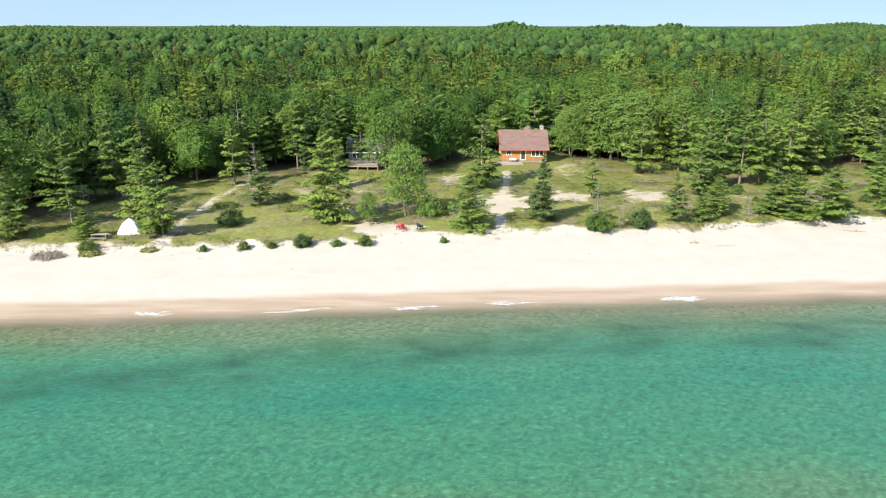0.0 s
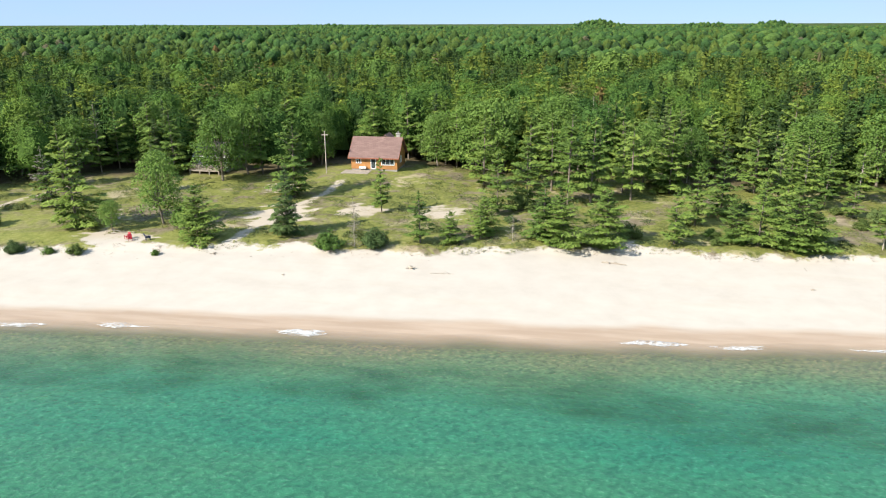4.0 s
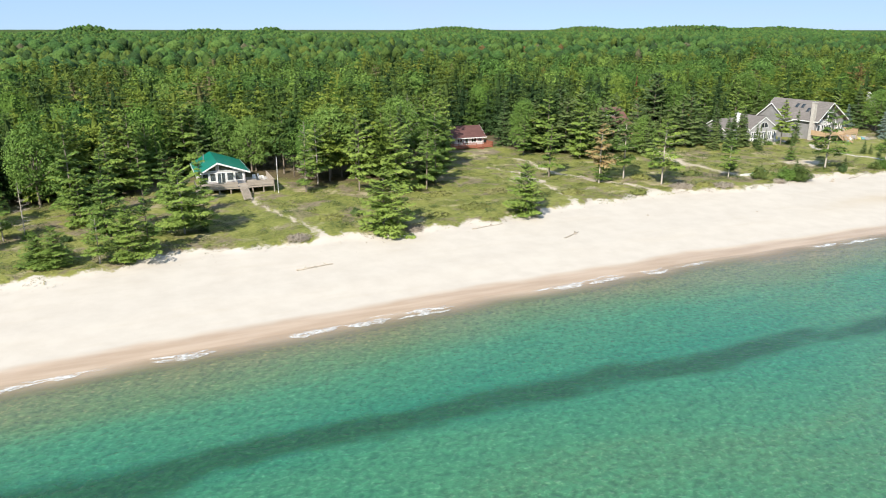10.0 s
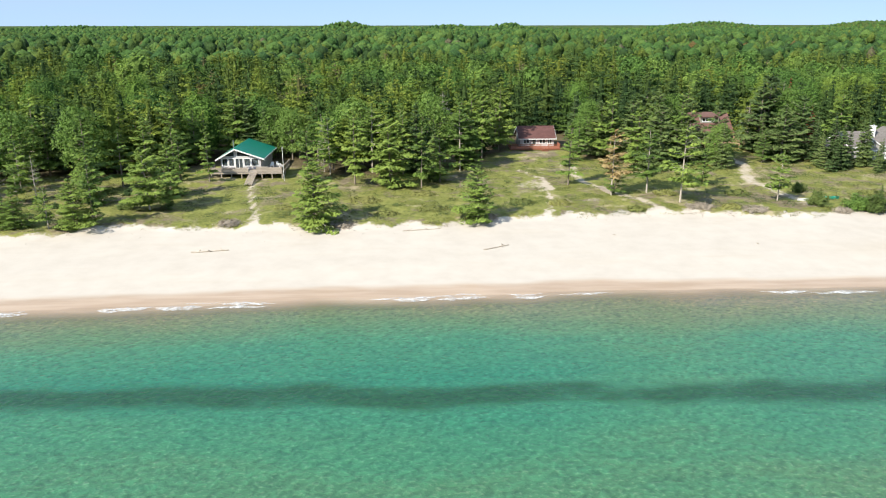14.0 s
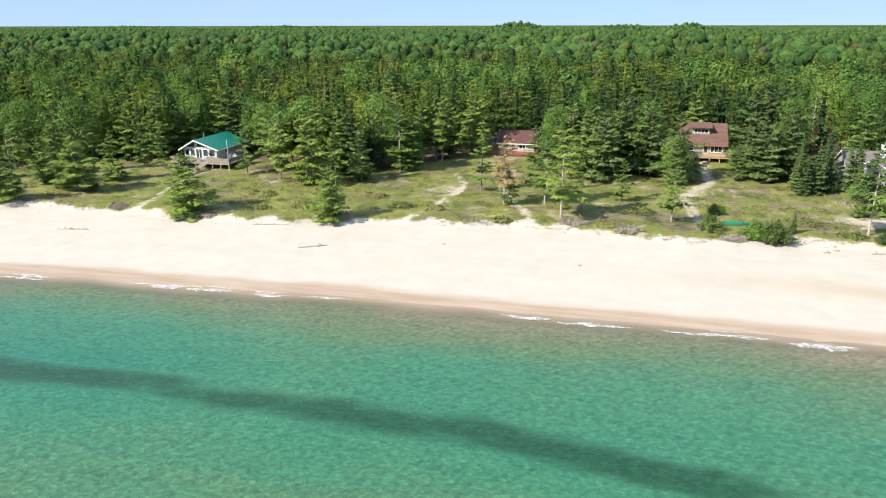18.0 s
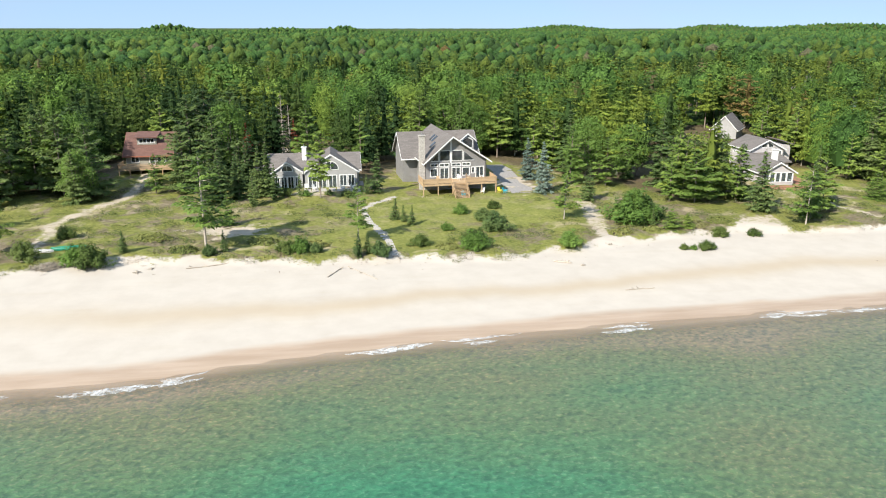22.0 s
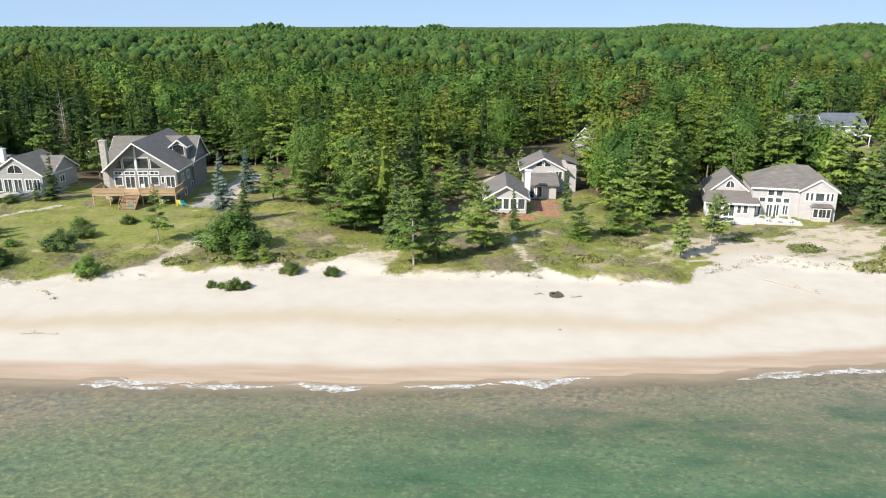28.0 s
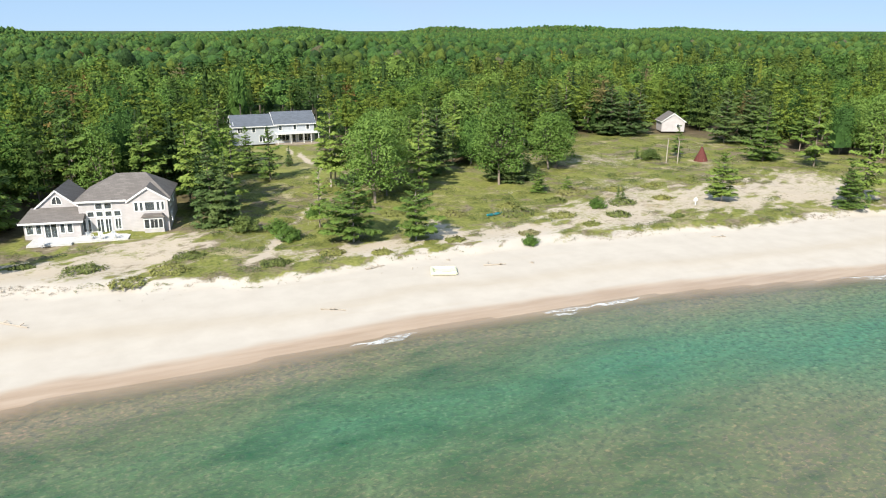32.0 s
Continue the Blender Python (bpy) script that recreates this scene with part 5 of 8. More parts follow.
def canopy_z(x, y):
    top = 4.2 * step01(y, 215, 300) + 5.0 * step01(y, 345, 400) + -0.6 * step01(y, 560, 640) + 3.4 * step01(y, 1000, 1080) + 0.5 * wave(x, y, 60, 26) + 0.4 * wave(x, y, 17, 27)
    return ground_z(x, y) + top - 6.0 * (1 - step01(y, 215, 235))


# Dark tone among the nearer tops paints the shade of the gaps between them.
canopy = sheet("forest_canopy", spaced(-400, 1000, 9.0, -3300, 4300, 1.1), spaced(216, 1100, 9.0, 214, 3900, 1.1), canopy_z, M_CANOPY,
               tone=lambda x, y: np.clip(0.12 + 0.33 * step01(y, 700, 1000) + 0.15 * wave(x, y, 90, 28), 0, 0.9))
tagged(canopy, "closed green canopy of the distant forest", "forest", kind="stuff")


# ---- building kit ----
M_WHITE = siding("white_lap_siding", (0.46, 0.435, 0.43), 0.22)
M_GREYSIDE = siding("light_grey_siding", (0.33, 0.325, 0.315), 0.24)
M_SLATESIDE = siding("grey_siding", (0.225, 0.220, 0.215), 0.24)
M_BLUESIDE = siding("pale_blue_siding", (0.40, 0.425, 0.45), 0.24)
M_OLIVESIDE = siding("olive_grey_siding", (0.26, 0.255, 0.215), 0.24)
M_LOG = siding("orange_log_siding", (0.42, 0.20, 0.07), 0.28, vary=0.2)
M_TRIM = plain("white_trim", (0.68, 0.68, 0.66), 0.5, vary=0.05)
M_ROOF_BROWN = shingles("mauve_brown_shingles", (0.205, 0.130, 0.112))
M_ROOF_RED = shingles("red_brown_shingles", (0.150, 0.082, 0.066))
M_ROOF_DARK = shingles("dark_red_shingles", (0.110, 0.052, 0.046))
M_ROOF_GREY = shingles("taupe_grey_shingles", (0.165, 0.148, 0.136))
M_ROOF_SLATE = shingles("slate_shingles", (0.115, 0.130, 0.155))
M_ROOF_GREEN = siding("green_metal_roof", (0.006, 0.150, 0.105), 0.45, True, 0.05, 0.35)
M_DECK = wood("tan_deck_boards", (0.44, 0.31, 0.185))
M_DECKGREY = wood("weathered_deck_boards", (0.34, 0.29, 0.235))
M_DECKRED = wood("red_stained_deck", (0.30, 0.115, 0.070))
M_DECKWHITE = wood("pale_painted_deck", (0.55, 0.54, 0.525))
M_STONE = plain("pale_chimney_stone", (0.44, 0.41, 0.37), 0.9, 0.2, vary=0.25, scale=5, grain=12)
M_CONCRETE = plain("grey_concrete", (0.32, 0.30, 0.28), 0.9, 0.2, vary=0.15)
M_METAL = plain("grey_metal", (0.45, 0.45, 0.45), 0.4, 0.5, 0.8)
M_BRICK = plain("red_paving", (0.34, 0.17, 0.11), 0.9, 0.2, vary=0.2, scale=4)


def glass_material():
    n = Nodes("window_glass", 0.03, 0.6)
    n.color((0.26, 0.31, 0.33))
    n.bsdf.inputs["Transmission Weight"].default_value = 0.85
    n.bsdf.inputs["IOR"].default_value = 1.45
    return n.mat


M_GLASS = glass_material()
M_ROOM = plain("dim_room_lining", (0.07, 0.06, 0.05), 0.9, 0.1)


def part(name, bm, material, parent, label="", m=None):
    """Links a bmesh (or a ready mesh) as one mesh object under a thing or under a part."""
    if isinstance(bm, bmesh.types.BMesh):
        me = bpy.data.meshes.new(name)
        bmesh.ops.recalc_face_normals(bm, faces=bm.faces[:])
        bm.to_mesh(me)
        bm.free()
        me.materials.append(material)
    else:
        me = bm
    o = new(name, me)
    o.parent = parent
    if m is not None:
        o.matrix_local = m
    if label:
        o["label"] = label
    return o


def thing(name, m, label, category, group=""):
    o = new(name)
    o.matrix_world = m
    return tagged(o, label, category, group)


def boxes(items, bevel=0.0):
    """A bmesh of boxes, each (x0, x1, y0, y1, z0, z1)."""
    bm = bmesh.new()
    for x0, x1, y0, y1, z0, z1 in items:
        vs = [bm.verts.new((x, y, z)) for z in (z0, z1) for x, y in ((x0, y0), (x1, y0), (x1, y1), (x0, y1))]
        for f in ((0, 3, 2, 1), (4, 5, 6, 7), (0, 1, 5, 4), (1, 2, 6, 5), (2, 3, 7, 6), (3, 0, 4, 7)):
            bm.faces.new([vs[i] for i in f])
    if bevel:
        bmesh.ops.bevel(bm, geom=bm.edges[:], offset=bevel, segments=1, affect="EDGES")
    return bm


def prism(poly, depth, bm=None, y0=0.0):
    """A polygon in the x-z plane, drawn out along y."""
    bm = bm or bmesh.new()
    a = [bm.verts.new((x, y0, z)) for x, z in poly]
    b = [bm.verts.new((x, y0 + depth, z)) for x, z in poly]
    bm.faces.new(a)
    bm.faces.new(b[::-1])
    n = len(poly)
    for i in range(n):
        j = (i + 1) % n
        bm.faces.new((a[j], a[i], b[i], b[j]))
    return bm


def tube(points, r, sides=6, bm=None):
    vs, fs = [], []
    for p, q in zip(points, points[1:]):
        frustum(vs, fs, p, q, r, r, sides)
    bm = bm or bmesh.new()
    bv = [bm.verts.new(v) for v in vs]
    for f in fs:
        bm.faces.new([bv[i] for i in f])
    for k in range(0, len(bv), sides):
        bm.faces.new(bv[k:k + sides])
    return bm


WALL = 0.2
SIDES = {"front": lambda w, d: Matrix.Identity(4),
         "right": lambda w, d: Matrix.Translation((w, 0, 0)) @ Matrix.Rotation(radians(90), 4, "Z"),
         "back": lambda w, d: Matrix.Translation((w, d, 0)) @ Matrix.Rotation(radians(180), 4, "Z"),
         "left": lambda w, d: Matrix.Translation((0, d, 0)) @ Matrix.Rotation(radians(-90), 4, "Z")}


def wall(parent, length, z0, z1, mat, m, holes=(), name="wall"):
    """A wall with openings that go through it. holes: (u0, u1, z0, z1)."""
    zs = sorted({z0, z1, *[h[2] for h in holes], *[h[3] for h in holes]})
    items = []
    for a, b in zip(zs, zs[1:]):
        cuts = sorted((h[0], h[1]) for h in holes if h[2] <= a + 1e-6 and h[3] >= b - 1e-6)
        u = 0.0
        for c0, c1 in cuts:
            if c0 > u:
                items.append((u, c0, 0, WALL, a, b))
            u = max(u, c1)
        if u < length:
            items.append((u, length, 0, WALL, a, b))
    return part(name, boxes(items), mat, parent, m=m)


def window(parent, m, u0, u1, z0, z1, cols=1, rows=1, door=False, mat=None, bar=0.09):
    """A framed window or glazed door set in its opening, with its pane."""
    items = [(u0 - 0.1, u0 + 0.05, -0.05, 0.12, z0 - 0.06, z1 + 0.1), (u1 - 0.05, u1 + 0.1, -0.05, 0.12, z0 - 0.06, z1 + 0.1),
             (u0 + 0.05, u1 - 0.05, -0.05, 0.12, z1 - 0.05, z1 + 0.1), (u0 + 0.05, u1 - 0.05, -0.07, 0.12, z0 - 0.06, z0 + 0.06)]
    for k in range(1, cols):
        u = u0 + (u1 - u0) * k / cols
        items.append((u - bar / 2, u + bar / 2, -0.03, 0.11, z0 + 0.06, z1 - 0.05))
    for k in range(1, rows):
        z = z0 + (z1 - z0) * k / rows
        items.append((u0 + 0.05, u1 - 0.05, -0.02, 0.10, z - bar / 2, z + bar / 2))
    w = part("glazed_door" if door else "window", boxes(items), mat or M_TRIM, parent, m=m)
    pane = part("pane", boxes([(u0 + 0.05, u1 - 0.05, 0.05, 0.07, z0 + 0.06, z1 - 0.05)]), M_GLASS, w, "dark reflecting glass")
    pane.visible_shadow = False
    return w


def facade(parent, w, d, z0, z1, mat, side="front", openings=(), name="wall", at=(0, 0)):
    """One outer wall of a block w wide and d deep, with its windows and doors: (u0, u1, z0, z1, columns, rows, is_door)."""
    length = w if side in ("front", "back") else d
    m = Matrix.Translation((at[0], at[1], 0)) @ SIDES[side](w, d)
    wall(parent, length, z0, z1, mat, m, [o[:4] for o in openings], name)
    for u0, u1, a, b, cols, rows, is_door in openings:
        window(parent, m, u0, u1, a, b, cols, rows, is_door)


def body(parent, w, d, z0, z1, mat, front=(), right=(), back=(), left=(), at=(0, 0)):
    """Four walls and a dim lining inside, so that panes look into a room."""
    facade(parent, w, d, z0, z1, mat, "front", front, "front_wall", at)
    facade(parent, w, d, z0, z1, mat, "back", back, "back_wall", at)
    inset = Matrix.Translation((0, 0, 0))
    for side, ops in (("left", left), ("right", right)):
        m = Matrix.Translation((at[0], at[1], 0)) @ SIDES[side](w, d) @ Matrix.Translation((WALL, 0, 0))
        wall(parent, d - 2 * WALL, z0, z1, mat, m, [(o[0] - WALL, o[1] - WALL, o[2], o[3]) for o in ops], side + "_wall")
        for u0, u1, a, b, cols, rows, is_door in ops:
            window(parent, m, u0 - WALL, u1 - WALL, a, b, cols, rows, is_door)
    part("floor_slab", boxes([(at[0] + WALL, at[0] + w - WALL, at[1] + WALL, at[1] + d - WALL, z0 - 0.1, z0 + 0.1)]), M_ROOM, parent)


def gable_roof(parent, s0, s1, a0, a1, eave, ridge, mat, along_y=True, over=0.45, end=0.45, thick=0.2, trim=M_TRIM, name="roof", mid=None, at=(0, 0)):
    """Two slopes over the span s0..s1, running from a0 to a1, with barge boards at both ends."""
    c = (s0 + s1) / 2 if mid is None else mid
    kl, kr = (ridge - eave) / (c - s0), (ridge - eave) / (s1 - c)
    l, r = (s0 - over, eave - kl * over), (s1 + over, eave - kr * over)
    poly = [l, (l[0], l[1] - thick), (c, ridge - thick), (r[0], r[1] - thick), r, (c, ridge)]
    turn = Matrix.Translation((at[0], at[1], 0)) if along_y else Matrix.Translation((at[0], at[1], 0)) @ Matrix.Rotation(radians(90), 4, "Z") @ Matrix.Diagonal((1, -1, 1, 1))
    bm = prism(poly, a1 - a0 + 2 * end, None, a0 - end)
    bm.transform(turn)
    o = part(name, bm, mat, parent)
    if trim:
        for y in (a0 - end - 0.04, a1 + end - 0.02):
            b = [(l[0] - 0.03, l[1] - 0.02), (l[0] - 0.03, l[1] - 0.3), (c, ridge - 0.3), (r[0] + 0.03, r[1] - 0.3), (r[0] + 0.03, r[1] - 0.02), (c, ridge - 0.02)]
            bm = prism(b, 0.06, None, y)
            bm.transform(turn)
            part("barge_board", bm, trim, o)
        for (x, z), s in ((l, -1), (r, 1)):
            bm = boxes([(x - 0.05, x + 0.05, a0 - end, a1 + end, z - 0.22, z - 0.01)])
            bm.transform(turn)
            part("fascia", bm, trim, o)
    return o


def gable_wall(parent, s0, s1, a, eave, ridge, mat, mid=None, name="gable_wall"):
    c = (s0 + s1) / 2 if mid is None else mid
    return part(name, prism([(s0, eave), (s1, eave), (c, ridge)], WALL, None, a), mat, parent)


def half_round(parent, x, z, w, h, y, cols=2):
    """A half-round gable window on the wall face at y."""
    n = 10
    arc = [(x + w / 2 * math.cos(math.pi * k / n), z + h * math.sin(math.pi * k / n)) for k in range(n + 1)]
    big = [(x + (w / 2 + 0.12) * math.cos(math.pi * k / n), z + (h + 0.12) * math.sin(math.pi * k / n)) for k in range(n + 1)]
    bm = prism([(x + w / 2 + 0.12, z - 0.12)] + big + [(x - w / 2 - 0.12, z - 0.12)], 0.05, None, y - 0.05)
    f = part("arched_window", bm, M_TRIM, parent)
    part("pane", prism(arc, 0.03, None, y - 0.07), M_DARKPANE, f, "dark arched pane")
    part("glazing_bar", boxes([(x - 0.04, x + 0.04, y - 0.09, y - 0.05, z, z + h)]), M_TRIM, f)
    return f


def shaped_window(parent, poly, y, label="dark gable pane"):
    """A window of any outline on a gable face: white frame and dark pane, both a little proud of the wall."""
    cx, cz = sum(p[0] for p in poly) / len(poly), sum(p[1] for p in poly) / len(poly)
    big = [(x + 0.12 * np.sign(x - cx), z + 0.12 * np.sign(z - cz)) for x, z in poly]
    f = part("window", prism(big, 0.05, None, y - 0.05), M_TRIM, parent)
    part("pane", prism(poly, 0.03, None, y - 0.07), M_DARKPANE, f, label)
    return f


def dark_pane():
    n = Nodes("dark_window_glass", 0.04, 0.8)
    v = n.coords()
    n.color(n.ramp(n.noise(v, 0.8, 2), [(0.3, (0.010, 0.013, 0.016)), (0.75, (0.055, 0.065, 0.070))]))
    return n.mat


M_DARKPANE = dark_pane()


def deck(name, m, w, d, floor, ground_drop, mat, label, rail_sides=("front", "left", "right"), rail=0.95, gap=None, posts=5, solid=False, thick=0.22):
    """A raised deck: boards, posts, rails with balusters. Local x runs along its front, y away from the lake."""
    t = thing(name, m, label, "deck")
    n = max(4, int(d / 0.5))
    for k in range(n):
        part("board", boxes([(0, w, d * k / n, d * (k + 1) / n - 0.015, floor - 0.05, floor)]), mat, t)
    part("rim_beam", boxes([(0, w, 0.02, 0.1, floor - thick - 0.05, floor - 0.05), (0, 0.08, 0.1, d, floor - thick - 0.05, floor - 0.05), (w - 0.08, w, 0.1, d, floor - thick - 0.05, floor - 0.05)]), mat, t)
    for k in range(posts):
        x = 0.1 + (w - 0.2) * k / (posts - 1)
        part("post", boxes([(x - 0.08, x + 0.08, 0.1, 0.26, floor - ground_drop, floor - thick - 0.05)]), mat, t)
    for side in rail_sides:
        runs = {"front": [((0, 0.05), (w, 0.05))], "left": [((0.05, 0), (0.05, d))], "right": [((w - 0.05, 0), (w - 0.05, d))]}[side]
        if side == "front" and gap:
            runs = [((0, 0.05), (gap[0], 0.05)), ((gap[1], 0.05), (w, 0.05))]
        for (ax, ay), (bx, by) in runs:
            length = math.hypot(bx - ax, by - ay)
            if length < 0.3:
                continue
            turn = Matrix.Translation((ax, ay, 0)) @ Matrix.Rotation(math.atan2(by - ay, bx - ax), 4, "Z")
            part("top_rail", boxes([(0, length, -0.06, 0.06, floor + rail - 0.06, floor + rail)]), mat, t, m=turn)
            part("bottom_rail", boxes([(0, length, -0.03, 0.03, floor + 0.08, floor + 0.15)]), mat, t, m=turn)
            step = 0.16 if not solid else 0.13
            wide = 0.045 if not solid else 0.10
            one = boxes([(0, wide, -0.025, 0.025, floor + 0.15, floor + rail - 0.06)])
            first = None
            for x in np.arange(0.1, length - 0.05, step):
                b = part("baluster", first or one, mat, t, m=turn @ Matrix.Translation((float(x), 0, 0)))
                first = first or b.data
            for x in np.linspace(0.05, length - 0.05, max(2, int(length / 2) + 1)):
                part("rail_post", boxes([(x - 0.05, x + 0.05, -0.05, 0.05, floor, floor + rail + 0.05)]), mat, t, m=turn)
    return t


def stairs(m, w, drop, run, mat, label, rails=True):
    """Wooden steps that go down along -y from the origin."""
    t = thing("wooden_stairs", m, label, "stairs")
    n = max(2, int(round(drop / 0.18)))
    for k in range(n):
        y = -run * (k + 0.5) / n
        z = -drop * (k + 1) / n
        part("tread", boxes([(0.06, w - 0.06, y - 0.16, y + 0.14, z, z + 0.05)]), mat, t)
    for x in (0.0, w - 0.06):
        bm = bmesh.new()
        prism([(0, 0), (0, -0.3), (-run, -drop), (-run, -drop + 0.25)], 0.06, bm)
        bm.transform(Matrix.Translation((x, 0, 0)) @ Matrix.Rotation(radians(90), 4, "Z") @ Matrix.Diagonal((1, -1, 1, 1)))
        part("stringer", bm, mat, t)
        if rails:
            part("handrail", tube([(x + 0.03, 0, 0.95), (x + 0.03, -run, -drop + 0.95)], 0.05, 4), mat, t)
            for f in (0.0, 0.5, 1.0):
                part("rail_post", boxes([(x, x + 0.08, -run * f - 0.04, -run * f + 0.04, -drop * f, -drop * f + 0.95)]), mat, t)
    return t


def chimney(parent, x, y, w, d, z0, z1, mat=None):
    c = part("chimney", boxes([(x - w / 2, x + w / 2, y - d / 2, y + d / 2, z0, z1), (x - w / 2 - 0.1, x + w / 2 + 0.1, y - d / 2 - 0.1, y + d / 2 + 0.1, z1, z1 + 0.15)]), mat or M_STONE, parent)
    part("flue", tube([(x, y, z1 + 0.15), (x, y, z1 + 0.5)], 0.12, 8), M_METAL, c)
    return c


# ---- the log cabin ----
cabin = thing("log_cabin", pose(11.7, 144.3, 3.2), "orange log-sided cabin with a brown shingle roof", "house")
body(cabin, 9.0, 7.0, 0, 2.75, M_LOG, front=[(1.0, 1.9, 1.1, 2.1, 2, 1, False), (3.9, 4.8, 0.1, 2.15, 1, 1, True), (6.0, 8.4, 0.85, 2.2, 3, 1, False)], left=[(2.5, 3.6, 1.0, 2.1, 2, 1, False)],
     right=[(2.5, 3.6, 1.0, 2.1, 2, 1, False)])
gable_roof(cabin, 0, 7.0, 0, 9.0, 2.75, 5.7, M_ROOF_BROWN, along_y=False, over=0.6, trim=M_DECKRED)
for x in (0.0, 8.8):
    o = gable_wall(cabin, 0, 7.0, 0, 2.75, 5.5, M_LOG)
    o.matrix_local = Matrix.Translation((x + WALL, 0, 0)) @ Matrix.Rotation(radians(90), 4, "Z")
gable_roof(cabin, 4.2, 7.6, 3.6, 7.2, 4.6, 6.1, M_ROOF_BROWN, along_y=True, over=0.2, end=0.1, trim=None, name="dormer_roof")
chimney(cabin, 8.4, 4.2, 0.7, 0.7, 4.2, 6.2)
part("foundation", boxes([(0.05, 8.95, 0.05, 6.95, -1.2, 0)]), M_CONCRETE, cabin)
part("porch_chairs_shelf", boxes([(1.6, 3.0, -0.5, -0.1, 0.1, 0.5)], 0.03), M_TRIM, cabin, "white bench under the window")
deck("wooden_deck", pose(10.6, 140.7, 0), 5.2, 3.4, 3.0, 1.0, M_DECKGREY, "low grey weathered deck before the log cabin", (), posts=4)
pole = thing("utility_pole", pose(7.6, 141.5, 2.2), "thin grey wooden utility pole beside the cabin", "pole")
part("shaft", tube([(0, 0, -0.3), (0, 0, 8.5)], 0.10, 8), M_PALEBARK, pole)
part("cross_bar", boxes([(-0.6, 0.6, -0.05, 0.05, 7.7, 7.85)]), M_PALEBARK, pole)

# ---- half-hidden cottages among the western trees ----
for x, y, w, roofm in ((-18.5, 141.0, 6.5, M_ROOF_GREY), (-51.5, 142.0, 6.0, M_ROOF_BROWN)):
    c = thing("small_cottage", pose(x, y, 3.2), "small pale cottage half hidden among the trees", "house", "cottages in the woods")
    body(c, w, 6.0, 0, 2.6, M_GREYSIDE, front=[(0.8, 2.2, 0.9, 2.1, 2, 1, False), (3.4, 4.3, 0.1, 2.1, 1, 1, True)])
    gable_roof(c, 0, 6.0, 0, w, 2.6, 4.6, roofm, along_y=False)
    for gx in (0.0, w - WALL):
        o = gable_wall(c, 0, 6.0, 0, 2.6, 4.4, M_GREYSIDE)
        o.matrix_local = Matrix.Translation((gx + WALL, 0, 0)) @ Matrix.Rotation(radians(90), 4, "Z")
    part("foundation", boxes([(0.05, w - 0.05, 0.05, 5.95, -1.2, 0)]), M_CONCRETE, c)
deck("wooden_deck", pose(-18.5, 138.0, 0), 6.0, 2.8, 3.3, 1.4, M_DECKGREY, "grey wooden deck on posts among the trees", posts=4)

# ---- the green-roofed cottage ----
green = thing("green_cottage", pose(131.2, 147.0, 3.4), "white cottage with a green metal roof above its deck", "house")
body(green, 7.6, 11.6, 0, 2.35, M_WHITE, front=[(0.3, 1.3, 0.6, 2.05, 1, 1, False), (1.55, 2.55, 0.6, 2.05, 1, 1, False), (2.8, 4.2, 0.1, 2.1, 2, 1, True), (4.45, 5.6, 0.6, 2.05, 1, 1, False), (5.85, 7.2, 0.6, 2.05, 1, 1, False)],
     left=[(2.5, 4.0, 0.9, 2.0, 2, 1, False), (6.5, 8.0, 0.9, 2.0, 2, 1, False)], right=[(3.0, 4.5, 0.9, 2.0, 2, 1, False)])
gable_roof(green, 0, 7.6, 0, 11.6, 2.45, 4.1, M_ROOF_GREEN, over=0.8, end=0.8, mid=2.9)
gable_wall(green, 0, 7.6, 0, 2.35, 3.95, M_WHITE, mid=2.9)
gable_wall(green, 0, 7.6, 11.4, 2.35, 3.95, M_WHITE, mid=2.9)
part("skirting", boxes([(0.02, 7.58, 0.1, 11.5, -1.6, 0)]), M_WHITE, green, "white board skirting below the floor")
shaped_window(green, [(1.0, 2.5), (2.6, 2.5), (2.6, 3.5), (1.0, 2.75)], 0.0)
shaped_window(green, [(3.2, 2.5), (5.6, 2.5), (5.6, 2.75), (3.2, 3.5)], 0.0)
part("stove_pipe", tube([(1.2, 6.0, 2.6), (1.2, 6.0, 4.6)], 0.12, 8), M_METAL, green)
deck("wooden_deck", pose(130.0, 143.6, 0), 13.4, 3.4, 3.4, 1.6, M_DECKGREY, "weathered deck on posts before the green-roofed cottage", gap=(7.0, 8.6), posts=8, solid=True)
deck("wooden_deck", pose(139.3, 147.05, 0), 4.1, 5.0, 3.4, 1.5, M_DECKGREY, "side deck beside the green-roofed cottage", ("right",), posts=3, solid=True)
ramp = thing("boardwalk_ramp", pose(137.2, 138.6, 2.1), "sloping plank ramp from the sand path to the deck", "ramp")
for k in range(14):
    part("plank", boxes([(0, 1.5, k * 0.355, k * 0.355 + 0.33, 0.06 + k * 0.085, 0.11 + k * 0.085)]), M_DECKGREY, ramp)
for x in (0.1, 1.3):
    bm = bmesh.new()
    prism([(0, -0.12), (5.0, 1.05), (5.0, 1.22), (0, 0.05)], 0.08, bm)
    bm.transform(Matrix.Translation((x + 0.08, 0, 0)) @ Matrix.Rotation(radians(90), 4, "Z"))
    part("beam", bm, M_DECKGREY, ramp)
flag = thing("flagpole", pose(143.8, 142.8, 2.0), "slim white flagpole beside the deck", "flagpole")
part("shaft", tube([(0, 0, -0.2), (0, 0, 6.2)], 0.045, 8), M_TRIM, flag)
part("finial", boxes([(-0.09, 0.09, -0.09, 0.09, 6.2, 6.36)], 0.04), M_METAL, flag)

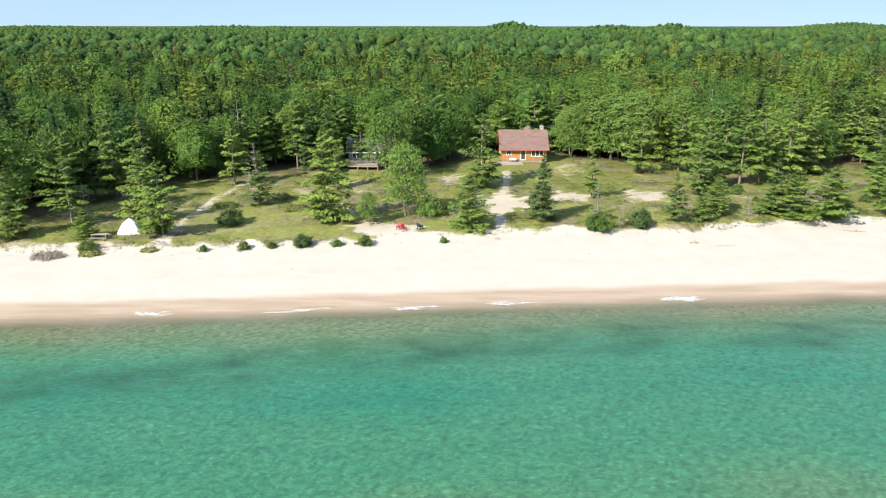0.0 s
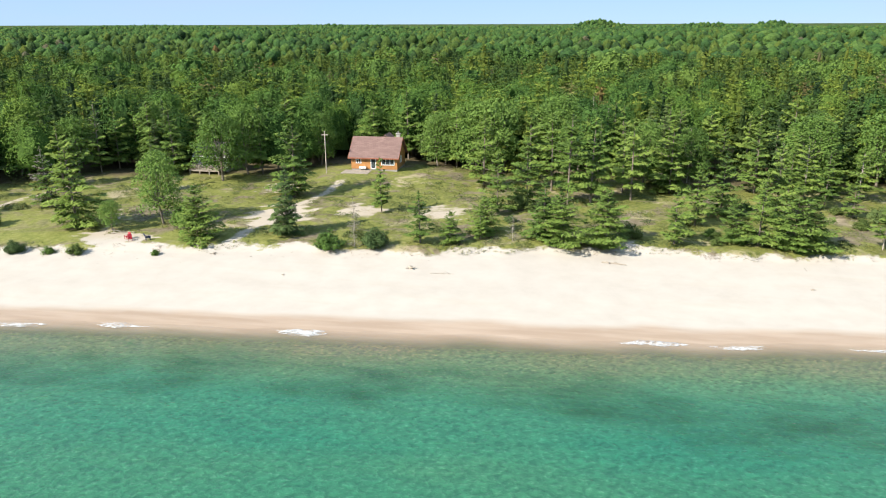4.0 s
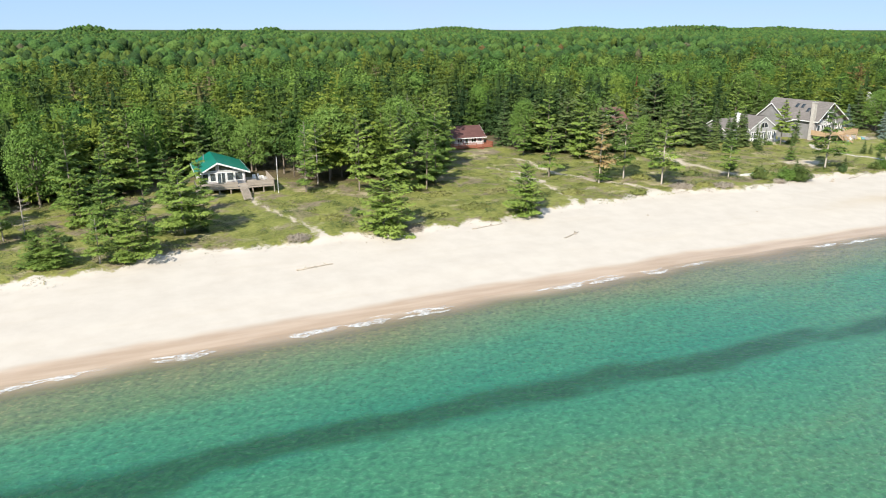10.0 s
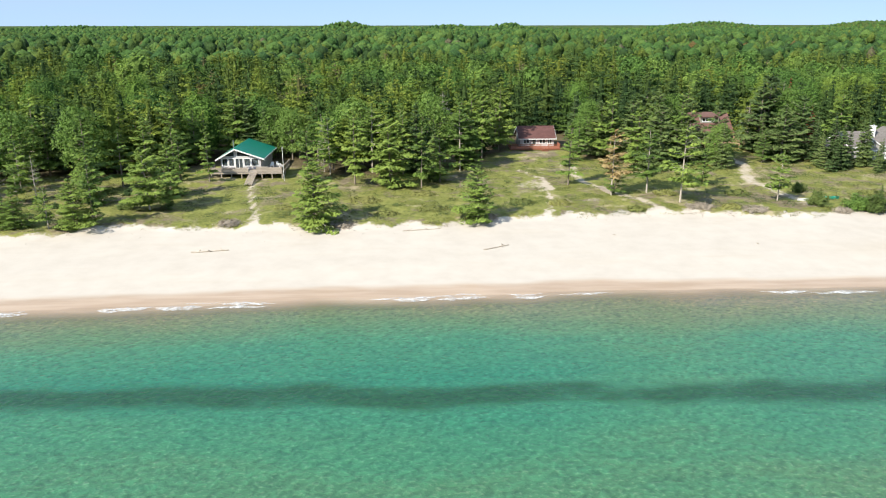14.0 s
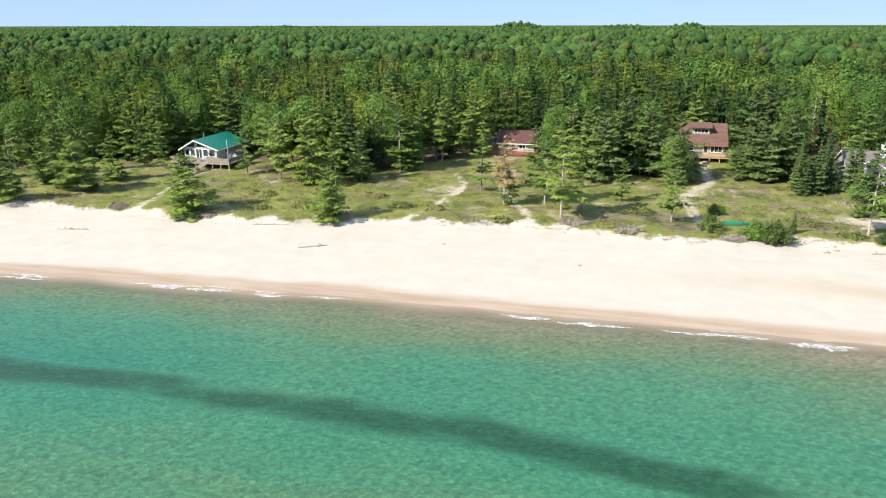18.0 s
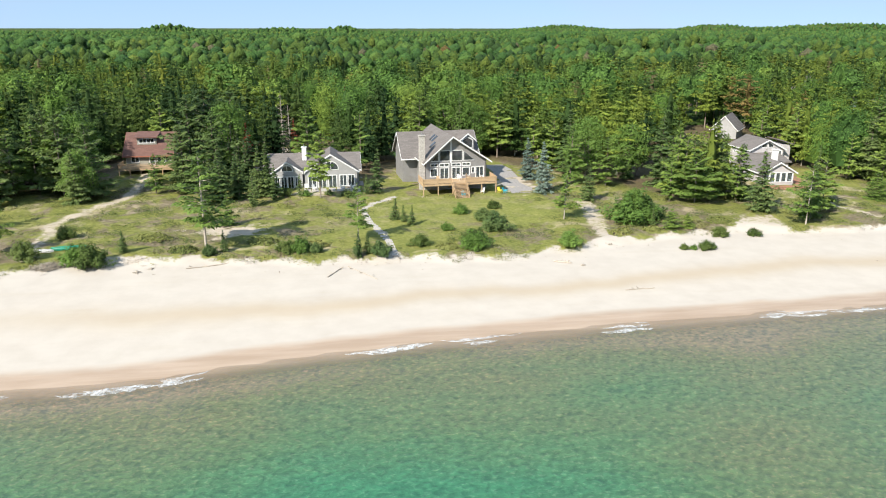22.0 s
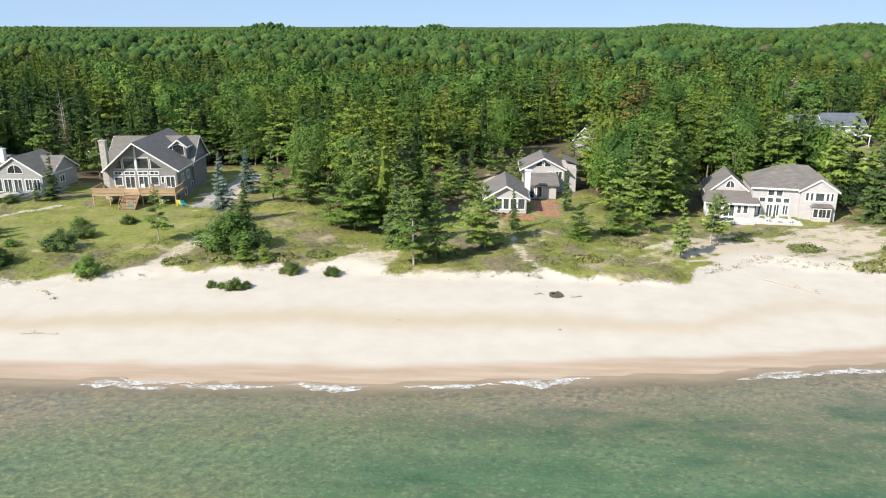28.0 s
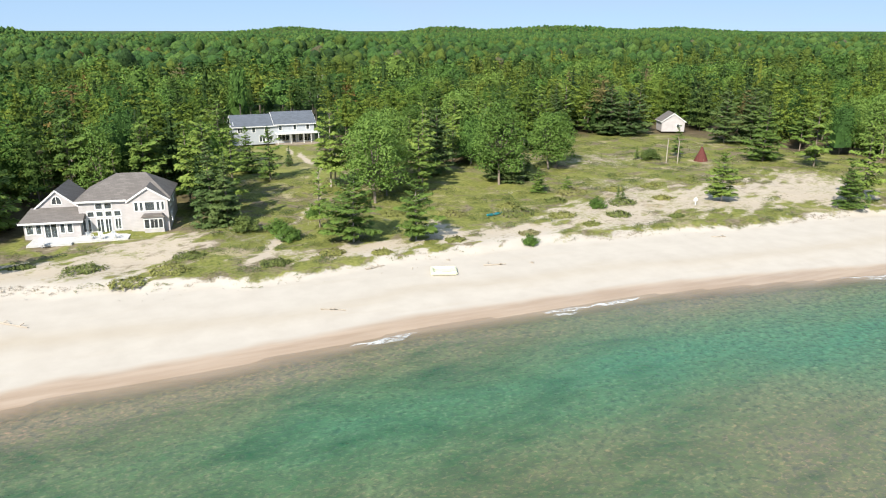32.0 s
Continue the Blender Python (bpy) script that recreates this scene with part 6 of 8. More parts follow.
# ---- the low brown-roofed cottage with a red deck ----
red = thing("red_deck_cottage", pose(192.9, 176.6, 2.6), "low white cottage with a dark red-brown roof", "house")
body(red, 8.0, 7.0, 0, 2.2, M_WHITE, front=[(0.8, 2.2, 0.6, 1.9, 2, 1, False), (2.9, 3.8, 0.1, 2.0, 1, 1, True), (4.6, 6.0, 0.6, 1.9, 2, 1, False), (6.5, 7.5, 0.6, 1.9, 2, 1, False)])
gable_roof(red, 0, 7.0, 0, 8.0, 2.2, 4.3, M_ROOF_DARK, along_y=False, over=0.6)
for gx in (0.0, 7.8):
    o = gable_wall(red, 0, 7.0, 0, 2.2, 4.1, M_WHITE)
    o.matrix_local = Matrix.Translation((gx + WALL, 0, 0)) @ Matrix.Rotation(radians(90), 4, "Z")
part("foundation", boxes([(0.05, 7.95, 0.05, 6.95, -1.2, 0)]), M_CONCRETE, red)
deck("wooden_deck", pose(190.2, 173.2, 0), 11.6, 3.4, 2.6, 1.3, M_DECKRED, "red-stained deck before the low cottage", gap=(7.2, 8.8), posts=6)
stairs(pose(197.5, 173.2, 2.6), 1.4, 1.2, 1.8, M_DECKRED, "red-stained steps down from the deck", False)

# ---- the brown-roofed cottage with an upper window band ----
upper = thing("dormer_cottage", pose(232.2, 172.2, 4.3), "olive-grey cottage with a red-brown roof and shed dormer", "house")
body(upper, 8.6, 8.5, 0, 2.5, M_OLIVESIDE, front=[(1.0, 2.4, 0.6, 2.0, 2, 1, False), (4.4, 5.3, 0.1, 2.1, 1, 1, True), (5.8, 8.1, 0.4, 2.1, 3, 1, False)], right=[(2, 3.5, 0.8, 2.0, 2, 1, False)])
gable_roof(upper, 0, 8.5, 0, 8.6, 2.5, 5.9, M_ROOF_RED, along_y=False, over=0.7, trim=M_DECKRED)
for gx in (0.0, 8.4):
    o = gable_wall(upper, 0, 8.5, 0, 2.5, 5.7, M_OLIVESIDE)
    o.matrix_local = Matrix.Translation((gx + WALL, 0, 0)) @ Matrix.Rotation(radians(90), 4, "Z")
wall(upper, 3.6, 3.6, 5.2, M_OLIVESIDE, Matrix.Translation((2.0, 1.6, 0)), [(0.4, 3.2, 4.1, 4.9)], "dormer_wall")
window(upper, Matrix.Translation((2.0, 1.6, 0)), 0.4, 3.2, 4.1, 4.9, 4, 1)
part("dormer_cheeks", boxes([(2.0, 2.15, 1.8, 4.0, 3.6, 5.2), (5.45, 5.6, 1.8, 4.0, 3.6, 5.2)]), M_OLIVESIDE, upper)
bm = prism([(0.9, 5.15), (4.6, 5.85), (4.6, 6.0), (0.9, 5.32)], 4.4)
bm.transform(Matrix.Translation((1.6, 0, 0)) @ Matrix.Rotation(radians(90), 4, "Z") @ Matrix.Diagonal((1, -1, 1, 1)))
part("dormer_roof", bm, M_ROOF_RED, upper)
part("foundation", boxes([(0.05, 8.55, 0.05, 8.45, -2.4, 0)]), M_CONCRETE, upper)
deck("wooden_deck", pose(231.6, 168.4, 0), 10.0, 3.8, 4.3, 2.2, M_DECK, "orange-brown deck before the dormer cottage", posts=6)

# ---- the grey twin-gabled cottage ----
twin = thing("twin_gable_cottage", pose(260.4, 158.0, 2.1), "grey twin-gabled cottage with white trim", "house")
body(twin, 16.0, 8.0, 0, 3.3, M_GREYSIDE, front=[(8.0, 9.2, 0.1, 2.2, 1, 1, True)], left=[(2.5, 4.0, 1.0, 2.2, 2, 1, False)], right=[(2.5, 4.0, 1.0, 2.2, 2, 1, False)])
gable_roof(twin, 0, 8.0, 0, 16.0, 3.3, 5.6, M_ROOF_GREY, along_y=False)
for gx in (0.0, 15.8):
    o = gable_wall(twin, 0, 8.0, 0, 3.3, 5.4, M_GREYSIDE)
    o.matrix_local = Matrix.Translation((gx + WALL, 0, 0)) @ Matrix.Rotation(radians(90), 4, "Z")
for x0, w, top, wins in ((0.5, 5.4, 5.1, [(0.6, 1.3, 0.5, 2.3), (1.6, 2.6, 0.2, 2.3), (2.8, 3.8, 0.2, 2.3), (4.1, 4.8, 0.5, 2.3)]),
                         (6.3, 9.3, 6.3, [(0.6, 2.0, 0.2, 2.4), (2.4, 3.8, 0.1, 2.4), (4.2, 5.6, 0.1, 2.4), (6.2, 7.4, 0.4, 2.4), (7.7, 8.8, 0.4, 2.4)])):
    m = Matrix.Translation((x0, -2.0, 0))
    wall(twin, w, 0, 3.3, M_GREYSIDE, m, wins, "gable_front")
    for u0, u1, a, b in wins:
        window(twin, m, u0, u1, a, b, 2, 1)
    part("bay_sides", boxes([(x0, x0 + WALL, -1.8, 0.0, 0, 3.3), (x0 + w - WALL, x0 + w, -1.8, 0.0, 0, 3.3)]), M_GREYSIDE, twin)
    gable_wall(twin, x0, x0 + w, -2.0, 3.3, top - 0.15, M_GREYSIDE)
    gable_roof(twin, x0, x0 + w, -2.0, 6.5, 3.3, top, M_ROOF_GREY, over=0.4, end=0.25, name="gable_roof")
half_round(twin, 3.2, 3.35, 1.9, 0.95, -2.0)
half_round(twin, 10.95, 3.5, 2.6, 1.35, -2.0)
chimney(twin, 6.2, 2.5, 0.8, 0.8, 4.0, 6.8, M_TRIM)
part("lean_to", boxes([(-3.6, 0.0, 0.6, 5.5, 0, 2.5)]), M_GREYSIDE, twin)
bm = prism([(-4.0, 2.45), (0.1, 3.2), (0.1, 3.4), (-4.0, 2.65)], 5.6, None, 0.2)
part("lean_to_roof", bm, M_ROOF_GREY, twin)
part("foundation", boxes([(0.05, 16.85, 0.05, 7.95, -1.2, 0), (2.45, 6.45, -1.95, 0, -1.2, 0), (6.75, 11.85, -1.95, 0, -1.2, 0), (12.15, 15.85, -1.95, 0, -1.2, 0)]), M_CONCRETE, twin)
patio = thing("stone_patio", pose(266.5, 152.6, 0), "pale stone patio before the grey cottage", "patio")
for k in range(14):
    rr = random.Random(k)
    x, y = (k % 7) * 1.45 + rr.uniform(-0.1, 0.1), (k // 7) * 1.5 + rr.uniform(-0.1, 0.1)
    zz = float(ground_z(266.5 + x, 152.6 + y))
    part("flagstone", boxes([(x, x + rr.uniform(1.1, 1.35), y, y + rr.uniform(1.1, 1.35), zz - 0.1, zz + 0.07)], 0.03), M_STONE, patio)

# ---- the big grey house with the glazed gable ----
BIG = pose(293.2, 155.4, 0, 0, 0, 5.0)
big = thing("gabled_lake_house", BIG, "large grey house with a glazed gable and taupe roof", "house")
FL = 3.35
px = 0.0985
wins = [((706 + 4 - 749) * px - 0.1, (706 + 17 - 749) * px - 0.1, FL + 0.5, FL + 1.95, 1, 1, False), (-2.15, -0.55, FL + 0.05, FL + 2.05, 2, 1, True), (0.1, 1.65, FL + 0.05, FL + 2.05, 2, 1, True),
        (2.1, 3.4, FL + 0.55, FL + 2.0, 1, 1, False), (3.85, 4.35, FL + 0.9, FL + 2.0, 1, 1, False), (4.65, 6.1, FL + 0.05, FL + 2.05, 2, 1, True)]
tran = [(-3.9, -2.6, FL + 2.35, FL + 2.85, 2, 1, False), (-2.2, -0.5, FL + 2.35, FL + 2.85, 2, 1, False), (0.05, 1.7, FL + 2.35, FL + 2.85, 2, 1, False), (2.05, 3.5, FL + 2.35, FL + 2.85, 2, 1, False)]
X0, X1 = -4.8, 6.6
m = Matrix.Translation((X0, 0, 0))
ops = [(a - X0, b - X0, c, d, e, f, g) for a, b, c, d, e, f, g in wins + tran]
wall(big, X1 - X0, FL, 6.3, M_SLATESIDE, m, [o[:4] for o in ops], "front_wall")
for u0, u1, a, b, cols, rows, is_door in ops:
    window(big, m, u0, u1, a, b, cols, rows, is_door)
part("basement_wall", boxes([(X0, X1, 0.02, 0.22, 0.6, FL)]), M_CONCRETE, big)
part("gable_wall", prism([(X0, 6.3), (X1, 6.3), (X1, 6.9), (0, 11.1), (X0, 7.0)], WALL), M_SLATESIDE, big)
gable_roof(big, -5.2, 7.0, -0.2, 16.4, 6.75, 11.3, M_ROOF_GREY, over=0.3, end=1.0, mid=0.0)
shaped_window(big, [(-2.15, 6.75), (-0.35, 6.75), (-0.35, 8.5), (-2.15, 8.5)], 0.0)
shaped_window(big, [(0.1, 6.75), (1.95, 6.75), (1.95, 8.5), (0.1, 8.5)], 0.0)
shaped_window(big, [(-3.7, 6.75), (-2.55, 6.75), (-2.55, 8.3)], 0.0)
shaped_window(big, [(2.35, 6.75), (4.2, 6.75), (2.35, 8.3)], 0.0)
part("corner_post", boxes([(-0.25, 0.0, -0.1, 0.0, 6.3, 10.4)]), M_TRIM, big)
# main block across the back
part("left_wing_wall", boxes([(-7.6, X0 - 0.0, 8.0, 8.2, 0.8, 6.8), (-7.6, -7.4, 8.2, 15.6, 0.8, 6.8), (X0, X0 + 0.2, 0.22, 8.0, 0.6, 6.4)]), M_SLATESIDE, big)
part("back_wall", boxes([(-7.6, 6.9, 15.6, 15.8, 0.8, 6.8)]), M_SLATESIDE, big)
mr = Matrix.Translation((X1, 0, 0)) @ Matrix.Rotation(radians(90), 4, "Z")
side_ops = [(2.0, 3.2, FL + 0.7, FL + 2.0, 2, 1, False), (5.0, 6.2, FL + 0.7, FL + 2.0, 2, 1, False), (8.5, 9.5, FL + 0.7, FL + 2.0, 1, 1, False), (3.0, 4.2, 1.4, 2.6, 1, 1, False), (7.0, 8.0, 1.0, 3.0, 1, 1, True),
            (11.5, 12.7, FL + 0.7, FL + 2.0, 2, 1, False)]
wall(big, 15.6, 0.8, 6.4, M_SLATESIDE, mr, [o[:4] for o in side_ops], "right_wall")
for u0, u1, a, b, cols, rows, is_door in side_ops:
    window(big, mr, u0, u1, a, b, cols, rows, is_door)
gable_roof(big, 7.0, 16.6, -7.6, 6.9, 6.6, 10.6, M_ROOF_GREY, along_y=False, over=0.5, end=0.5, name="cross_roof")
for gx in (-7.6, 6.7):
    o = gable_wall(big, 7.2, 16.4, 0, 6.6, 10.4, M_SLATESIDE)
    o.matrix_local = Matrix.Translation((gx + WALL, 0, 0)) @ Matrix.Rotation(radians(90), 4, "Z")
part("right_wing_wall", boxes([(6.7, 6.9, 8.0, 15.6, 0.8, 6.7)]), M_SLATESIDE, big)
chimney(big, -5.4, 0.6, 1.0, 0.9, 0.8, 11.3)
part("dormer_wall", boxes([(3.6, 6.2, 7.0, 9.8, 6.9, 9.6)]), M_SLATESIDE, big)
gable_wall(big, 3.6, 6.2, 6.98, 9.6, 10.45, M_SLATESIDE, name="dormer_gable")
gable_roof(big, 3.6, 6.2, 7.0, 12.0, 9.6, 10.65, M_ROOF_GREY, over=0.35, end=0.35, name="dormer_roof")
shaped_window(big, [(4.0, 7.9), (5.8, 7.9), (5.8, 9.3), (4.9, 9.75), (4.0, 9.3)], 6.98)
slope = math.atan2(11.3 - 6.75, 5.2)
for y, s in ((4.2, -2.6), (6.6, -1.7), (8.4, -1.7)):
    sk = part("skylight", boxes([(-0.75, 0.75, -0.45, 0.45, 0.02, 0.10)], 0.02), M_DARKPANE, big, "dark roof window")
    sk.matrix_local = Matrix.Translation((s, y, 11.3 + s * math.tan(slope))) @ Matrix.Rotation(-slope, 4, "Y")
deck("wooden_deck", BIG @ Matrix.Translation((-6.2, -4.2, 0)), 13.6, 4.2, FL, 2.3, M_DECK, "tan wooden deck on posts before the big grey house", gap=(5.2, 7.8), posts=6, solid=True, thick=0.3)
stairs(BIG @ Matrix.Translation((-1.0, -4.2, FL)), 2.6, 2.1, 2.8, M_DECK, "tan wooden stairs from deck to lawn")
part("deck_skirt", boxes([(X0, X1, -0.1, 0.0, 0.8, 1.4)]), M_STONE, big)

# ---- the white cottage with a screened porch ----
porch = thing("screened_porch_cottage", pose(351.9, 150.4, 1.3), "white cottage with a screened porch under a taupe roof", "house")
body(porch, 6.4, 11.0, 0, 2.65, M_WHITE, front=[(0.25, 1.35, 0.6, 2.35, 1, 1, False), (1.55, 2.55, 0.6, 2.35, 1, 1, False), (2.75, 3.65, 0.6, 2.35, 1, 1, False), (3.85, 4.85, 0.6, 2.35, 1, 1, False), (5.05, 6.15, 0.6, 2.35, 1, 1, False)],
     right=[(0.5, 1.7, 0.75, 2.2, 1, 1, False), (2.1, 3.3, 0.75, 2.2, 1, 1, False)], left=[(0.5, 1.7, 0.75, 2.2, 1, 1, False), (2.1, 3.3, 0.75, 2.2, 1, 1, False), (6.0, 7.4, 0.9, 2.1, 2, 1, False)])
gable_wall(porch, 0, 6.4, 0, 2.65, 4.35, M_WHITE)
gable_wall(porch, 0, 6.4, 10.8, 2.65, 4.35, M_WHITE)
gable_roof(porch, 0, 6.4, 0, 11.0, 2.65, 4.5, M_ROOF_GREY, over=0.5)
part("foundation", boxes([(0.05, 6.35, 0.05, 10.95, -0.6, 0)]), M_CONCRETE, porch)
# two-storey block behind
body(porch, 7.4, 8.0, 0, 4.4, M_WHITE, front=[(4.6, 5.2, 2.6, 3.7, 1, 1, False), (5.8, 7.0, 2.6, 3.8, 2, 1, False)], left=[(1.5, 2.5, 2.7, 3.7, 2, 1, False), (4.0, 5.0, 2.7, 3.7, 2, 1, False)],
     right=[(1.5, 2.5, 2.7, 3.7, 2, 1, False)], at=(6.4, 15.4))
gable_wall(porch, 6.4, 13.8, 15.4, 4.4, 6.15, M_WHITE)
gable_wall(porch, 6.4, 13.8, 23.2, 4.4, 6.15, M_WHITE)
gable_roof(porch, 6.4, 13.8, 15.4, 23.4, 4.4, 6.3, M_ROOF_GREY, over=0.5, name="upper_roof")
shaped_window(porch, [(8.8, 4.7), (9.8, 4.7), (9.8, 5.6), (8.8, 5.1)], 15.4)
shaped_window(porch, [(10.3, 4.7), (11.3, 4.7), (11.3, 5.1), (10.3, 5.6)], 15.4)
# the right annex, low link and chimney
part("annex_wall", boxes([(13.8, 16.0, 16.4, 21.0, 0, 4.3)]), M_WHITE, porch)
part("annex_roof", prism([(13.6, 6.0), (16.4, 5.1), (16.4, 4.9), (13.6, 5.8)], 5.4, None, 16.0), M_ROOF_GREY, porch)
part("annex_top_wall", boxes([(13.8, 15.9, 16.5, 20.9, 4.3, 4.95)]), M_WHITE, porch)
body(porch, 5.6, 5.0, 0, 2.3, M_WHITE, front=[(0.9, 1.9, 0.1, 2.1, 1, 1, True), (2.3, 3.2, 0.1, 2.1, 1, 1, True)], at=(6.4, 10.4))
bm = prism([(10.0, 2.25), (15.6, 3.4), (15.6, 3.6), (10.0, 2.45)], 6.0)
bm.transform(Matrix.Translation((6.5, 0, 0)) @ Matrix.Rotation(radians(90), 4, "Z") @ Matrix.Diagonal((1, -1, 1, 1)))
part("link_roof", bm, M_ROOF_GREY, porch)
chimney(porch, 6.9, 7.6, 0.9, 0.9, 0, 5.4, M_TRIM)
terrace = thing("paved_terrace", pose(359.7, 149.4, 0), "red-brown paved terrace beside the screened porch", "terrace")
for k in range(30):
    x, y = (k % 5) * 0.82, (k // 5) * 1.7
    zz = float(ground_z(359.7 + x, 149.4 + y))
    part("slab", boxes([(x, x + 0.79, y, y + 1.66, zz - 0.15, zz + 0.06 + 0.01 * (k % 3))]), M_BRICK, terrace)
low_terrace = thing("paved_terrace", pose(350.6, 147.2, 0), "red-brown paved strip before the screened porch", "terrace")
for k in range(22):
    x, y = (k % 11) * 0.82, (k // 11) * 1.4
    zz = float(ground_z(350.6 + x, 147.2 + y))
    part("slab", boxes([(x, x + 0.79, y, y + 1.36, zz - 0.15, zz + 0.06 + 0.01 * (k % 3))]), M_BRICK, low_terrace)

# ---- the garage behind ----
garage = thing("garage", pose(372.0, 208.0, 1.7, 0, 0, -40), "pale grey garage with a taupe roof among the trees", "garage")
body(garage, 6.4, 9.0, 0, 2.7, M_GREYSIDE, left=[(2.0, 4.6, 0.05, 2.2, 1, 4, True)])
gable_wall(garage, 0, 6.4, 0, 2.7, 5.8, M_GREYSIDE)
gable_wall(garage, 0, 6.4, 8.8, 2.7, 5.8, M_GREYSIDE)
gable_roof(garage, 0, 6.4, 0, 9.0, 2.7, 6.0, M_ROOF_GREY)

# ---- the white lake house with the hipped roof ----
W2 = pose(393.9, 152.6, 0.8, 0, 0, -9.5)
lake = thing("white_lake_house", W2, "two-storey white lake house with a taupe roof", "house")
up = [(2.2, 3.15, 3.5, 4.4), (3.4, 4.35, 3.5, 4.4)]
row = [(1.05, 1.95, 2.42, 3.2), (2.22, 3.12, 2.42, 3.2), (3.4, 4.3, 2.42, 3.2), (4.58, 5.48, 2.42, 3.2)]
low = [(0.3, 0.75, 0.3, 2.1), (1.0, 1.4, 0.3, 2.1), (2.2, 3.1, 0.1, 2.1), (3.3, 4.1, 0.1, 2.1), (4.6, 5.4, 0.5, 2.1)]
body(lake, 6.8, 9.5, 0, 4.9, M_WHITE, front=[(*o, 1, 1, False) for o in up + row] + [(*o, 1 + (o[1] - o[0] > 0.7), 1, o[2] < 0.2) for o in low])
body(lake, 5.2, 10.2, 0, 4.9, M_WHITE, at=(6.8, -0.7), front=[(0.7, 1.2, 3.1, 4.4, 1, 1, False), (1.4, 1.85, 3.1, 4.4, 1, 1, False), (2.1, 3.4, 3.1, 4.4, 1, 1, False), (3.65, 4.1, 3.1, 4.4, 1, 1, False), (4.3, 4.7, 3.1, 4.4, 1, 1, False)],
     right=[(2.5, 3.7, 3.1, 4.3, 2, 1, False), (6.0, 7.2, 3.1, 4.3, 2, 1, False), (2.5, 3.7, 0.8, 2.1, 2, 1, False)])
gable_wall(lake, 6.8, 12.0, -0.7, 4.9, 6.45, M_WHITE)
gable_roof(lake, 6.8, 12.0, -0.7, 5.0, 4.9, 6.6, M_ROOF_GREY, over=0.35, end=0.2, name="gable_roof")
# hipped main roof
bm = bmesh.new()
e, top = 4.85, 7.7
corners = [(-0.4, -0.4, e), (12.4, -0.2, e), (12.4, 9.9, e), (-0.4, 9.9, e)]
ridge = [(4.6, 5.0, top), (8.6, 5.0, top)]
v = [bm.verts.new(p) for p in corners + ridge]
w = [bm.verts.new((p[0], p[1], p[2] - 0.2)) for p in corners]
for f in ((0, 1, 5, 4), (1, 2, 5), (2, 3, 4, 5), (3, 0, 4)):
    bm.faces.new([v[i] for i in f])
for i in range(4):
    j = (i + 1) % 4
    bm.faces.new((v[j], v[i], w[i], w[j]))
bm.faces.new(w)
hip = part("hip_roof", bm, M_ROOF_GREY, lake)
part("fascia", boxes([(-0.45, 6.5, -0.47, -0.41, e - 0.28, e - 0.02)]), M_TRIM, hip)
# bay window with its small roof
part("bay_box", boxes([(8.6, 11.3, -1.4, -0.7, 0, 2.3)]), M_WHITE, lake)
part("bay_roof", prism([(8.3, 2.3), (11.6, 2.3), (11.2, 2.75), (8.7, 2.75)], 0.95, None, -1.65), M_ROOF_GREY, lake)
for a, b in ((8.75, 9.35), (9.55, 10.0), (10.05, 10.5), (10.65, 11.15)):
    shaped_window(lake, [(a, 0.75), (b, 0.75), (b, 2.0), (a, 2.0)], -1.4)
# the lower left wing with the steep gable and the sun porch
body(lake, 6.4, 9.0, 0, 3.5, M_WHITE, at=(-6.4, 2.0), left=[(2.0, 3.2, 0.8, 2.1, 2, 1, False), (5.0, 6.2, 0.8, 2.1, 2, 1, False)])
gable_wall(lake, -6.4, 0.0, 2.0, 3.5, 6.05, M_WHITE)
gable_roof(lake, -6.4, 0.0, 2.0, 9.8, 3.5, 6.2, M_ROOF_GREY, over=0.45, end=0.2, name="wing_roof")
half_round(lake, -3.2, 4.15, 1.25, 1.05, 2.0)
body(lake, 7.2, 3.4, 0, 2.45, M_WHITE, at=(-6.9, -1.4), front=[(0.3, 1.2, 0.7, 2.05, 1, 1, False), (1.5, 2.2, 0.7, 2.05, 1, 1, False), (2.6, 4.2, 0.1, 2.1, 2, 1, True), (4.6, 5.2, 0.7, 2.05, 1, 1, False), (5.5, 6.2, 0.7, 2.05, 1, 1, False)],
     left=[(0.5, 1.4, 0.7, 2.05, 1, 1, False), (1.9, 2.8, 0.7, 2.05, 1, 1, False)])
bm = bmesh.new()
pts = [(-7.4, -1.9, 2.45), (0.8, -1.9, 2.45), (0.8, 2.1, 3.7), (-6.6, 2.1, 3.7), (-7.4, 2.1, 2.45), (-7.4, -1.9, 2.3), (0.8, -1.9, 2.3), (0.8, 2.1, 2.3), (-7.4, 2.1, 2.3)]
v = [bm.verts.new(p) for p in pts]
for f in ((0, 1, 2, 3), (0, 3, 4), (0, 5, 6, 1), (1, 6, 7, 2), (2, 7, 8, 4, 3), (4, 8, 5, 0), (5, 8, 7, 6)):
    bm.faces.new([v[i] for i in f])
part("porch_roof", bm, M_ROOF_GREY, lake)
part("porch_fascia", boxes([(-7.45, 0.85, -1.97, -1.91, 2.2, 2.45)]), M_TRIM, lake)
part("foundation", boxes([(0.05, 6.75, 0.05, 9.4, -0.7, 0), (6.85, 11.95, -0.65, 9.4, -0.7, 0), (-6.35, -0.05, 2.05, 10.9, -0.7, 0), (-6.85, 0.25, -1.35, 1.95, -0.7, 0)]), M_CONCRETE, lake)
deck("wooden_deck", W2 @ Matrix.Translation((-5.8, -5.2, -0.8)), 5.6, 3.6, 0.95, 0.5, M_DECKWHITE, "low pale painted deck before the sun porch", (), posts=4)
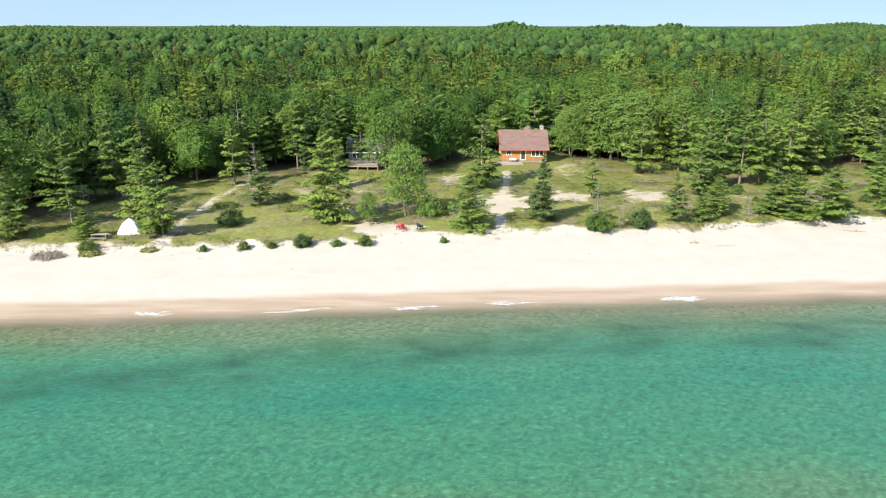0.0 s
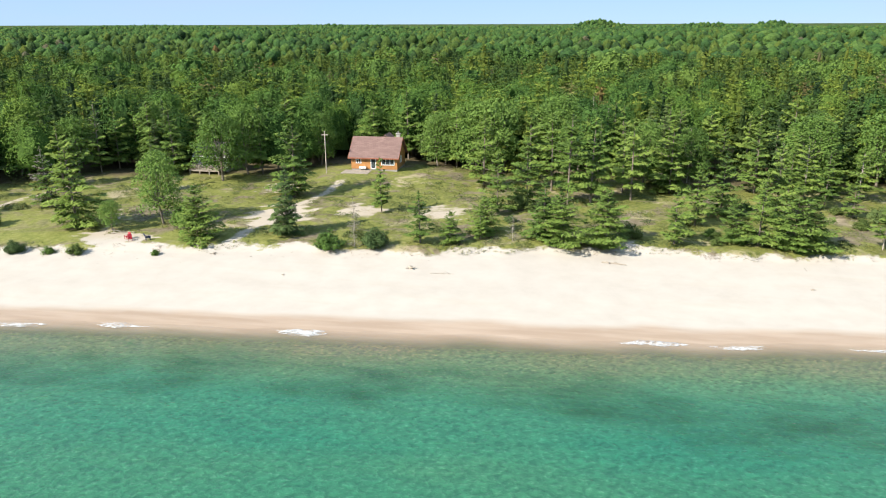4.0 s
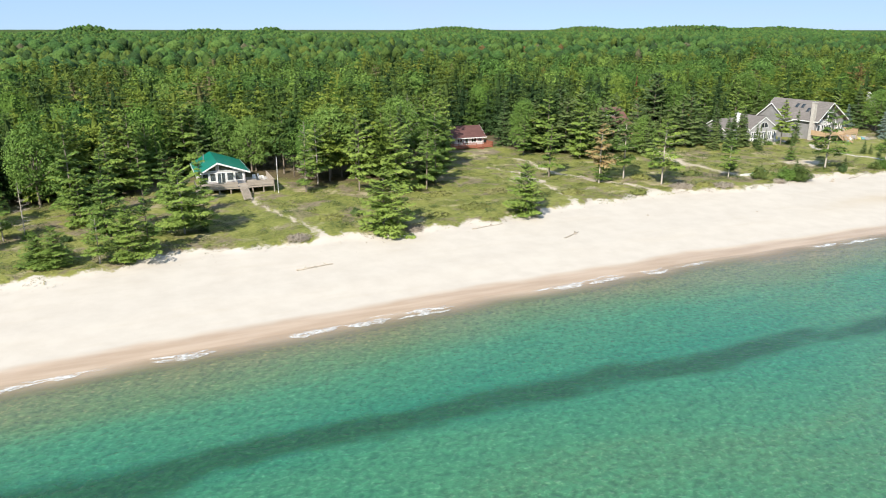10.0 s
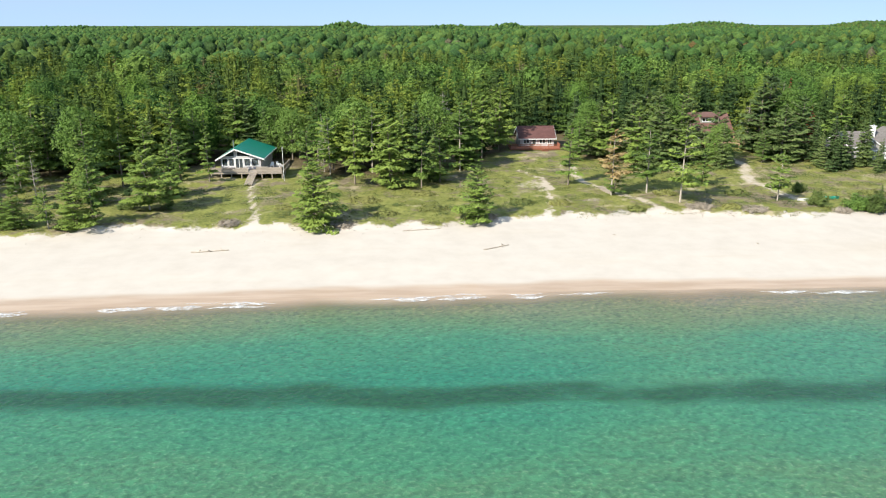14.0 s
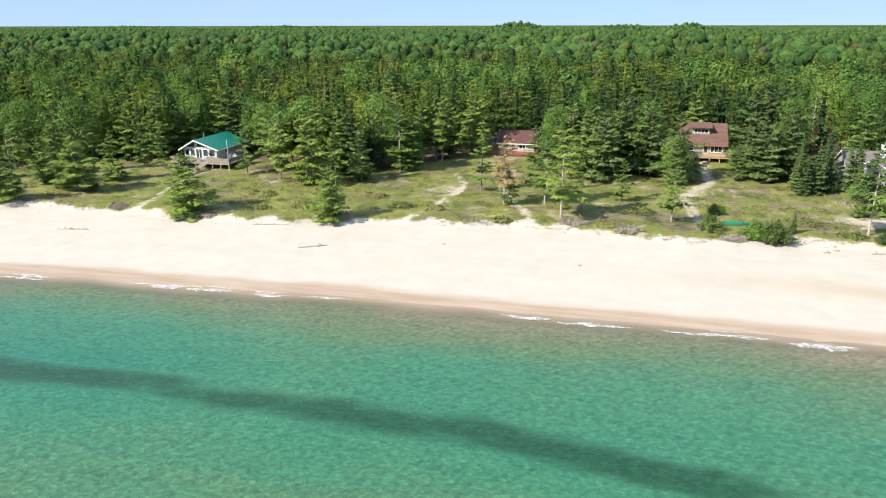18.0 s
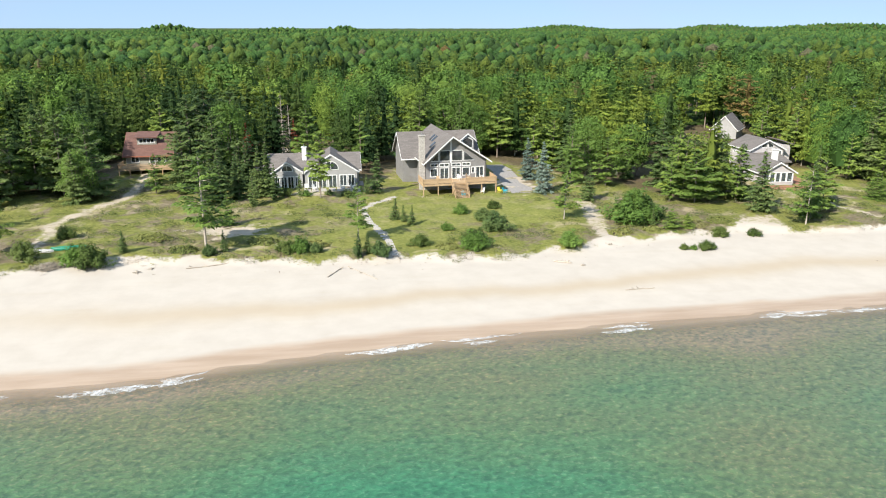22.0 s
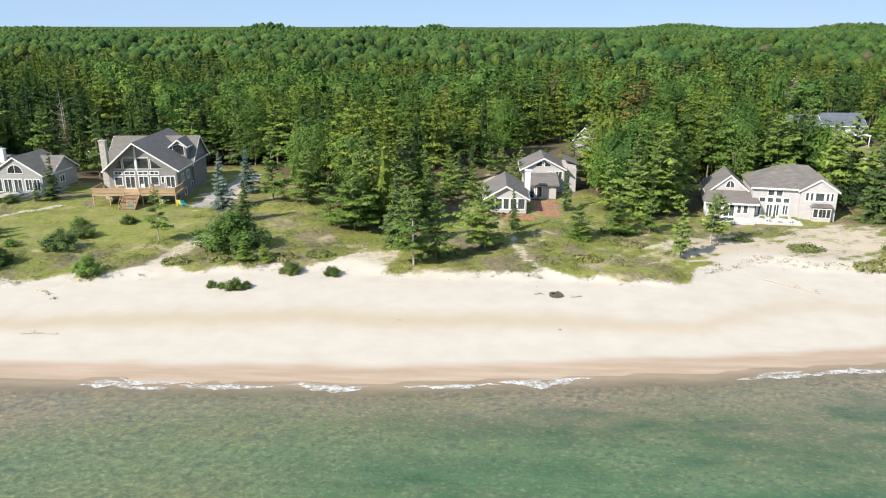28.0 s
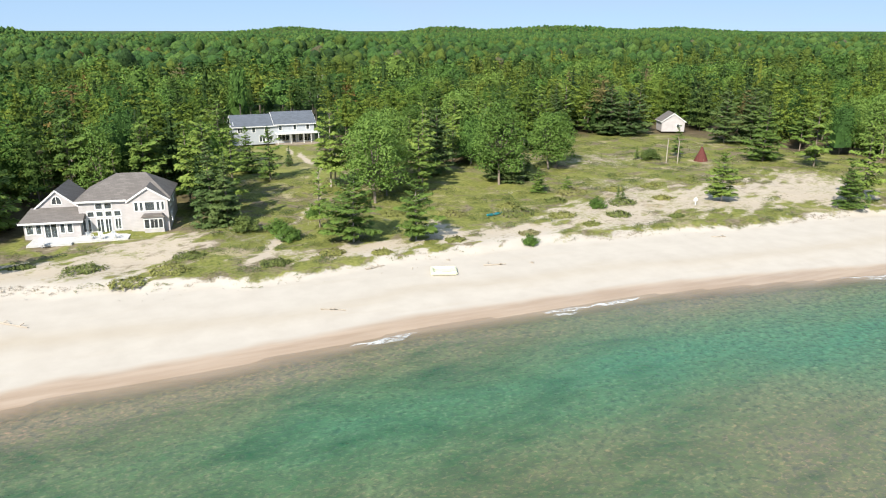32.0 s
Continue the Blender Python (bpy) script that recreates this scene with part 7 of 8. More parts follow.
deck("wooden_deck", W2 @ Matrix.Translation((-0.15, -4.4, -0.8)), 7.0, 4.3, 0.98, 0.5, M_DECKWHITE, "low pale painted deck before the white lake house", (), posts=5)

# ---- the blue-grey house at the end of the clearing ----
blue = thing("blue_grey_house", pose(424.2, 221.4, 1.9, 0, 0, 0), "two-storey pale blue-grey house with a slate roof", "house")
body(blue, 9.6, 8.0, 0, 4.9, M_BLUESIDE, at=(10.0, 0), front=[(0.8, 1.6, 3.1, 4.3, 1, 1, False), (4.4, 5.2, 3.1, 4.3, 1, 1, False), (7.6, 8.4, 3.1, 4.3, 1, 1, False), (0.5, 3.3, 0.5, 2.1, 3, 1, False), (4.0, 4.9, 0.05, 2.1, 1, 1, True), (5.6, 8.8, 0.3, 2.1, 3, 1, False)])
body(blue, 10.0, 7.5, 0, 4.7, M_BLUESIDE, front=[(4.4, 5.2, 2.9, 4.1, 1, 1, False), (7.4, 8.2, 2.9, 4.1, 1, 1, False), (6.0, 7.4, 0.6, 2.0, 2, 1, False), (7.8, 9.2, 0.6, 2.0, 2, 1, False), (1.0, 2.2, 2.9, 4.0, 2, 1, False)])
gable_roof(blue, 0, 8.0, 10.0, 19.6, 4.9, 7.3, M_ROOF_SLATE, along_y=False)
gable_roof(blue, 0, 7.5, 0, 9.9, 4.7, 6.9, M_ROOF_SLATE, along_y=False, name="wing_roof")
for gx, dd, t in ((0.0, 7.5, 6.7), (19.4, 8.0, 7.1)):
    o = gable_wall(blue, 0, dd, 0, 4.8, t, M_BLUESIDE)
    o.matrix_local = Matrix.Translation((gx + WALL, 0, 0)) @ Matrix.Rotation(radians(90), 4, "Z")
part("porch_roof", boxes([(9.8, 20.4, -2.2, 0.0, 2.35, 2.6)]), M_TRIM, blue)
for x in (10.0, 13.2, 16.4, 18.2, 20.1):
    part("porch_post", boxes([(x, x + 0.16, -2.1, -1.94, -0.2, 2.35)]), M_TRIM, blue)
part("porch_floor", boxes([(9.8, 20.4, -2.2, 0.0, -0.5, 0.05)]), M_DECKGREY, blue)

# ---- the white shed and what stands in the eastern clearing ----
shed = thing("white_shed", pose(535.6, 202.0, 2.0, 0, 0, -25), "small white shed with a steep gable", "shed")
body(shed, 6.2, 6.0, 0, 2.9, M_WHITE, front=[(4.0, 4.8, 1.0, 2.0, 1, 1, False)])
gable_wall(shed, 0, 6.2, 0, 2.9, 4.9, M_WHITE)
gable_wall(shed, 0, 6.2, 5.8, 2.9, 4.9, M_WHITE)
gable_roof(shed, 0, 6.2, 0, 6.0, 2.9, 5.05, M_ROOF_GREY, over=0.3, end=0.3)
# pale walls and roofs glimpsed between the trees behind
for x, y, w, d, h in ((455, 300, 9, 7, 5.5), (470, 325, 10, 8, 6.0)):
    g = thing("hidden_house", pose(x, y, 3.5), "pale house glimpsed between the trees", "house", "cottages in the woods")
    body(g, w, d, 0, h, M_WHITE, front=[(1.0, 2.4, 1.0, 2.2, 2, 1, False), (4.0, 5.4, 1.0, 2.2, 2, 1, False)])
    gable_roof(g, 0, d, 0, w, h, h + 2.2, M_ROOF_GREY, along_y=False)
    for gx in (0.0, w - WALL):
        o = gable_wall(g, 0, d, 0, h, h + 2.0, M_WHITE)
        o.matrix_local = Matrix.Translation((gx + WALL, 0, 0)) @ Matrix.Rotation(radians(90), 4, "Z")


# ---- low growth on the dune ----
def heath_material():
    """Ground juniper, bearberry, bare heath twigs and dry grass: the tone is stored clump by clump."""
    n = Nodes("dune_heath", 0.7, 0.2)
    g = n.add("ShaderNodeNewGeometry")
    base = n.ramp(n.attr("tone"), [(0.0, (0.055, 0.080, 0.024)), (0.35, (0.130, 0.152, 0.040)), (0.6, (0.215, 0.213, 0.064)), (0.8, (0.185, 0.155, 0.110)), (1.0, (0.500, 0.440, 0.390))])
    n.color(n.mix(g.outputs["Random Per Island"], n.mix(1.0, base, (0.82, 0.82, 0.82), "MULTIPLY"), n.mix(1.0, base, (1.15, 1.15, 1.1), "MULTIPLY")))
    return n.mat


M_HEATH = heath_material()


def heath(name, x0, x1, step, seed, blade, label, tall, cover, n=18, spread=1.0, shift=0.0):
    rng = np.random.RandomState(seed)
    X, Y = np.meshgrid(np.arange(x0, x1, step), np.arange(86, 215, step))
    X, Y = (X + rng.uniform(-0.5, 0.5, X.shape) * step).ravel(), (Y + rng.uniform(-0.5, 0.5, Y.shape) * step).ravel()
    green = greenness(X, Y)
    field = wave(X, Y, 9, 31) + 0.6 * wave(X, Y, 3.6, 32)
    keep = (Y > dune_y(X) + 0.2) & (Y < woods_y(X) + 3) & (green > 0.55) & (field > cover + rng.uniform(-0.35, 0.35, len(X))) & (patches(LAWNS, X, Y) < 0.45)
    for a, b, c, d in KEEP_OUT[:14]:
        keep &= ~((X > a + 1) & (X < b - 1) & (Y > c + 1) & (Y < d))
    X, Y = X[keep], Y[keep]
    Z = ground_z(X, Y)
    ang, rad = rng.uniform(0, 6.28, (len(X), n)), np.sqrt(rng.uniform(0, 1, (len(X), n)))
    w = spread * rng.uniform(0.45, 0.95, (len(X), 1))
    h = tall * rng.uniform(0.6, 1.5, (len(X), 1))
    o = np.stack([np.cos(ang) * rad, np.sin(ang) * rad, 0.25 + 0 * rad], -1)
    c = np.stack([X[:, None] + np.cos(ang) * rad * w, Y[:, None] + np.sin(ang) * rad * w, Z[:, None] + h * (1 - rad * rad * 0.8)], -1)
    v = tufts(rng, c.reshape(-1, 3), blade, 1.5, 1, 1.6, o.reshape(-1, 3), 0.5, 0.36)
    tone = np.clip(0.36 + shift + 0.36 * wave(X, Y, 13, 33) + 0.26 * wave(X, Y, 4, 34) + rng.uniform(-0.12, 0.12, len(X)), 0, 1)
    ob = new(name, mesh_from(name, v, tris(v), M_HEATH, tone=np.repeat(tone, n * 3)))
    return tagged(ob, label, "shrubs", kind="stuff")


heath("ground_juniper", -75, 545, 0.9, 301, 0.12, "low mats of olive juniper and heath on the dune", 0.17, 0.12)
heath("dune_grass", -75, 545, 1.6, 302, 0.12, "tufts of dry yellow-green dune grass", 0.18, -0.5)
heath("juniper_mat", -75, 545, 2.6, 303, 0.15, "spreading dark green juniper mats on the dune", 0.44, 0.08, 80, 1.9, -0.18)


def bank_edge():
    """Ragged lip of roots, dead grass and creeping heath where the dune breaks off onto the sand."""
    rng = np.random.RandomState(304)
    x = np.arange(-75, 545, 0.13)
    x = x + rng.uniform(-0.1, 0.1, len(x))
    grow = wave(x, x * 0, 17, 35) + 0.7 * wave(x, x * 0, 5, 36)
    keep = grow > rng.uniform(-0.4, 1.0, len(x))
    x = x[keep]
    y = dune_y(x) + rng.uniform(-0.3, 1.2, len(x)) + 0.4 * wave(x, x * 0, 6, 37)
    n = 9
    ang, rad = rng.uniform(0, 6.28, (len(x), n)), np.sqrt(rng.uniform(0, 1, (len(x), n)))
    o = np.stack([np.cos(ang) * rad, np.sin(ang) * rad, 0.3 + 0 * rad], -1)
    c = np.stack([x[:, None] + o[..., 0] * 0.5, y[:, None] + o[..., 1] * 0.4, ground_z(x, y)[:, None] + 0.13 * (1 - 0.7 * rad * rad)], -1)
    v = tufts(rng, c.reshape(-1, 3), 0.14, 1.3, 1, 1.9, o.reshape(-1, 3), 0.6, 0.26)
    dead = wave(x, x * 0, 23, 38) + 0.5 * wave(x, x * 0, 7, 39)
    tone = np.where(dead > 0.15, rng.uniform(0.74, 0.92, len(x)), rng.uniform(0.05, 0.6, len(x)))
    ob = new("bank_edge", mesh_from("bank_edge", v, tris(v), M_HEATH, tone=np.repeat(tone, n * 3)))
    return tagged(ob, "ragged edge of dead grass, roots and heath above the sand", "shrubs", kind="stuff")


bank_edge()

# cushions of olive shrub on the eastern dune and heath along the sand edge
for x, y, r in ((456, 137.5, 3.4), (461.5, 133.5, 2.4), (452, 127, 1.6), (470, 131, 2.2), (446, 141, 2.4), (480, 146, 2.0), (466, 143, 2.2), (438, 145, 2.0), (424, 128.5, 1.7), (404.5, 129, 2.6), (400, 126.8, 2.4),
                (416.5, 127, 2.0), (505, 142, 1.4), (498, 148, 1.6), (192, 122, 2.2), (186, 124, 2.4), (164, 117, 2.2), (171, 119, 2.5), (214, 119.5, 2.4), (219, 118.8, 1.8), (252, 121, 2.0), (269, 121.5, 2.2),
                (318.5, 124, 1.6), (330.5, 126.8, 2.0), (475, 137, 2.6), (472, 147, 3.0), (463, 128, 1.5), (457, 143, 2.0), (484, 138, 1.8), (489, 147, 2.2), (478, 127, 1.3),
                (395, 134, 2.6), (388, 138, 1.6), (407, 134, 2.2), (-50, 87.6, 2.2), (-45, 88.4, 1.6), (-38, 89.8, 1.2), (441, 128, 1.5), (430, 126.5, 1.4), (203.4, 118.4, 1.6), (222, 117.2, 2.2), (236, 117.8, 2.0), (179, 114.6, 1.8), (158, 112.2, 1.9), (313, 123, 2.0), (326, 125.6, 2.2), (141, 112.6, 1.8),
                (262, 124, 2.4), (287, 119.5, 1.8), (211, 127.5, 2.2), (224, 128, 2.4), (247, 127, 2.6), (180, 128, 2.6), (160, 126, 2.8), (170, 130, 2.4), (148, 121, 2.2), (111, 116, 2.2), (96, 111, 2.0), (88, 109, 1.8),
                (61, 110, 2.0), (36, 108, 2.2), (24, 104, 1.8), (-22, 108, 2.4), (-34, 111, 2.4), (-27, 117, 2.6), (365, 127, 2.0), (347, 128.5, 2.0), (372, 134, 2.2)):
    rng = np.random.RandomState(int(x * 3 + y) + 1000)
    k = 420
    d = rng.normal(size=(k, 3))
    d /= np.linalg.norm(d, axis=1, keepdims=True)
    d[:, 2] = np.abs(d[:, 2])
    dry = y < dune_y(x) + 2.6 and r > 1.65 and x < 380
    c = d * np.array([r, r * 0.7, r * (0.16 if dry else 0.32)]) * rng.uniform(0.75, 1.02, (k, 1)) * (1 + 0.15 * np.sin(d[:, :1] * 7))
    v = tufts(rng, c, 0.34, 0.5, 3, 2.2, d, 0.8, 0.10) if dry else tufts(rng, c, 0.22, 0.7, 2, 1.4, d, 0.5, 0.4)
    base = new("cushion_shrub")
    base.matrix_world = Matrix.Translation((x, y, float(ground_z(x, y)) - 0.05))
    tone = 0.86 if dry else 0.2 + 0.5 * rng.uniform()
    tagged(base, "low grey-brown bare heath brush on sand" if dry else "low spreading olive-green cushion shrub on sand", "shrub", "cushion shrubs")
    o = new("foliage", mesh_from("cushion_foliage", v, tris(v), M_HEATH, tone=np.full(len(v), tone)))
    o.parent = base
    stem = part("stems", tube([(0, 0, 0), (r * 0.4, 0.1, r * 0.2)], 0.04, 4), M_BARK, base)

# ---- breaking wavelets along the shore ----
def foam(x, length, wide, off, seed):
    rng = np.random.RandomState(seed)
    n = max(6, int(length / 0.5))
    t = np.linspace(0, 1, n)
    xs = x + (t - 0.5) * length
    mid = shore_y(xs) - off + 0.18 * wave(xs, xs * 0, 2.2, seed % 9) + 0.5 * (t - 0.5) ** 2
    half = wide * np.sin(np.pi * t) ** 0.6 * (0.45 + 0.55 * rng.uniform(0.3, 1, n)) * (1 + 0.5 * wave(xs, xs * 0, 1.3, 3))
    bm = bmesh.new()
    lo = [bm.verts.new((a, b - max(0.02, h), 0.03)) for a, b, h in zip(xs, mid, half)]
    ce = [bm.verts.new((a, b, 0.05 + 0.16 * max(0.02, h))) for a, b, h in zip(xs, mid, half)]
    hi = [bm.verts.new((a, b + max(0.02, h * 0.7), 0.035)) for a, b, h in zip(xs, mid, half)]
    for i in range(n - 1):
        bm.faces.new((lo[i], lo[i + 1], ce[i + 1], ce[i]))
        bm.faces.new((ce[i], ce[i + 1], hi[i + 1], hi[i]))
    me = bpy.data.meshes.new("wavelet_foam")
    bm.to_mesh(me)
    bm.free()
    me.materials.append(M_FOAM)
    return tagged(new("wavelet_foam", me), "white foam of a small breaking wavelet", "wave foam", "wavelets along the shore", "stuff")


for k in range(78):
    rr = random.Random(900 + k)
    x = -70 + k * 7.6 + rr.uniform(-3, 3)
    if rr.random() < (0.5 if x > 300 else 0.68):
        foam(x + 0.4, rr.uniform(2.5, 6.0), rr.uniform(0.4, 0.8), rr.uniform(0.5, 1.2), k + 300)
        foam(x, rr.uniform(3.0, 9.0), rr.uniform(0.25, 0.7), rr.uniform(0.0, 1.6), k)
        if rr.random() < 0.4:
            foam(x + rr.uniform(2, 4), rr.uniform(1.5, 4), rr.uniform(0.1, 0.25), rr.uniform(-0.2, 0.9), k + 100)

# ---- driftwood on the sand ----
def log(x0, y0, x1, y1, r, label="grey driftwood log lying on the sand", rough=3):
    rng = random.Random(round(x0 * 5 + y0))
    n = 6
    pts = []
    for k in range(n + 1):
        t = k / n
        x, y = x0 + (x1 - x0) * t, y0 + (y1 - y0) * t + rng.uniform(-0.06, 0.06)
        pts.append((x, y, float(ground_z(x, y)) + r * 0.38 + rng.uniform(-0.02, 0.03)))
    vs, fs = [], []
    along_x, sides = Vector((x1 - x0, y1 - y0, 0)).normalized(), 7
    across = Vector((-along_x.y, along_x.x, 0))
    for k, p in enumerate(pts):
        rr = r * (0.56 - 0.26 * k / n) * rng.uniform(0.88, 1.1)
        for q in range(sides):
            ang = 6.2832 * q / sides
            vs.append(tuple(Vector(p) + across * rr * math.cos(ang) + Vector((0, 0, rr * math.sin(ang)))))
    for k in range(n):
        for q in range(sides):
            w = (q + 1) % sides
            fs.append((k * sides + q, k * sides + w, (k + 1) * sides + w, (k + 1) * sides + q))
    t = new("driftwood_log")
    tagged(t, label, "driftwood", "driftwood on the beach")
    o = new("stem", mesh_from("driftwood_stem", np.array(vs), np.array(fs), M_DRIFT, True))
    o.parent = t
    for k in range(rough):
        p = pts[rng.randrange(1, n)]
        a = rng.uniform(0, 6.28)
        part("stub", tube([p, (p[0] + 0.5 * math.cos(a), p[1] + 0.5 * math.sin(a), p[2] + rng.uniform(0.1, 0.35))], r * 0.35, 4), M_DRIFT, t)
    return t


for a in ((138.3, 101.8, 143.1, 102.5, 0.22), (177.6, 101.6, 181.2, 103.5, 0.2), (270.8, 111.0, 272.6, 114.2, 0.14), (273.3, 114.5, 276.8, 109.6, 0.12), (305.6, 102.3, 309.3, 102.5, 0.12), (253.2, 115.6, 258.3, 116.9, 0.16),
          (418.5, 112.3, 420.8, 111.0, 0.14), (426.6, 122.6, 429.2, 123.2, 0.25), (440.8, 118.8, 443.6, 118.2, 0.2), (476.4, 117.8, 478.4, 117.2, 0.18), (57.2, 99.8, 60.2, 99.4, 0.22), (300.2, 113.6, 302.4, 112.6, 0.25),
          (166.5, 109.8, 172.0, 110.6, 0.15), (385.5, 123.0, 390.5, 118.5, 0.16), (36.5, 93.0, 39.5, 93.2, 0.08)):
    log(*a)


def stump(x, y, s, label="small weathered root stump on the beach"):
    rng = random.Random(round(x * 11))
    z = float(ground_z(x, y))
    t = thing("root_stump", Matrix.Translation((x, y, z)), label, "driftwood", "driftwood on the beach")
    part("core", tube([(0, 0, -0.1), (0.1 * s, 0, 0.35 * s)], 0.25 * s, 7), M_DRIFT, t)
    for k in range(5):
        a = 1.26 * k + rng.uniform(-0.3, 0.3)
        part("root", tube([(0, 0, 0.12 * s), (0.7 * s * math.cos(a), 0.7 * s * math.sin(a), rng.uniform(0.0, 0.3) * s)], 0.07 * s, 5), M_DRIFT, t)
    return t


for a in ((33.9, 94.1, 0.9), (80.5, 94.5, 0.45), (7.4, 95.3, 0.7), (19.0, 90.0, 0.35), (197.0, 107.5, 0.4), (216, 103, 0.35), (247.5, 114.8, 0.8), (249.0, 115.8, 0.6), (359.5, 106.5, 0.35), (343, 108, 0.3), (303.5, 111.6, 0.6),
          (447, 117.5, 0.5), (437.5, 122.2, 0.5), (497, 125, 0.5), (-18.5, 84, 0.3)):
    stump(*a)

# scattered wrack along the foot of the dune
rng = np.random.RandomState(77)
n = 900
wx = rng.uniform(-70, 540, n)
wy = dune_y(wx) - np.abs(rng.normal(0, 1.6, n)) - 0.3
wz = ground_z(wx, wy) + 0.03
ww = rng.uniform(0.05, 0.28, n)
c = np.stack([wx, wy, wz], -1)
v = tufts(rng, c, ww, 1.4, 1, 2.4, np.stack([np.cos(wx * 9), np.sin(wx * 9), 0 * wx], -1), 0.3, 0.22)
o = new("beach_wrack", mesh_from("beach_wrack", v, tris(v), M_DRIFT))
tagged(o, "scattered twigs and wrack along the dune foot", "wrack", kind="stuff")

# ---- the camp by the western lot ----
M_TENT = plain("white_tent_cloth", (0.78, 0.78, 0.77), 0.7, 0.2, vary=0.06)
M_REDPLASTIC = plain("red_plastic", (0.36, 0.022, 0.03), 0.4, 0.4, vary=0.08)
M_NAVY = plain("dark_blue_cloth", (0.03, 0.045, 0.09), 0.8, 0.2)
M_YELLOW = plain("yellow_plastic", (0.75, 0.62, 0.06), 0.4, 0.4, vary=0.08)
M_PALEYELLOW = plain("pale_yellow_vinyl", (0.66, 0.66, 0.46), 0.4, 0.4, vary=0.08)
M_CYAN = plain("turquoise_plastic", (0.04, 0.42, 0.52), 0.4, 0.4, vary=0.08)
M_CANOE = plain("green_hull", (0.03, 0.34, 0.22), 0.4, 0.4, vary=0.08)
M_TEPEE = plain("brown_red_canvas", (0.115, 0.036, 0.030), 0.8, 0.2, vary=0.15)


def dome_tent(x, y, w, d, h):
    z = float(ground_z(x, y))
    t = thing("dome_tent", Matrix.Translation((x, y, z)) @ Matrix.Rotation(0.2, 4, "Z"), "white dome tent pitched on the grass", "tent")
    bm = bmesh.new()
    rings, seg = 7, 16
    grid = []
    for i in range(rings + 1):
        a = math.pi / 2 * i / rings
        row = []
        for k in range(seg):
            b = 2 * math.pi * k / seg
            sq = 1 / max(abs(math.cos(b)), abs(math.sin(b))) ** 0.45
            sag = 1 - 0.05 * abs(math.sin(2 * b))
            row.append(bm.verts.new((w / 2 * math.cos(b) * sq * (1 - math.sin(a) * 0.72 - 0.28 * math.sin(a) ** 6) * sag + 0.12 * math.sin(a) * 0, d / 2 * math.sin(b) * sq * (1 - math.sin(a) * 0.72 - 0.28 * math.sin(a) ** 6) * sag, h * math.sin(a))))
        grid.append(row)
    for i in range(rings):
        for k in range(seg):
            j = (k + 1) % seg
            bm.faces.new((grid[i][k], grid[i][j], grid[i + 1][j], grid[i + 1][k]))
    bmesh.ops.remove_doubles(bm, verts=bm.verts[:], dist=0.001)
    part("canopy", bm, M_TENT, t)
    for sx in (1, -1):
        for sy in (1, -1):
            part("tent_pole", tube([(sx * w * 0.36, sy * d * 0.36, 0.0), (sx * w * 0.2, sy * d * 0.2, h * 0.72), (sx * 0.12, sy * 0.12, h + 0.02)], 0.02, 4), M_METAL, t)
    part("door_flap", prism([(-0.45, 0.05), (0.45, 0.05), (0, 0.5)], 0.02, None, -d / 2 * 0.97), M_TRIM, t, "zipped door flap")
    return t


dome_tent(-42.9, 95.9, 3.7, 3.0, 2.0)


def table(x, y, w, d, h, mat, label, rz=0.0):
    t = thing("picnic_table", Matrix.Translation((x, y, float(ground_z(x, y)))) @ Matrix.Rotation(rz, 4, "Z"), label, "table")
    for k in range(4):
        part("board", boxes([(-w / 2, w / 2, -d / 2 + k * d / 4, -d / 2 + (k + 1) * d / 4 - 0.02, h - 0.05, h)]), mat, t)
    for sx in (-w / 2 + 0.2, w / 2 - 0.2):
        for sy in (-d / 2 + 0.08, d / 2 - 0.08):
            part("leg", boxes([(sx - 0.05, sx + 0.05, sy - 0.04, sy + 0.04, -0.05, h - 0.05)]), mat, t)
    for sy in (-d / 2 - 0.4, d / 2 + 0.4):
        part("bench", boxes([(-w / 2, w / 2, sy - 0.14, sy + 0.14, 0.40, 0.45), (-w / 2 + 0.2, -w / 2 + 0.28, sy - 0.1, sy + 0.1, -0.05, 0.4), (w / 2 - 0.28, w / 2 - 0.2, sy - 0.1, sy + 0.1, -0.05, 0.4)]), mat, t)
    return t


table(-45.6, 92.6, 2.2, 0.9, 0.75, M_DECKGREY, "grey picnic table near the tent")


def chair(m, mat, label, name="deck_chair"):
    t = thing(name, m, label, "chair")
    part("seat", boxes([(-0.3, 0.3, -0.3, 0.3, 0.36, 0.42)], 0.02), mat, t)
    b = part("backrest", boxes([(-0.3, 0.3, -0.03, 0.03, 0, 0.62)], 0.02), mat, t)
    b.matrix_local = Matrix.Translation((0, 0.3, 0.4)) @ Matrix.Rotation(radians(-18), 4, "X")
    for sx in (-0.26, 0.26):
        for sy in (-0.25, 0.25):
            part("leg", boxes([(sx - 0.03, sx + 0.03, sy - 0.03, sy + 0.03, 0, 0.36)]), mat, t)
        part("armrest", boxes([(sx - 0.05, sx + 0.05, -0.32, 0.3, 0.58, 0.62), (sx - 0.03, sx + 0.03, -0.3, -0.24, 0.36, 0.58)]), mat, t)
    return t


def seat_at(x, y, mat, label, turn=0.0, z=None, s=1.0):
    zz = float(ground_z(x, y)) if z is None else z
    return chair(Matrix.Translation((x, y, zz)) @ Matrix.Rotation(turn, 4, "Z") @ Matrix.Diagonal((s, s, s, 1)), mat, label)


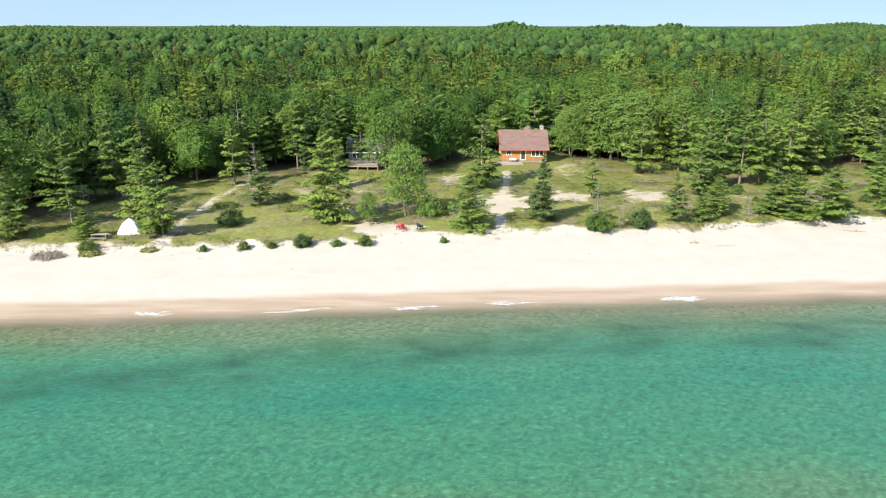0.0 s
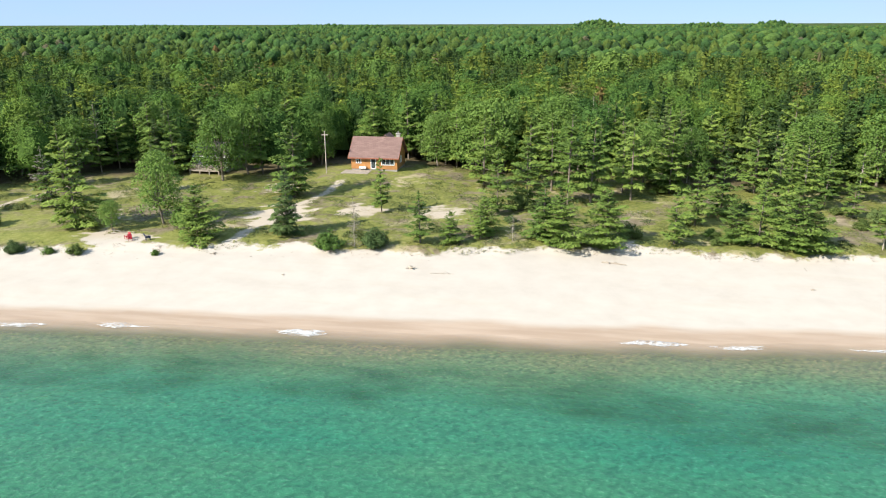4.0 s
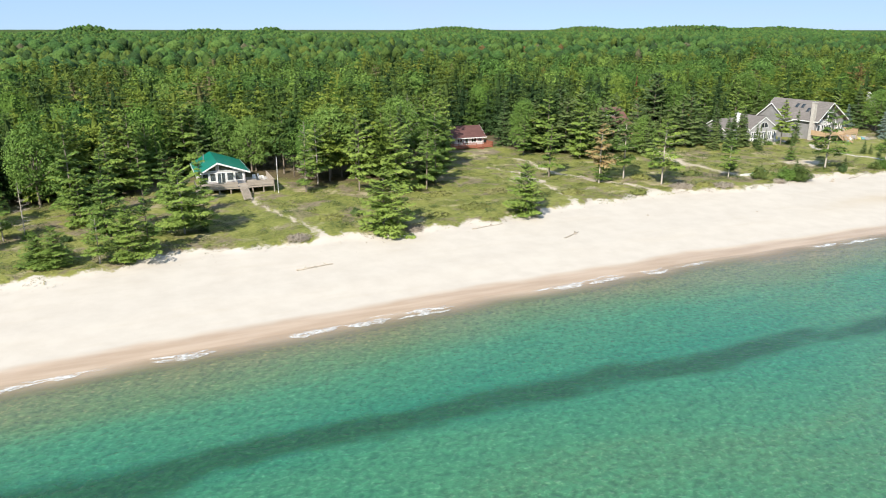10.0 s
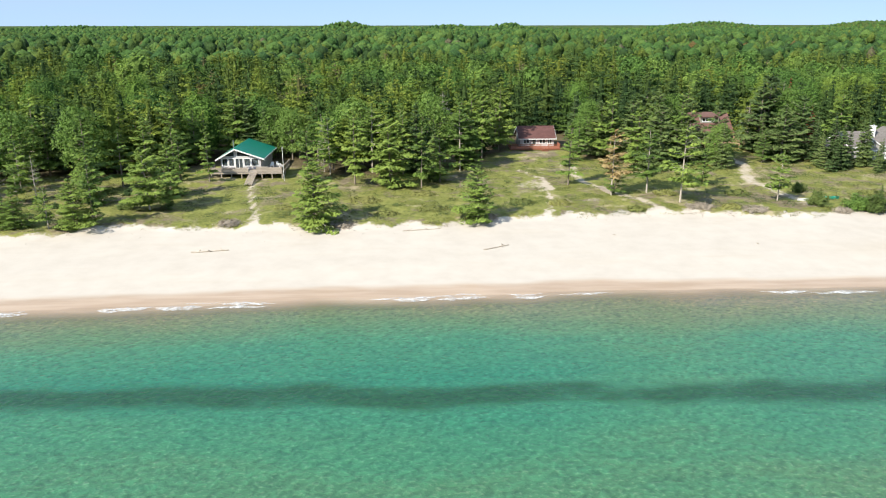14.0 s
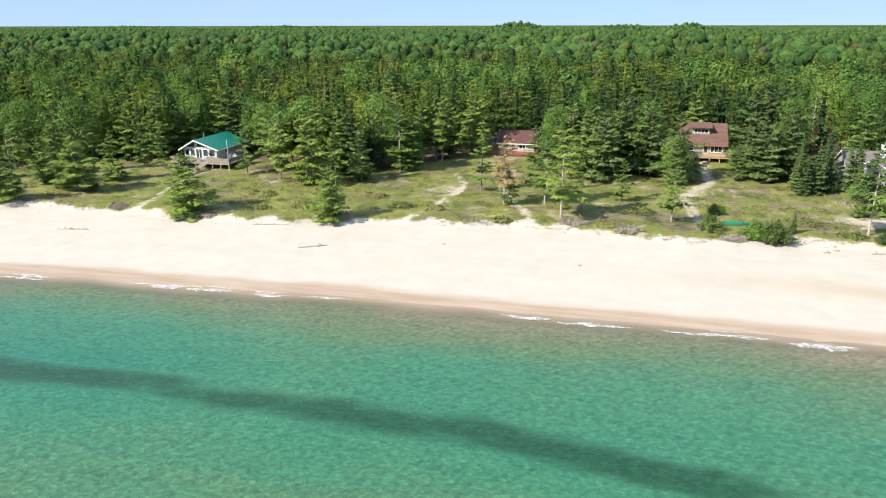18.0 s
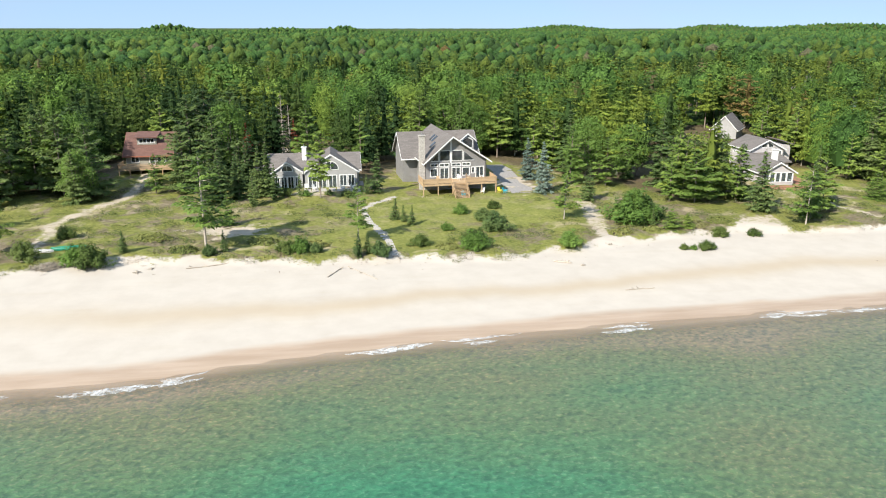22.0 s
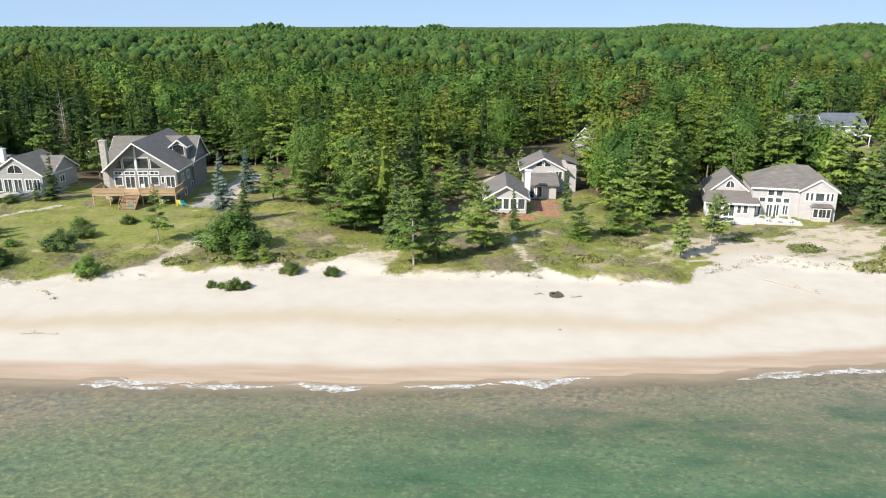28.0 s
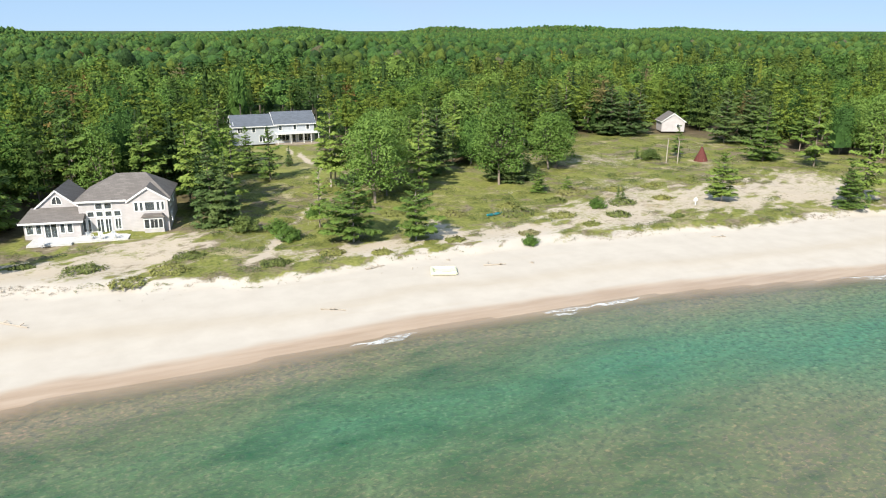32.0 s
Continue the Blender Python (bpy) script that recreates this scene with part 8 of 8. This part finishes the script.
seat_at(-5.4, 97.0, M_REDPLASTIC, "red plastic beach chair by the fire pit", 0.6, s=0.85)
seat_at(-6.2, 97.6, M_REDPLASTIC, "red plastic beach chair by the fire pit", -0.4, s=0.9)
seat_at(-3.2, 97.7, M_NAVY, "dark blue folding chair by the fire pit", 2.4, s=1.0)
for k, (x, y) in enumerate(((-9.8, 99.6), (-9.0, 100.3), (-8.1, 100.8), (-10.4, 100.6))):
    log(x, y, x + 1.1, y + 0.3 * (k % 2), 0.16, "short grey log beside the fire pit", 1)
for k, (x, y) in enumerate(((389.3, 147.6), (396.6, 148.2), (398.4, 147.9), (395.2, 148.8))):
    seat_at(x, y, M_TRIM, "white deck chair on the pale deck", 0.3 * k, 0.99)
for k, (u, vv) in enumerate(((-3.0, -2.2), (1.2, -1.4), (2.9, -1.2), (5.4, -1.6))):
    p = BIG @ Vector((u, vv, FL + 0.0))
    seat_at(p.x, p.y, M_TRIM if k % 2 else M_DECK, "deck chair on the big deck", 0.5 * k, FL)
for k, (x, y) in enumerate(((140.6, 148.6), (141.8, 149.2), (142.4, 147.8))):
    seat_at(x, y, M_TRIM, "white chair on the side deck", 1.0 * k, 3.4)
table(139.6, 145.2, 1.6, 0.8, 0.75, M_DECKGREY, "grey table on the cottage deck").location.z = 3.4
for k, (x, y) in enumerate(((266.9, 154.6), (268.4, 154.2), (273.4, 153.9), (275.2, 154.2))):
    seat_at(x, y, M_TRIM, "white patio chair before the grey cottage", 0.7 * k)

# ---- boats and beach gear ----
def hull(name, m, length, beam, depth, mat, label, category, seats=2):
    """An open canoe or kayak: a lofted shell with a rim, lying on the ground."""
    t = thing(name, m, label, category)
    bm = bmesh.new()
    n, sec = 14, 8
    rows = []
    for i in range(n + 1):
        u = i / n * 2 - 1
        w = beam / 2 * (1 - abs(u) ** 2.2) ** 0.8 + 0.01
        lift = 0.12 * u * u * depth * 2
        rows.append([bm.verts.new((u * length / 2, w * math.cos(math.pi * k / sec), lift + depth * (1 - math.sin(math.pi * k / sec) ** 0.7) * 1.0)) for k in range(sec + 1)])
    for i in range(n):
        for k in range(sec):
            bm.faces.new((rows[i][k], rows[i + 1][k], rows[i + 1][k + 1], rows[i][k + 1]))
    bmesh.ops.solidify(bm, geom=bm.faces[:], thickness=0.03)
    part("shell", bm, mat, t)
    for k in range(seats):
        x = (k - (seats - 1) / 2) * length * 0.3
        part("thwart", boxes([(x - 0.1, x + 0.1, -beam * 0.42, beam * 0.42, depth * 0.72, depth * 0.78)]), M_DECKGREY, t)
    return t


def on_ground(x, y, turn=0.0, flip=False, lift=0.0):
    m = Matrix.Translation((x, y, float(ground_z(x, y)) + lift)) @ Matrix.Rotation(turn, 4, "Z")
    return m @ Matrix.Rotation(math.pi, 4, "X") if flip else m


hull("canoe", on_ground(237.0, 123.4, 0.1, True, 0.5), 4.3, 0.9, 0.45, M_CANOE, "upturned green canoe at the dune edge", "canoe")
hull("canoe", on_ground(233.6, 123.0, -0.1, True, 0.4), 3.6, 0.8, 0.38, M_TRIM, "upturned white rowing boat by the canoe", "boat")
seat_at(301.5, 151.5, M_YELLOW, "yellow plastic lawn chair beside the gravel drive", 0.5)
seat_at(302.4, 151.2, M_CYAN, "turquoise plastic lawn chair beside the gravel drive", 0.9)
seat_at(298.3, 151.6, M_TRIM, "white plastic lawn chair on the grass", -0.4)
seat_at(294.4, 149.4, M_CYAN, "turquoise plastic lawn chair at the foot of the stairs", 0.2)
hull("kayak", on_ground(452.2, 138.4, 0.2), 3.0, 0.75, 0.32, M_CYAN, "pale blue kayak among the dune shrubs", "kayak", 1)

raft = thing("inflatable_raft", on_ground(435.2, 118.4, -0.35), "pale yellow square inflatable raft on the beach", "raft")
for name, a, b in (("side_tube", (-1.4, -1.1), (1.4, -1.1)), ("side_tube", (-1.4, 1.1), (1.4, 1.1)), ("end_tube", (-1.4, -1.1), (-1.4, 1.1)), ("end_tube", (1.4, -1.1), (1.4, 1.1))):
    part(name, tube([(a[0], a[1], 0.22), (b[0], b[1], 0.22)], 0.22, 8), M_PALEYELLOW, raft)
part("raft_floor", boxes([(-1.3, 1.3, -1.0, 1.0, 0.03, 0.1)]), M_PALEYELLOW, raft)
part("raft_cushion", boxes([(-0.2, 1.0, -0.9, -0.3, 0.1, 0.26)], 0.05), M_DRIFT, raft, "dark strap pad")

# fire pit ring of stones with benches on the beach
pit = thing("stone_fire_ring", on_ground(360.0, 116.0), "ring of dark stones round a beach fire", "fire pit")
M_SOOT = plain("sooty_stone", (0.10, 0.085, 0.07), 0.9, 0.2, vary=0.25, scale=4)
for k in range(11):
    a = 2 * math.pi * k / 11
    part("stone", boxes([(0.6 * math.cos(a) - 0.18, 0.6 * math.cos(a) + 0.18, 0.6 * math.sin(a) - 0.15, 0.6 * math.sin(a) + 0.15, -0.05, 0.24 + 0.05 * (k % 3))], 0.06), M_SOOT, pit)
part("ash", tube([(0, 0, 0.0), (0, 0, 0.08)], 0.5, 10), M_SOOT, pit, "grey-black ash")
log(361.6, 115.6, 362.9, 115.9, 0.18, "short log beside the fire ring", 1)
log(357.6, 116.2, 358.4, 116.6, 0.18, "short log beside the fire ring", 1)

# brown canvas tepee, posts and oddments in the eastern clearing
tep = thing("tepee_tent", on_ground(515.2, 163.6), "brown-red canvas tepee standing in the clearing", "tent")
bm = bmesh.new()
ring = [bm.verts.new((1.55 * math.cos(a), 1.55 * math.sin(a), 0)) for a in np.linspace(0, 2 * math.pi, 13)[:-1]]
topr = [bm.verts.new((0.14 * math.cos(a), 0.14 * math.sin(a), 3.1)) for a in np.linspace(0, 2 * math.pi, 13)[:-1]]
for k in range(12):
    bm.faces.new((ring[k], ring[(k + 1) % 12], topr[(k + 1) % 12], topr[k]))
part("cover", bm, M_TEPEE, tep)
for k in range(6):
    a = k * 1.047 + 0.2
    part("tent_pole", tube([(1.5 * math.cos(a), 1.5 * math.sin(a), 0), (-0.25 * math.cos(a), -0.25 * math.sin(a), 3.6)], 0.035, 5), M_BARK, tep)
for x, y, h in ((506.3, 164.2, 5.0), (508.6, 163.4, 4.8)):
    pp = thing("wooden_pole", on_ground(x, y), "pale bare wooden pole in the clearing", "pole", "poles in the clearing")
    part("shaft", tube([(0, 0, -0.2), (0.1, 0, h)], 0.09, 6), M_PALEBARK, pp)
    part("cap", boxes([(-0.02, 0.22, -0.12, 0.12, h, h + 0.08)]), M_PALEBARK, pp)
sign = thing("white_post", on_ground(485.4, 131.5), "short white post with a small board on the dune", "post")
part("post", boxes([(-0.06, 0.06, -0.06, 0.06, -0.1, 1.3)]), M_TRIM, sign)
part("board", boxes([(-0.5, 0.3, -0.1, -0.06, 0.6, 1.1)]), M_TRIM, sign)
tarp = thing("blue_tarp", on_ground(492.0, 196.0), "bright blue tarpaulin on the ground", "tarpaulin")
part("sheet", boxes([(-1.6, 1.6, -0.8, 0.8, 0.0, 0.14)], 0.06), M_CYAN, tarp)
trailer = thing("white_trailer", on_ground(474.0, 190.0, 0.1), "white camping trailer half hidden by trees", "trailer")
part("shell", boxes([(-2.4, 2.4, -1.05, 1.05, 0.55, 2.55)], 0.2), M_TRIM, trailer)
part("window", boxes([(-1.2, 0.6, -1.1, -1.04, 1.4, 2.0)]), M_DARKPANE, trailer, "dark trailer window")
for sx in (-0.5, 0.5):
    for sy in (-0.95, 0.95):
        w = part("wheel", tube([(sx, sy - 0.1, 0.32), (sx, sy + 0.1, 0.32)], 0.33, 12), M_NAVY, trailer)
# timber steps by the red deck cottage path
steps = thing("timber_path_steps", pose(200.6, 134.0, 0), "grey timber steps along the dune path", "steps")
for k in range(6):
    zz = float(ground_z(200.6 + 0.25 * k, 134.0 - 0.75 * k))
    part("step", boxes([(0.25 * k, 0.25 * k + 1.3, -0.75 * k - 0.2, -0.75 * k + 0.2, zz - 0.05, zz + 0.16)], 0.02), M_DECKGREY, steps)
# gravel drive beside the big house and stepping stones to the beach
drive = thing("gravel_drive", pose(0, 0, 0), "pale grey gravel drive beside the big house", "driveway")
bm = bmesh.new()
cols = []
for i in range(12):
    y = 150.5 + i * 2.4
    row = []
    for k in range(5):
        x = 303.4 + 0.35 * i * 0.2 + k * 1.05 + 0.25 * math.sin(i * 1.7 + k) + (0.5 if k == 4 else 0) * math.sin(i)
        row.append(bm.verts.new((x, y, float(ground_z(x, y)) + 0.03)))
    cols.append(row)
for i in range(11):
    for k in range(4):
        bm.faces.new((cols[i][k], cols[i][k + 1], cols[i + 1][k + 1], cols[i + 1][k]))
part("gravel_bed", bm, M_CONCRETE, drive)
walkway = thing("stone_walk", pose(0, 0, 0), "pale stone walk from the lawn to the beach", "path")
way = [(282, 150), (278.3, 146), (276.2, 141), (277.2, 133), (279.2, 124), (279.6, 116)]
for (ax, ay), (bx, by) in zip(way, way[1:]):
    n = int(math.hypot(bx - ax, by - ay) / 1.1)
    for k in range(n):
        x, y = ax + (bx - ax) * k / n, ay + (by - ay) * k / n
        zz = float(ground_z(x, y))
        part("flagstone", boxes([(x - 0.5, x + 0.5, y - 0.45, y + 0.45, zz - 0.1, zz + 0.05)], 0.04), M_STONE, walkway)


# a small flag by the white lake house
M_FLAGRED = plain("red_flag_cloth", (0.50, 0.04, 0.05), 0.8, 0.1)
M_FLAGBLUE = plain("blue_flag_cloth", (0.04, 0.06, 0.22), 0.8, 0.1)
post = thing("flagpole", on_ground(383.2, 136.6), "short pale flagpole with a striped flag beside the sand", "flagpole")
part("shaft", tube([(0, 0, -0.2), (0, 0, 3.6)], 0.04, 8), M_METAL, post)
part("finial", boxes([(-0.06, 0.06, -0.06, 0.06, 3.6, 3.72)], 0.03), M_METAL, post)


def cloth(u0, u1, z0, z1, lift):
    """A strip of waving cloth, u metres from the pole towards -x."""
    bm = bmesh.new()
    us = np.linspace(u0, u1, 8)
    for side in (lift, -lift):
        top = [bm.verts.new((-u, 0.07 * math.sin(u * 5.0) * u + side, z1 - 0.06 * u)) for u in us]
        low = [bm.verts.new((-u, 0.07 * math.sin(u * 5.0 + 0.3) * u + side, z0 - 0.06 * u)) for u in us]
        for k in range(7):
            bm.faces.new((low[k], low[k + 1], top[k + 1], top[k]))
    return bm


flag_cloth = part("flag", cloth(0.04, 1.55, 2.65, 3.5, 0.008), M_TRIM, post, "white and red striped flag with a blue field")
for k in range(4):
    part("stripe", cloth(0.04, 1.55, 2.65 + 0.243 * k, 2.77 + 0.243 * k, 0.012), M_FLAGRED, flag_cloth, "red stripe")
part("blue_field", cloth(0.04, 0.66, 3.02, 3.5, 0.016), M_FLAGBLUE, flag_cloth, "dark blue field")
